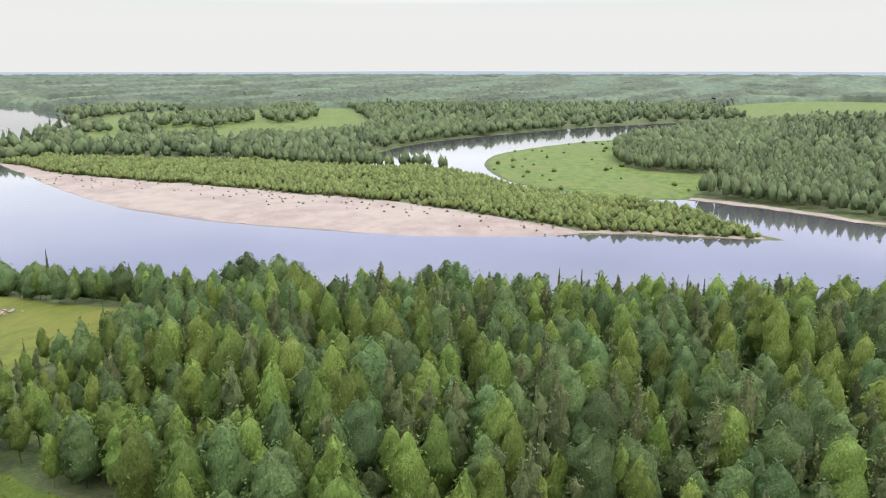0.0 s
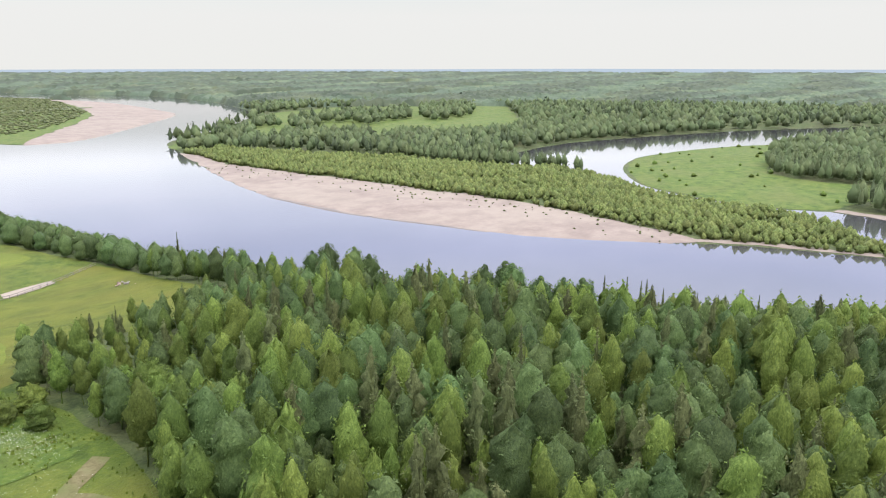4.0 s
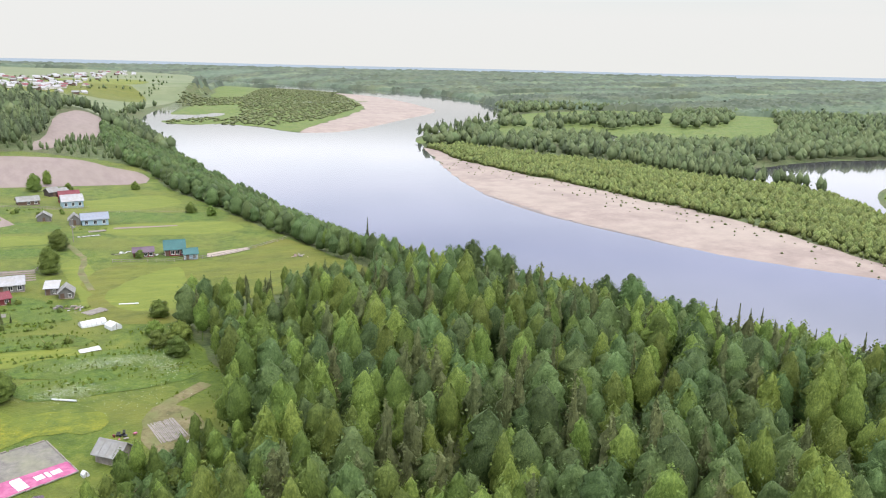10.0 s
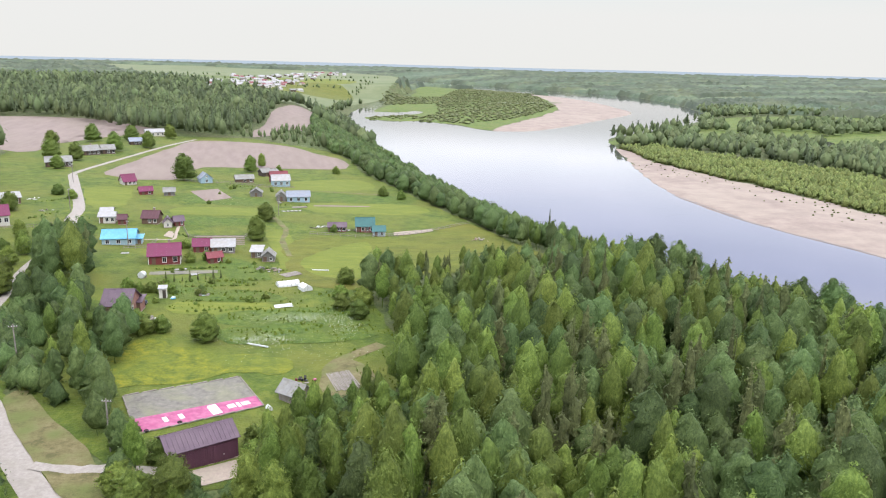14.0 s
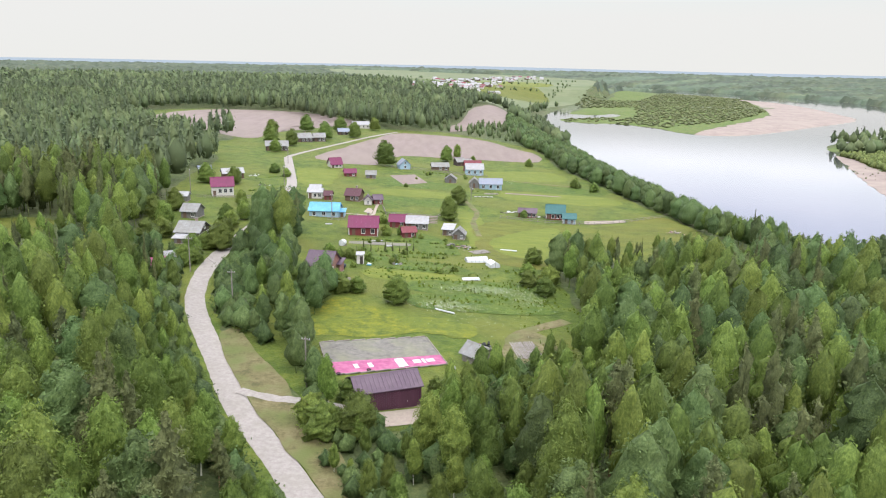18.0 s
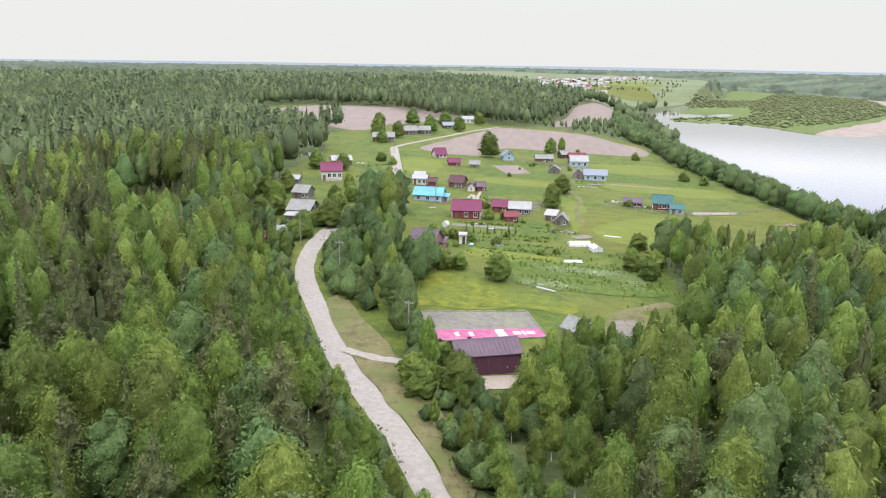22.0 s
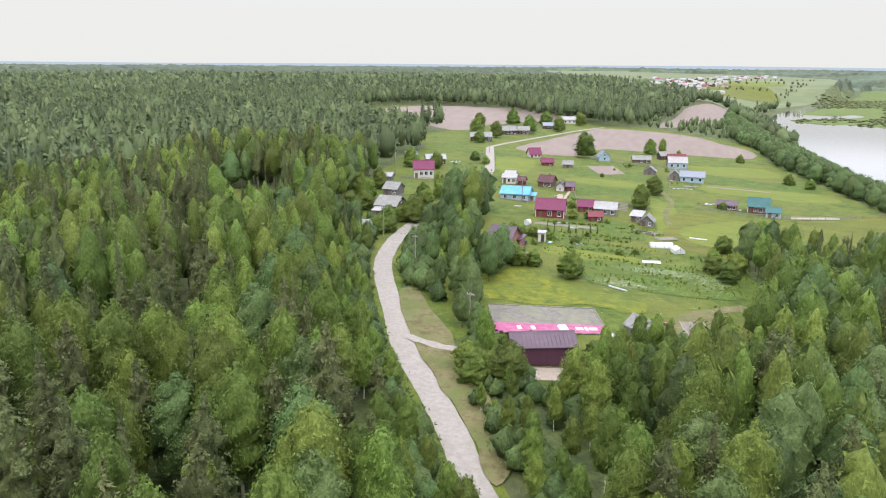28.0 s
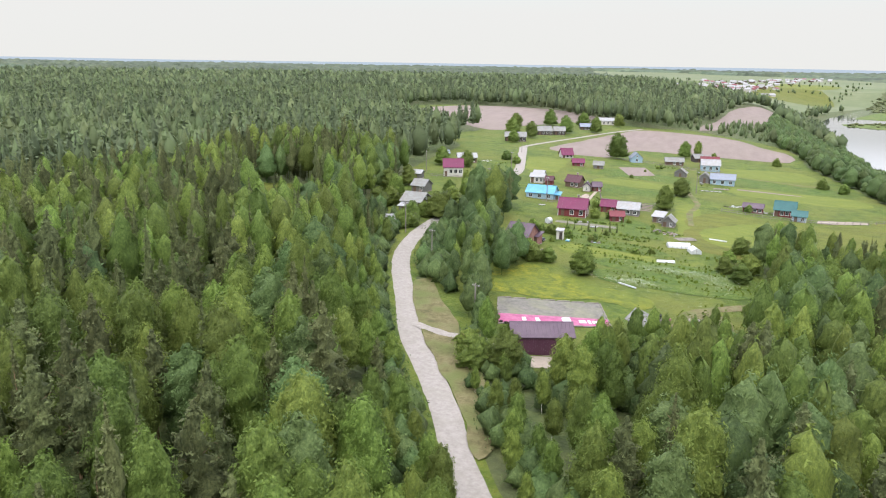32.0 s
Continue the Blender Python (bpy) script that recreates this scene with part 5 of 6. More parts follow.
house((-20.8, 158.6), (-19.6, 158.4), 3.0, 2.2, 0.5, "wall_brick", "roof_mauve", "brick lean-to shed beside the brick house", name="shed", ridge="mono", windows=0)
house((-73.4, 404.0), (-66.2, 408.6), 6.4, 2.6, 2.2, "wall_log", "roof_slate", "dark log house with a grey slate roof", windows=3, chimney=True)
house((-66.0, 412.0), (-60.0, 414.0), 6.0, 2.6, 2.0, "wall_log", "roof_slate", "dark log house behind birches", windows=2)
house((-80.6, 359.0), (-70.4, 361.5), 6.4, 2.6, 2.0, "wall_log", "roof_slate", "long dark log house with a worn slate roof", windows=4, side_windows=3)
house((-58.2, 455.8), (-50.2, 458.0), 5.4, 2.4, 1.7, "wall_log", "roof_bluegrey", "log house with a blue-grey roof", windows=3)
house((-54.5, 505.1), (-44.0, 509.0), 6.0, 3.0, 1.8, "wall_white", "roof_pale", "white farm building at the end of the road", windows=3)
house((-70.6, 236.6), (-64.2, 238.8), 6.0, 3.6, 2.4, "wall_white", "roof_magenta", "cream two-storey house with a magenta roof", windows=3, side_windows=2, attic=True)
house((-62.2, 177.4), (-56.2, 176.9), 7.0, 2.7, 1.9, "wall_log", "roof_slate", "dark log house with grey slate roof and white windows", windows=1, side_windows=5, chimney=True, attic=True)
house((-61.8, 174.9), (-59.2, 174.7), 2.2, 1.5, 0.5, "wall_grey", "roof_pale", "low grey porch shed beside the log house", name="shed", ridge="mono", windows=0)
house((-69.4, 203.2), (-65.0, 202.7), 5.2, 2.2, 1.6, "wall_grey", "roof_slate", "grey shed with a broad slate roof", name="shed", windows=1)
house((-78.6, 225.6), (-75.0, 225.7), 3.4, 1.9, 0.9, "wall_grey", "roof_pale", "small pale shed by the fence", name="shed", windows=0)
house((-76.6, 271.0), (-69.8, 274.0), 4.8, 2.3, 1.4, "wall_brown", "roof_pale", "brown house with a whitish roof", windows=2)
house((-88.4, 281.0), (-84.4, 283.0), 3.4, 2.0, 1.0, "wall_grey", "roof_bluegrey", "small bluish shed by the wood", name="shed", windows=0)
house((-59.4, 150.6), (-55.4, 152.4), 3.6, 1.6, 0.9, "wall_grey", "pink_sheet", "low pinkish roofed shed among trees", name="shed", windows=0)
house((-57.6, 156.0), (-54.6, 157.2), 3.0, 2.0, 0.8, "wall_grey", "roof_pale", "small pale-roofed shed among trees", name="shed", windows=0)

# the maroon sheet-metal garage with its concrete apron
gar = house((-8.9, 92.4), (-0.3, 95.6), 5.4, 3.2, 1.3, "sheet_maroon", "roof_mauve", "maroon sheet-metal garage with a mauve ridged roof", name="garage", windows=0, door=False, over=0.3, ribs=0.6)
first_rib = part("cladding_rib", slab(-0.03, 0.03, -0.045, -0.003, 0.24, 3.05), M["sheet_maroon"], gar, at=pose(-4.5, 0, 0))
for i in range(1, 30):
    ob = new("cladding_rib", first_rib.data)
    ob.parent, ob.matrix_basis = gar, pose(-4.5 + 9.0 * i / 29, 0, 0)
gd = part("garage_door", slab(1.2, 3.9, -0.085, -0.047, 0.2, 2.6), M["sheet_maroon"], gar, "folding garage door")
part("handle", slab(2.5, 2.6, -0.14, -0.085, 1.1, 1.25), M["trim_white"], gd)
patch("concrete_apron", [(-9.2, 91.6), (0.2, 95.1), (1.6, 91.0), (-7.6, 87.8)], M["concrete"], "pinkish worn concrete apron before the garage", "pavement", lift=0.2, smooth_line=False)

# weathered open shed
house((6.0, 113.2), (8.8, 110.2), 3.3, 1.9, 1.3, "old_wood", "roof_slate", "weathered plank shed with a pale patched roof", name="shed", windows=0, door=False, over=0.45)
for nm, x, y, sx, sy, h, mt, lab in (("greenhouse", 4.3, 109.6, 0.9, 1.0, 0.8, "film", "white plastic-covered garden shelter"), ("greenhouse", 11.6, 109.4, 1.4, 1.5, 1.2, "film_blue", "pale blue plastic garden shelter"),
                                     ("greenhouse", 15.4, 173.4, 2.6, 3.0, 1.5, "film", "white plastic tent over garden beds")):
    g = new(nm)
    g.matrix_world = pose(x, y, float(land_at(x, y)) + 0.1, 0, 0, 20)
    prof = [(-sx / 2, 0), (sx / 2, 0), (sx / 2 * 0.9, h * 0.55), (0, h), (-sx / 2 * 0.9, h * 0.55)]
    part("cover", prism(prof, -sy / 2, sy / 2, "y"), M[mt], g)
    for yy in (-sy / 2 - 0.03, sy / 2 + 0.03):
        part("end_frame", slab(-0.04, 0.04, yy - 0.025, yy + 0.025, 0, h), M["old_wood"], g)
    tagged(g, lab, "greenhouse", "garden shelters")
tun = new("polytunnel")
tun.matrix_world = pose(11.6, 177.0, float(land_at(11.6, 177)) + 0.1, 0, 0, 12)
arc = [(math.cos(a) * 1.3, math.sin(a) * 1.2) for a in np.linspace(0, math.pi, 9)]
part("cover", prism(arc, -2.7, 2.7, "x"), M["film"], tun)
for x in np.linspace(-2.6, 2.6, 6):
    part("hoop", prism([(p * 1.03, q * 1.03) for p, q in arc] + [(p * 1.005, q * 1.005) for p, q in arc[::-1]], x - 0.03, x + 0.03, "x"), M["old_wood"], tun)
tagged(tun, "long white plastic garden tunnel", "greenhouse", "garden shelters")
bar = new("storage_tank")
bar.matrix_world = pose(-22.2, 184.2, float(land_at(-22.2, 184.2)) + 0.1, 0, 0, 70)
part("shell", prism([(math.cos(a) * 0.8, 0.75 + math.sin(a) * 0.8) for a in np.linspace(0, 6.283, 15)[:-1]], -0.7, 0.7, "x"), M["film"], bar)
for x in (-0.5, 0.5):
    part("saddle", slab(x - 0.12, x + 0.12, -0.9, 0.9, -0.1, 0.25), M["old_wood"], bar)
tagged(bar, "white barrel-shaped storage tank lying in the garden", "tank")
out = new("outhouse")
out.matrix_world = pose(-16.1, 167.5, float(land_at(-16.1, 167.5)) + 0.1, 0, 0, 0)
part("wall", slab(-0.8, 0.8, 0, 1.6, 0, 2.2), M["wall_white"], out)
part("roof", roof_slope(-0.2, 2.2, 1.8, 2.5, -1.0, 1.0, "x", 0), M["roof_pale"], out)
part("door", slab(-0.05, 0.65, -0.05, -0.002, 0.05, 1.9), M["dark_wood"], out)
tagged(out, "white garden outhouse with a dark door", "outhouse")

# fenced gravel rectangle with its pink sheet
COURT = [(-17.8, 116.9), (0.0, 122.6), (3.6, 110.9), (-14.3, 103.7)]
patch("gravel_court", COURT, M["grey_gravel"], "rectangular court of grey gravel in the grass", "court", lift=0.2, smooth_line=False)
patch("pink_sheeting", [(-15.6, 108.3), (2.4, 114.6), (3.5, 111.0), (-14.3, 103.9)], M["pink_sheet"], "bright pink plastic sheet along the gravel court", "sheet", lift=0.27, smooth_line=False)
for k, (u, w, hgt) in enumerate(((0.24, 0.7, 0.5), (0.36, 0.7, 0.5), (0.62, 1.5, 1.0), (0.76, 1.2, 0.4), (0.82, 0.5, 0.5), (0.88, 1.3, 0.35))):
    p = np.array([-15.0, 106.1]) * (1 - u) + np.array([3.0, 112.8]) * u
    q = new("white_board")
    q.matrix_world = pose(p[0], p[1], float(land_at(p[0], p[1])) + 0.275, 0, 0, 20.5)
    part("face", slab(-w / 2, w / 2, -hgt * 1.7, hgt * 1.7, 0, 0.05, bevel=0.015), M["film"], q)
    tagged(q, "white board lying on the pink sheet", "board", "boards on the pink sheet")
border = new("border_timbers")
rim_pts = COURT + [COURT[0]]
for (ax, ay), (bx, by) in zip(rim_pts[:-1], rim_pts[1:]):
    n = int(math.hypot(bx - ax, by - ay) / 2.4)
    for i in range(n):
        u = (i + 0.5) / n
        x, y = ax + (bx - ax) * u, ay + (by - ay) * u
        part("timber", slab(-1.15, 1.15, -0.09, 0.09, 0, 0.20, bevel=0.03), M["old_wood"], border, at=pose(x, y, float(land_at(x, y)) + 0.16, 0, 0, math.degrees(math.atan2(by - ay, bx - ax)) + random.uniform(-2, 2)))
tagged(border, "weathered grey timbers laid round the gravel court", "edging")


def tyre_at(x, y, tilt=0.0, r=0.36, sink=0.0):
    t = new("tyre")
    b = bmesh.new()
    prof = [(r, -0.09), (r, 0.09), (r - 0.06, 0.12), (r - 0.16, 0.09), (r - 0.16, -0.09), (r - 0.06, -0.12)]
    rings = [[b.verts.new((p * math.cos(a), p * math.sin(a), q)) for p, q in prof] for a in np.linspace(0, 6.283, 15)[:-1]]
    for i in range(14):
        for j in range(6):
            b.faces.new((rings[i][j], rings[(i + 1) % 14][j], rings[(i + 1) % 14][(j + 1) % 6], rings[i][(j + 1) % 6]))
    part("tread", b, M["tyre"], t)
    t.matrix_world = pose(x, y, float(land_at(x, y)) + (0.30 if not tilt else r * 0.35) - sink, tilt, 0, 30)
    return tagged(t, "old black car tyre", "tyre", "old tyres")


for x, y in ((-13.9, 104.6), (-13.0, 104.4), (-8.6, 106.6)):
    tyre_at(x, y)
for i in range(6):
    tyre_at(-17.0 + i * 1.1, 93.6 - i * 0.3 - abs(i - 2.5) * 0.1, 90)


# garden beds
def planks(name, x, y, turn, w, l, n, label, mt="old_wood"):
    t = new(name)
    t.matrix_world = pose(x, y, float(land_at(x, y)) + 0.1, 0, 0, turn)
    for i in range(n):
        yy = -l / 2 + l * (i + 0.5) / n
        part("plank", slab(-w / 2, w / 2, -l / n * 0.36, l / n * 0.36, 0.10, 0.16), M[mt], t, at=pose(random.uniform(-0.15, 0.15), yy, random.uniform(0, 0.05), 0, random.uniform(-0.6, 0.6), random.uniform(-2, 2)))
    for xx in (-w / 3, w / 3):
        part("bearer", slab(xx - 0.07, xx + 0.07, -l / 2, l / 2, -0.06, 0.10), M["dark_wood"], t)
    return tagged(t, label, "planks", "timber stacks")


planks("plank_stack", 17.2, 119.2, 97, 7.6, 4.4, 17, "flat spread of weathered grey planks in the grass")
planks("plank_stack", 19.4, 113.2, 100, 2.6, 2.2, 7, "small spread of pale new planks", "roof_pale")
planks("plank_stack", 9.6, 160.8, 10, 4.0, 2.4, 5, "open white timber frame on a garden bed", "film")
planks("plank_stack", 13.0, 186.5, 30, 5.0, 3.4, 9, "heap of old boards beside the vegetable garden")
planks("plank_stack", 12.6, 103.4, 35, 2.6, 1.2, 4, "few old boards lying in the grass")
planks("plank_stack", 22.4, 277.5, 5, 5.5, 2.6, 6, "boards laid out beside the light blue house")
sheet = new("tarpaulin")
part("sheet", slab(-0.9, 0.9, -0.55, 0.55, 0, 0.04, bevel=0.01), M["film"], sheet)
sheet.matrix_world = pose(15.4, 122.6, float(land_at(15.4, 122.6)) + 0.12, 0, 0, 25)
tagged(sheet, "white plastic sheet lying beside the planks", "sheet")
log = new("white_log")
part("shaft", prism([(math.cos(a) * 0.18, 0.18 + math.sin(a) * 0.18) for a in np.linspace(0, 6.283, 9)[:-1]], -2.2, 2.2, "x"), M["film"], log)
log.matrix_world = pose(3.4, 137.0, float(land_at(3.4, 137)) + 0.1, 0, 0, -35)
tagged(log, "pale debarked log lying in the meadow", "log")
log2 = copy_thing(log, pose(20.8, 190.0, float(land_at(20.8, 190)) + 0.1, 0, 0, -15))
tagged(log2, "pale boat-like trough lying on the grass", "trough")
band("footpath", [(16, 122), (18, 128), (22, 132), (27, 136)], 2.6, M["dirt"], "trodden dirt path into the wood", "path", lift=0.2)
patch("bare_ground", [(14, 112), (21, 115), (23, 124), (18, 130), (14, 124)], M["dirt"], "bare trodden soil round the planks", "ground", step=2, lift=0.15, jag=0.4)
band("field_track", [(11.5, 262), (13.5, 250), (15, 238), (13, 222), (14, 205)], 1.8, M["dirt"], "pale wheel track through the grass", "path", lift=0.2)
band("field_track", [(4, 330), (20, 318), (45, 316), (62, 312)], 1.6, M["dirt"], "sandy track across the meadow", "path", lift=0.2)
patch("vegetable_plot", [(49, 232), (64, 238), (64, 241), (50, 237)], M["concrete"], "strip of bare sandy soil by the teal house", "plot", step=3, lift=0.2)
patch("vegetable_plot", [(28, 280), (50, 283), (50, 284.5), (28, 282.5)], M["soil"], "narrow bare strip in the meadow", "plot", step=3, lift=0.2)
patch("vegetable_plot", [(-21, 186.5), (-5, 188), (-5, 190.5), (-21, 189)], M["grey_gravel"], "narrow tilled garden strip before the red house", "plot", step=3, lift=0.2)
for i in range(5):
    y = 218 + i * 2.4
    patch("vegetable_plot", [(-13, y), (2, y + 0.3), (2, y + 1.5), (-13, y + 1.2)], M["soil"], "tilled potato row beside the sheds", "plot", step=3, lift=0.2)

# poles with wires along the road
POLES = [(-35.7, 130.2), (-50.6, 152.4), (-46.0, 205.0), (-52.5, 262.0), (-62.0, 318.0), (-79.3, 242.3), (14.0, 262.0), (-29.0, 214.0), (-17.0, 99.5)]


def pole(x, y, h, turn):
    p = new("utility_pole")
    p.matrix_world = pose(x, y, float(land_at(x, y)) - 0.2, 0, 0, turn)
    b = bmesh.new()
    bmesh.ops.create_cone(b, cap_ends=True, segments=8, radius1=0.14, radius2=0.10, depth=h, matrix=Matrix.Translation((0, 0, h / 2)))
    part("shaft", b, M["old_wood"], p)
    arm = part("crossarm", slab(-0.7, 0.7, -0.17, -0.10, h - 0.5, h - 0.38), M["old_wood"], p)
    for x2 in (-0.6, -0.2, 0.2, 0.6):
        part("insulator", slab(x2 - 0.04, x2 + 0.04, -0.17, -0.10, h - 0.38, h - 0.22), M["film"], arm)
    return tagged(p, "grey wooden utility pole with a crossarm", "pole", "poles of the village")


for i, (x, y) in enumerate(POLES):
    pole(x, y, 8.0, 20 * i)
for a, b in ((0, 1), (1, 2), (2, 3), (3, 4)):
    w = new("power_line")
    pa, pb = Vector((*POLES[a], float(land_at(*POLES[a])) + 7.4)), Vector((*POLES[b], float(land_at(*POLES[b])) + 7.4))
    for side in (-0.5, 0.5):
        n = 10
        pts = [pa.lerp(pb, i / n) + Vector((side, 0, -4 * 0.6 * (i / n) * (1 - i / n))) for i in range(n + 1)]
        vv, ff = [], []
        for i, p in enumerate(pts):
            vv += [p + Vector((0, 0, 0.02)), p + Vector((0.017, 0, -0.01)), p + Vector((-0.017, 0, -0.01))]
            if i:
                for k in range(3):
                    ff.append((3 * i - 3 + k, 3 * i - 3 + (k + 1) % 3, 3 * i + (k + 1) % 3, 3 * i + k))
        new("wire", mesh_of("wire", [v[:] for v in vv], ff, M["wire"])).parent = w
    tagged(w, "thin sagging power line between poles", "cable", "power lines")


# fences
def fence(points, label, gap=2.6, h=1.1):
    f = new("fence")
    for (ax, ay), (bx, by) in zip(points[:-1], points[1:]):
        L = math.hypot(bx - ax, by - ay)
        a = math.degrees(math.atan2(by - ay, bx - ax))
        n = max(1, round(L / gap))
        for i in range(n):
            x, y = ax + (bx - ax) * i / n, ay + (by - ay) * i / n
            x2, y2 = ax + (bx - ax) * (i + 1) / n, ay + (by - ay) * (i + 1) / n
            z, z2 = float(land_at(x, y)) + 0.05, float(land_at(x2, y2)) + 0.05
            part("post", slab(-0.06, 0.06, -0.06, 0.06, 0, h), M["old_wood"], f, at=pose(x, y, z, 0, 0, a))
            st = L / n
            for q in (0.45, 0.95):
                part("rail", slab(0, st, 0.06, 0.11, q * h - 0.06, q * h + 0.06), M["old_wood"], f, at=pose(x, y, z, 0, -math.degrees(math.atan2(z2 - z, st)), a))
    return tagged(f, label, "fence", "fences of the village")


fence([(22, 232), (36, 229), (50, 231), (66, 239), (80, 248)], "low grey rail fence round the teal house's meadow")
fence([(-74, 232), (-60, 236), (-53, 240)], "grey rail fence before the cream house")
fence([(-30, 212), (-24, 213), (-22, 222)], "rail fence beside the blue house")
fence([(-16, 238), (-14, 226), (2, 226), (6, 240)], "old rail fence round the potato rows")
fence([(-18.5, 330), (0, 328), (14, 322), (24, 322)], "sagging rail fence by the northern sheds")

# trees and shrubs that stand alone
for x, y, s, w, lab in ((-6.0, 140.5, 0.75, 1.0, ""), (5.5, 224.5, 0.95, 0.9, ""), (9.4, 252.5, 0.8, 1.1, ""), (-21.6, 334, 1.45, 0.95, "tall dense tree standing at the ploughed field's edge"), (6.3, 369.5, 1.0, 0.9, ""), (12.2, 386.6, 0.9, 0.7, ""),
                       (-73, 385, 1.1, 1.0, ""), (-86, 395, 1.2, 1.0, ""), (-62, 425, 1.3, 1.0, ""), (-47, 445, 1.2, 0.9, ""), (-75, 355, 0.8, 1.0, ""), (-60, 476, 1.2, 1.0, ""), (-80, 470, 1.3, 1.0, ""), (-40, 500, 1.1, 1.0, ""), (-95, 440, 1.2, 1.0, ""),
                       (-15.5, 101.0, 0.55, 1.0, ""), (-8.0, 86.0, 0.8, 1.0, ""), (3.5, 90.5, 0.7, 0.9, ""), (-70, 262, 0.8, 1.1, ""), (-80, 262, 0.9, 1.0, ""), (-50, 172, 0.9, 1.0, "")):
    tree("alder", x, y, s * 0.9, int(abs(x * 7)) % 3, x, w * 1.3, lab)
for x, y, s in ((-17.5, 145, 0.9), (-14.5, 146, 0.8), (-19, 147, 1.0), (25, 152, 1.0), (22, 158, 0.9), (27, 160, 1.1), (26, 178, 1.0), (23, 166, 0.8), (-10.5, 95.5, 0.8), (1.8, 99.0, 0.7), (-14.5, 88.5, 1.0), (-12.5, 85.5, 1.1), (-27, 146, 1.0), (-30, 148, 1.1), (-8, 201, 0.6), (-12, 199, 0.7), (-14, 214, 0.6), (30, 236, 0.6), (60, 309, 1.0), (66, 300, 0.9), (48, 372, 0.9), (20, 372, 0.8), (-62, 292, 0.9), (-56, 284, 0.8), (20, 104, 0.9), (15, 100, 0.9), (8, 98, 1.0), (2, 94, 0.8)):
    tree("shrub", x, y, s, int(abs(y)) % 3, y)
for i in range(24):
    u = rng.rand()
    x, y = (rng.uniform(-18, 10), rng.uniform(160, 200)) if i < 16 else (rng.uniform(-12, 20), rng.uniform(280, 330))
    tree("bush", x, y, 0.5 + 0.6 * u, i % 3, i)
def tree_to(kind, x, y, top, wide, label):
    """A tree whose top reaches a given height."""
    k = (top - float(land_at(x, y))) / KINDS[kind][0]
    tree(kind, x, y, k, int(x) % 3, x, wide, label)


for x, y, top in ((121.8, 193.8, 4.4), (118.5, 196.5, 2.4), (124.5, 185.3, 4.2), (127.5, 182.5, 2.0), (139, 141, 4.0), (143, 146, 3.0), (135, 147, 3.5), (133, 122, 5.0), (129, 126, 5.6), (137, 119, 4.6)):
    tree_to("aspen", x, y, top, 1.05, "tall full deciduous tree on the river bank")
for x, y, top in ((124.5, 279.6, -5.1), (140.1, 114.9, 5.4), (142.5, 110.2, 5.3), (140.3, 105.6, 5.7), (143.5, 101.5, 4.0), (146.5, 107.0, 4.4), (156.4, 88.3, 3.2), (153.0, 92.0, 2.0), (150.5, 96.0, 2.4), (160.5, 85.0, 1.6)):
    tree_to("spruce", x, y, top, 0.75, "dark pointed spruce on the river bank")

# white umbels and tall grass in the meadow
def tufts(name, spots, size, mat, label, category, flat=False):
    n = len(spots)
    rg = np.random.RandomState(5)
    z = land_at(spots[:, 0], spots[:, 1]) + 0.12
    c = np.column_stack([spots, z])
    s = (size * (0.5 + rg.rand(n)))[:, None]
    a = rg.rand(n) * 6.283
    e = np.stack([np.cos(a), np.sin(a), 0 * a], -1)
    g = np.stack([-np.sin(a), np.cos(a), 0 * a], -1)
    up = np.array([0, 0, 1.0])
    if flat:
        c = c + up * 0.7
        v = np.stack([c - e * s * 0.5, c + g * s * 0.5 + up * s * 0.2, c + e * s * 0.5, c - g * s * 0.5 + up * s * 0.15], 1)
    else:
        v = np.stack([c - e * s * 0.5, c + e * s * 0.5, c + e * s * 0.35 + g * s * 0.3 + up * s * 0.8, c - e * s * 0.35 - g * s * 0.2 + up * s * 0.9], 1)
    return tagged(new(name, mesh_of(name, v.reshape(-1, 3), np.arange(n * 4).reshape(-1, 4), mat)), label, category, kind="stuff")


rg = np.random.RandomState(77)
fl = np.concatenate([rg.randn(1100, 2) * [5, 1.6] + [12, 151], rg.randn(700, 2) * [3, 1.6] + [4, 139], rg.randn(450, 2) * [2, 4] + [21, 146], rg.randn(200, 2) * [6, 4] + [10, 133], rg.randn(60, 2) * [3, 4] + [-6, 284], rg.randn(80, 2) * [4, 2] + [30, 310]])
tufts("umbel_flowers", fl, 0.11, M["flower_white"], "white umbel flowers scattered over the meadow", "flowers", flat=True)
# small willows on the sandbar
sd = np.concatenate([scatter(330, 384, 190, 420, 7, rg), scatter(340, 380, 420, 640, 9, rg)])
sd = sd[inside(OPEN_LAND[0], sd[:, 0], sd[:, 1])]
sd = sd[rg.rand(len(sd)) < 0.62 * ease(325, 372, sd[:, 0])]
mass("sandbar_shrubs", "shrub", sd, 0.11 + 0.17 * rg.rand(len(sd)), 5, 0.6, M["sallow"], "small willow bushes dotted over the sandbar", "shrubs", hull=(6, 4), wide=1.5)
ms = scatter(480, 900, 130, 360, 15, rg)
ms = ms[inside(OPEN_LAND[2], ms[:, 0], ms[:, 1]) & (rg.rand(len(ms)) < 0.14)]
mass("meadow_shrubs", "shrub", ms, 0.35 + 0.5 * rg.rand(len(ms)), 8, 0.8, M["leaf_mass"], "low bushes dotted over the flood meadow", "shrubs", hull=(6, 5), wide=1.3)

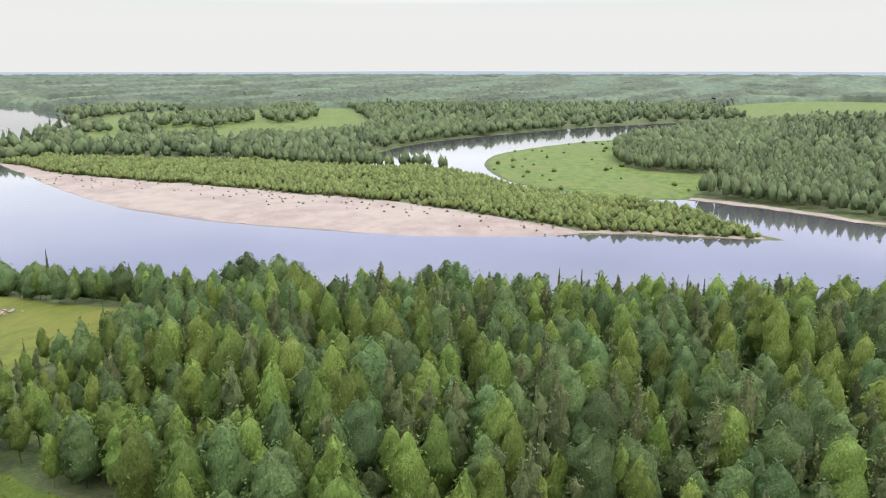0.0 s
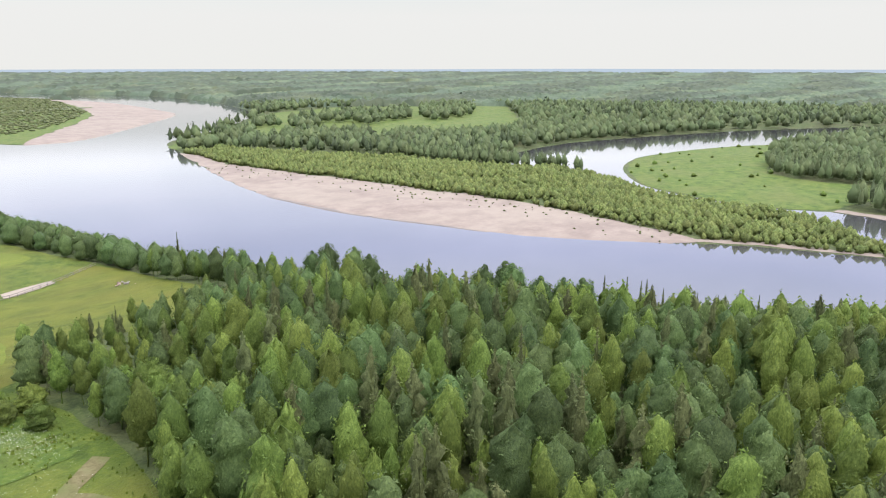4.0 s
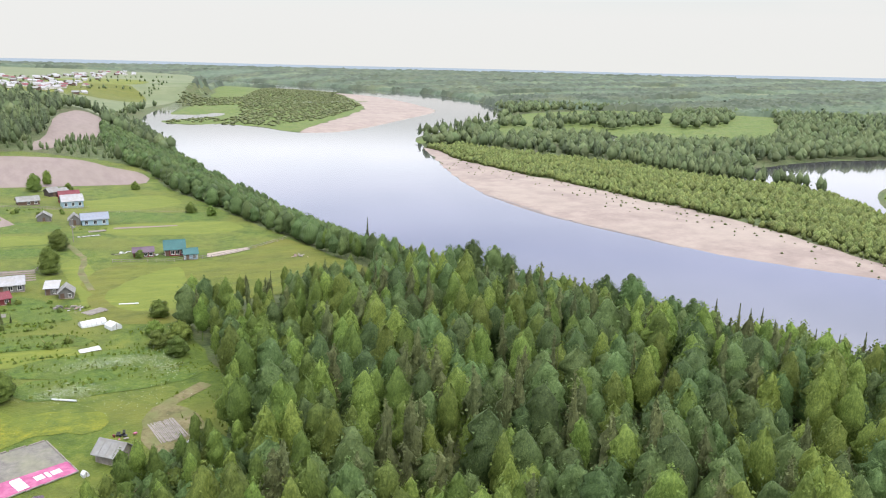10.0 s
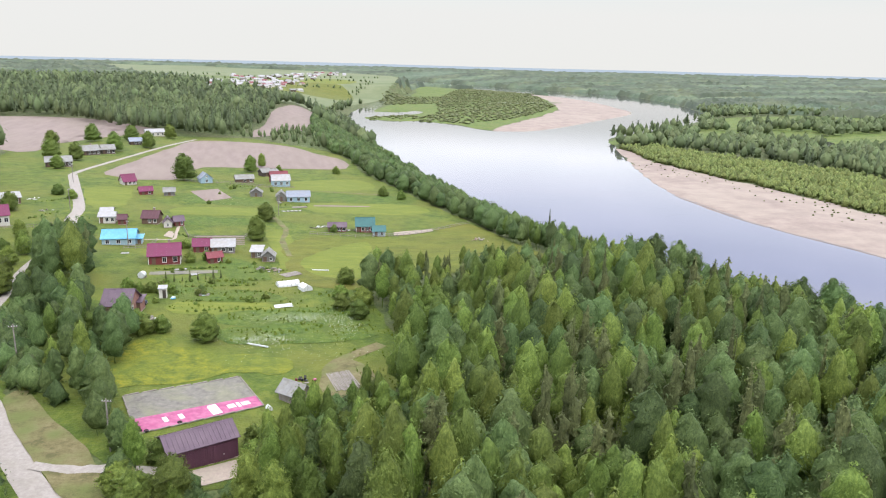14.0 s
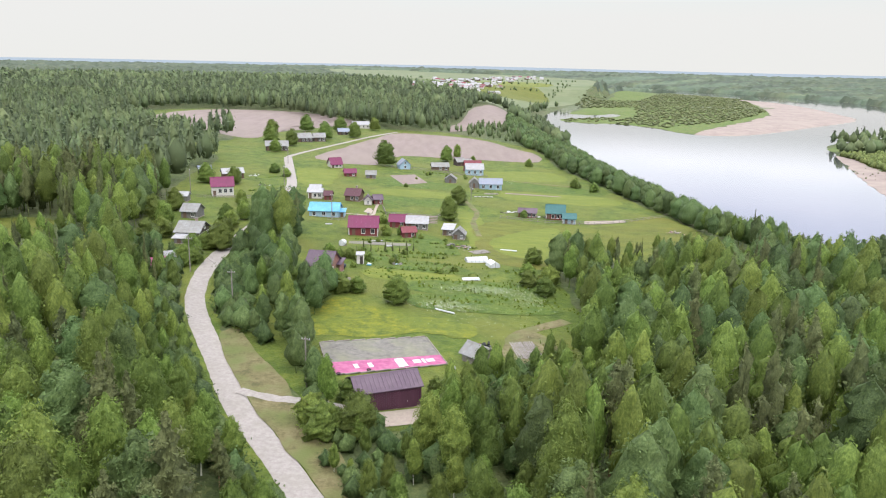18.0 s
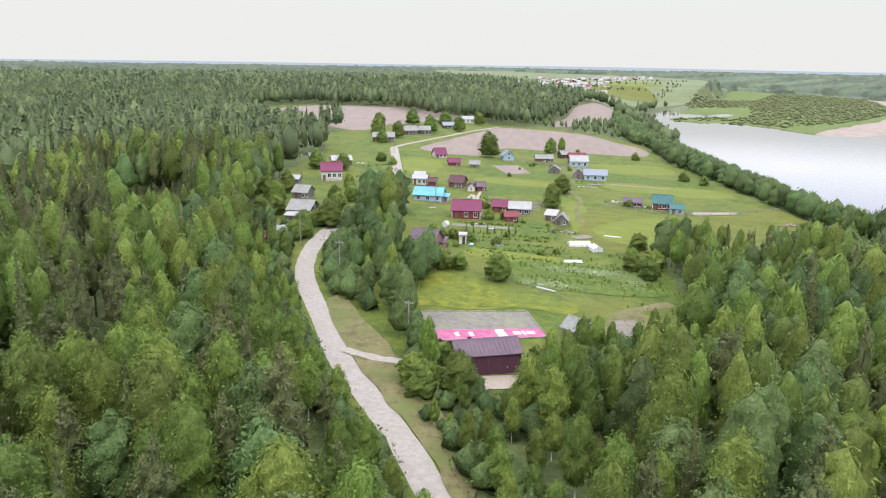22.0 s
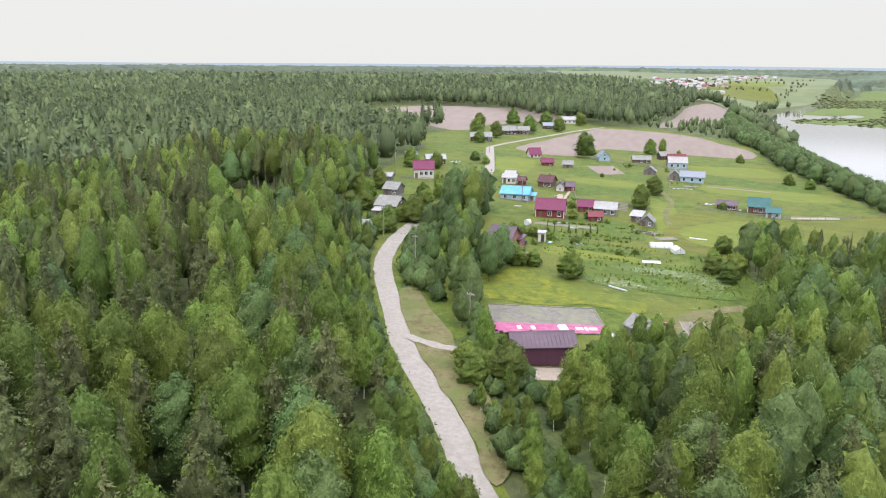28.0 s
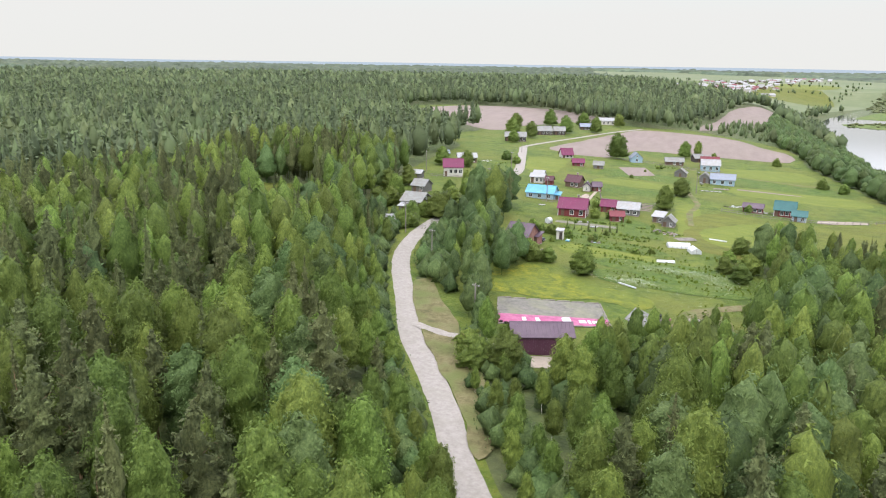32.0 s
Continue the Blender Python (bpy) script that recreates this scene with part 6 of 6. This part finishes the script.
# farmland and the distant settlement
patch("farmland", [(62, 1010), (135, 1060), (155, 1320), (320, 1690), (455, 2140), (540, 2690), (480, 3350), (0, 3750), (-650, 4150), (-400, 2880), (-230, 1990), (-50, 1450), (35, 1190)], M["hay"], "open pale green farmland round the distant settlement", "field", step=60, lift=0.25)
for k in range(16):
    u, v = (k % 4) / 3, (k // 4) / 3
    cx, cy = -20 + 60 * v - 420 * (1 - u) * v * 0.8 + 130 * u, 1180 + 760 * v + rg.uniform(-60, 60)
    w, l = 40 + 70 * v, 50 + 110 * v
    patch("far_field", [(cx - w, cy - l), (cx + w, cy - l * 0.8), (cx + w * 0.9, cy + l), (cx - w * 0.8, cy + l * 0.9)], M[("yellow_meadow", "flood_meadow", "hay", "field_grass")[(k * 3 + k // 4) % 4]], "strip of distant farmland", "field", step=40, lift=0.5)
far_houses = []
for wl_name, rf_name, lab in (("wall_white", "roof_pale", "small white far house of the distant settlement"), ("wall_brown", "roof_slate", "small brown far house of the distant settlement"), ("wall_white", "roof_red", "small far house with a red roof")):
    fh = new("far_house")
    part("wall", prism([(0, 0), (10, 0), (10, 4.0), (5, 6.6), (0, 4.0)], -6, 6, "x"), M[wl_name], fh)
    part("roof", roof_slope(-0.6, 3.7, 5, 6.7, -6.5, 6.5, "x", 0), M[rf_name], fh)
    part("roof", roof_slope(10.6, 3.7, 5, 6.7, -6.5, 6.5, "x", 0), M[rf_name], fh)
    x = 10 + 30 * len(far_houses)
    fh.matrix_world = pose(x, 1660, float(land_at(x, 1660)))
    far_houses.append(tagged(fh, lab, "house", "houses of the distant settlement"))
for i in range(150):
    t = rg.rand()
    if i % 2 == 0:
        x, y = 20 + 330 * t + rg.randn() * 30, 1900 + 1000 * t + rg.randn() * 140
    else:
        x, y = -45 + 170 * t + rg.randn() * 16, 1500 + 230 * t + rg.randn() * 70
    copy_thing(far_houses[(0, 0, 1, 0, 2, 0, 1)[i % 7]], pose(x, y, float(land_at(x, y)), 0, 0, rg.uniform(-60, 60)))
hg = np.concatenate([np.stack([np.linspace(x0, x1, n), np.linspace(y0, y1, n)], -1) + rg.randn(n, 2) * 9 for x0, y0, x1, y1, n in ((60, 1080, 150, 1160, 14), (-30, 1420, 150, 1300, 16), (-100, 1560, 230, 1780, 40), (-150, 1900, 330, 1950, 36), (-250, 2200, 420, 2300, 46), (140, 1250, 170, 1340, 12), (250, 1700, 330, 1900, 20))])
hg = hg[shore(hg[:, 0], hg[:, 1]) > 5]
mass("hedge_trees", "aspen", hg, 0.4 + 0.3 * rg.rand(len(hg)), 6, 1.8, M["hazed_leaf"], "scattered trees and hedges between far fields", "trees", hull=(6, 5), wide=1.2)
# rows of garden plants
rows = []
for x0, y0, x1, y1, n in ((-20, 191.5, -4, 193, 22), (-14, 180, 6, 182, 26), (-12, 176, 4, 177.5, 20), (-8, 171, 5, 172, 16), (-12, 165, 6, 166.5, 20), (-10, 158, 4, 159, 14), (0, 192, 10, 193, 12), (2, 188, 12, 190, 12), (-18, 232, -12, 226, 9), (-40, 236, -34, 236, 8), (16, 281, 26, 281, 10), (-4, 322, 8, 323, 12), (-66, 276, -56, 286, 14), (-62, 250, -56, 262, 12)):
    u = np.linspace(0, 1, n)[:, None]
    rows.append(np.array([x0, y0]) * (1 - u) + np.array([x1, y1]) * u + rg.randn(n, 2) * 0.35)
rows = np.concatenate(rows)
mass("garden_rows", "bush", rows, 0.22 + 0.26 * rg.rand(len(rows)), 40, 0.34, M["leaf_mass"], "rows of currant bushes and vegetables in the gardens", "garden plants", hull=(5, 4))


# ---- clutter of the yards ----
def wheel(parent, x, y, r=0.31):
    b = bmesh.new()
    bmesh.ops.create_cone(b, cap_ends=True, segments=12, radius1=r, radius2=r, depth=0.2, matrix=Matrix.Translation((x, y, r)) @ Matrix.Rotation(radians(90), 4, "X"))
    w = part("wheel", b, M["tyre"], parent, "black tyre")
    b = bmesh.new()
    bmesh.ops.create_cone(b, cap_ends=True, segments=8, radius1=r * 0.55, radius2=r * 0.5, depth=0.23, matrix=Matrix.Translation((x, y, r)) @ Matrix.Rotation(radians(90), 4, "X"))
    part("rim", b, M["roof_pale"], w)


def car(x, y, turn, mat, label):
    c = new("car")
    c.matrix_world = pose(x, y, float(land_at(x, y)) + 0.12, 0, 0, turn)
    side = [(-2.05, 0.35), (2.05, 0.35), (2.1, 0.7), (1.95, 0.88), (0.95, 0.95), (-1.75, 0.98), (-2.08, 0.85)]
    b = prism([(p, q) for p, q in side], -0.8, 0.8, "y")
    bmesh.ops.bevel(b, geom=b.edges[:], offset=0.05, segments=1, affect="EDGES")
    part("body", b, mat, c)
    b = prism([(-1.6, 0.95), (0.9, 0.95), (0.35, 1.42), (-1.25, 1.42)], -0.68, 0.68, "y")
    bmesh.ops.bevel(b, geom=b.edges[:], offset=0.04, segments=1, affect="EDGES")
    part("cabin", b, M["pane"], c, "dark glazed cabin")
    part("roof", slab(-1.2, 0.3, -0.62, 0.62, 1.40, 1.46, bevel=0.02), mat, c)
    for wx in (-1.3, 1.3):
        for wy in (-0.74, 0.74):
            wheel(c, wx, wy)
    for sy in (-0.55, 0.55):
        part("headlight", slab(2.06, 2.13, sy - 0.15, sy + 0.15, 0.6, 0.74), M["trim_white"], c, "clear headlight")
    part("bumper", slab(2.08, 2.16, -0.75, 0.75, 0.36, 0.5, bevel=0.02), M["tyre"], c)
    return tagged(c, label, "car")


M["car_blue"] = paint("car_blue", (0.020, 0.032, 0.075), rough=0.3, metal=0.2)
M["car_dark"] = paint("car_dark", (0.020, 0.021, 0.026), rough=0.3, metal=0.2)
car(-20.2, 161.9, 75, M["car_blue"], "dark blue car parked beside the brick house")
car(-32.5, 157.8, 60, M["car_dark"], "black car parked under the trees")
car(-56.1, 167.9, 15, M["car_dark"], "dark old car standing in the log house's yard")


def junk(x, y, r, n, mats, label, seed):
    """A low heap of boards, boxes and sheets."""
    rj = random.Random(seed)
    j = new("junk_heap")
    j.matrix_world = pose(x, y, float(land_at(x, y)) + 0.1)
    for i in range(n):
        w, d, h = rj.uniform(0.25, 1.5), rj.uniform(0.2, 0.6), rj.uniform(0.08, 0.5)
        px, py = rj.gauss(0, r * 0.5), rj.gauss(0, r * 0.45)
        part(("board", "crate", "sheet")[i % 3], slab(-w / 2, w / 2, -d / 2, d / 2, -0.05, h if i % 3 == 1 else 0.07, bevel=0.015), M[mats[i % len(mats)]], j, at=pose(px, py, 0.12 * (i % 3), rj.uniform(-6, 6), rj.uniform(-6, 6), rj.uniform(0, 180)))
    return tagged(j, label, "junk", "heaps in the yards")


junk(10.7, 119.6, 1.8, 12, ("tyre", "roof_red", "car_dark", "old_wood", "pink_sheet"), "heap of dark and red scrap in the grass", 1)
junk(-17.9, 153.2, 1.3, 11, ("film", "old_wood", "trim_white"), "heap of whitish boards behind the brick house", 2)
junk(-7.7, 169.6, 1.0, 8, ("roof_pale", "old_wood", "film_blue"), "small grey heap in the garden", 3)
junk(9.8, 189.2, 2.6, 18, ("old_wood", "brick_stove", "roof_pale", "wall_grey"), "wide heap of old boards and bricks in the garden", 4)
junk(5.0, 191.5, 1.3, 9, ("old_wood", "wall_grey"), "stack of grey poles in the garden", 5)
junk(-14.0, 167.4, 0.8, 7, ("film_blue", "roof_blue", "film"), "few blue and white containers by the outhouse", 6)
junk(-20.0, 164.5, 1.5, 9, ("roof_pale", "film", "old_wood"), "pale scrap sheets beside the brick house", 7)
junk(26.2, 243.4, 1.6, 10, ("roof_pale", "film", "old_wood", "trim_white"), "grey and white scrap beside the red shed", 8)
junk(24.0, 241.8, 1.2, 7, ("old_wood", "dark_wood"), "dark boards stacked beside the red shed", 9)
junk(35.2, 238.6, 1.2, 8, ("film", "old_wood", "roof_red"), "clutter before the red and teal house", 10)
junk(15.8, 284.8, 1.8, 10, ("old_wood", "roof_pale", "wall_grey"), "grey boards heaped before the light blue house", 11)
junk(-60.5, 262.0, 2.0, 10, ("film", "old_wood", "roof_pale"), "pale clutter in the yard by the road", 12)
junk(-68.0, 282.5, 2.0, 12, ("film", "trim_white", "old_wood"), "whitish clutter beside the brown house", 13)
junk(4.5, 338.5, 2.0, 10, ("film", "roof_pale", "old_wood"), "pale clutter behind the slate-roofed shed", 14)
junk(75.5, 222.4, 2.2, 10, ("old_wood", "brick_stove"), "heap of pale brush and earth at the bank", 15)
for i in range(5):
    planks("plank_stack", 16.2 + i * 1.45, 268.8 + i * 0.45, 20, 1.0, 1.6, 4, "small stack of pale boards in a row", "roof_pale")
for x, y, w in ((-14.0, 191.4, 3.0), (-10.5, 186.5, 1.9), (-29.0, 207.5, 2.0)):
    planks("plank_stack", x, y, 4, w, 1.4, 4, "raised garden bed edged with pale boards", "roof_pale")
lp = new("log_pile")
lp.matrix_world = pose(-64.9, 169.6, float(land_at(-64.9, 169.6)) + 0.1, 0, 0, -35)
for i in range(12):
    row, k = divmod(i, 5) if i < 10 else (2, i - 9)
    part("log", prism([(math.cos(a) * 0.24 + (k - 2) * 0.5 + row * 0.25, 0.24 + row * 0.42 + math.sin(a) * 0.24) for a in np.linspace(0, 6.283, 9)[:-1]], -1.6, 1.6, "x"), M["dark_wood"], lp)
tagged(lp, "pile of dark logs in the yard", "logs")
band("footpath", [(-27.8, 224.0), (-23.0, 224.2), (-18.2, 224.6), (-17.9, 233.0), (-17.8, 243.0)], 0.9, M["concrete"], "pale narrow footpath between the houses", "path", lift=0.2, step=1.0, jag=0.04)
patch("yard", [(-21.2, 228.6), (-18.5, 226.2), (-18.4, 234.0), (-20.4, 235.4)], M["concrete"], "small paved yard before the cabins", "yard", lift=0.18, smooth_line=False)
for i in range(9):
    u = i / 8
    tree("spruce", -18.2 + 14.1 * u, 179.4 + 4.2 * u, 0.10 + 0.05 * ((i * 5) % 3), i % 3, i, 1.2, "young small spruce planted in a row")
for x, y, k in ((-21.5, 172.6, 0.55), (-19.0, 172.2, 0.6), (-16.8, 171.6, 0.5), (-14.4, 171.3, 0.5), (-24.0, 173.5, 0.7), (-51.5, 160.0, 0.8), (-52.5, 175.5, 0.8), (-50.8, 182.0, 0.7), (-68.5, 176.0, 1.3), (-66.5, 180.5, 1.2)):
    tree("shrub", x, y, k, int(abs(x)) % 3, x * 2)
for x, y, k in ((-53.5, 196.0, 0.55), (-56.5, 201.5, 0.6), (-52.5, 206.0, 0.6), (-55.0, 214.5, 0.55), (-70.5, 193.5, 0.75), (-75.5, 200.0, 0.8), (-74.0, 212.0, 0.75), (-58.5, 226.0, 0.55), (-53.2, 157.0, 0.55), (-53.8, 164.5, 0.62), (-53.0, 171.5, 0.5), (-44.2, 168.5, 0.5), (-43.8, 173.0, 0.6), (-52.8, 188.5, 0.5)):
    tree("alder", x, y, k, int(abs(x)) % 3, x, 1.25)

# lots of mown and of uncut grass between the houses
LOTS = [
    ("mown_grass", [(17.7, 336.1), (52.7, 354.5), (58.9, 328.3), (18.8, 314.8)]),
    ("rank_grass", [(18.6, 312.1), (64.9, 307.5), (64.6, 294.7), (30.3, 292.1)]),
    ("mown_grass", [(27.6, 287.2), (65.3, 287.3), (67.5, 267.8), (28.0, 270.0)]),
    ("rank_grass", [(-21.7, 301.4), (9.0, 292.6), (7.6, 279.1), (-18.3, 283.6)]),
    ("mown_grass", [(-19.0, 273.2), (9.3, 273.0), (7.9, 261.2), (-19.1, 261.8)]),
    ("rank_grass", [(-17.4, 256.5), (2.7, 255.5), (2.5, 245.1), (-17.3, 245.5)]),
    ("mown_grass", [(8.7, 233.3), (15.5, 233.4), (15.7, 186.5), (11.2, 192.0)]),
    ("rank_grass", [(-4.2, 203.7), (3.6, 197.7), (7.9, 182.0), (-2.7, 185.1)]),
    ("rank_grass", [(-13.6, 175.4), (7.4, 170.8), (8.2, 163.7), (-13.1, 167.2)]),
    ("mown_grass", [(-12.9, 164.5), (6.9, 162.3), (4.3, 155.5), (-13.5, 157.3)]),
    ("rank_grass", [(-3.6, 156.3), (23.9, 159.1), (25.8, 147.9), (-2.4, 149.1)]),
    ("mown_grass", [(-55.2, 306.1), (-40.1, 307.9), (-37.9, 275.0), (-47.4, 269.5)]),
    ("rank_grass", [(-1.9, 147.7), (25.4, 145.3), (23.7, 138.4), (-1.4, 138.6)]),
    ("mown_grass", [(17.9, 202.9), (38.4, 222.2), (32.2, 185.5), (19.3, 186.3)])]
for k, (mt, outline) in enumerate(LOTS):
    patch("grass_lot", outline, M[mt], "lot of short mown grass between the gardens" if mt == "mown_grass" else "lot of rank uncut grass and weeds", "grass", step=2.5, lift=0.13 + 0.004 * k, jag=0.5)
wd = np.concatenate([scatter(-2, 26, 138, 160, 0.8, rg), scatter(-14, 14, 160, 182, 1.1, rg), scatter(18, 34, 112, 172, 1.2, rg)])
wd = wd[(wavy(wd[:, 0], wd[:, 1], 14, 71) + 0.5 * rg.randn(len(wd)) > 0.45) & inside(CLEAR_LINE, wd[:, 0], wd[:, 1])]
tufts("tall_weeds", wd, 0.42, M["tall_grass"], "rank weeds and tall grass in the abandoned gardens", "grass")
boat = new("rowing_boat")
boat.matrix_world = pose(28.9, 120.4, float(land_at(28.9, 120.4)) + 0.15, 0, 0, 20)
bb = bmesh.new()
ring = []
for x, w, zb in ((-1.9, 0.35, 0.1), (-1.0, 0.62, 0.02), (0.2, 0.68, 0.0), (1.2, 0.5, 0.06), (2.0, 0.06, 0.22)):
    ring.append([bb.verts.new((x, -w, 0.5)), bb.verts.new((x, -w * 0.6, zb)), bb.verts.new((x, w * 0.6, zb)), bb.verts.new((x, w, 0.5)), bb.verts.new((x, w * 0.88, 0.5)), bb.verts.new((x, w * 0.5, zb + 0.06)), bb.verts.new((x, -w * 0.5, zb + 0.06)), bb.verts.new((x, -w * 0.88, 0.5))])
for p, q in zip(ring[:-1], ring[1:]):
    for i in range(8):
        bb.faces.new((p[i], q[i], q[(i + 1) % 8], p[(i + 1) % 8]))
bb.faces.new(ring[0])
bb.faces.new(ring[-1][::-1])
part("hull", bb, M["film"], boat)
for x in (-0.8, 0.5):
    part("thwart", slab(x - 0.13, x + 0.13, -0.56, 0.56, 0.36, 0.40), M["old_wood"], boat)
tagged(boat, "white rowing boat lying at the wood's edge", "boat")
for x, y, k in ((36.7, 146.5, 1.0), (40.0, 143.5, 1.1), (33.5, 128.5, 0.9), (38.2, 139.5, 1.0)):
    tree("alder", x, y, k, int(x) % 3, x, 1.2, "round silvery green tree at the wood's edge")
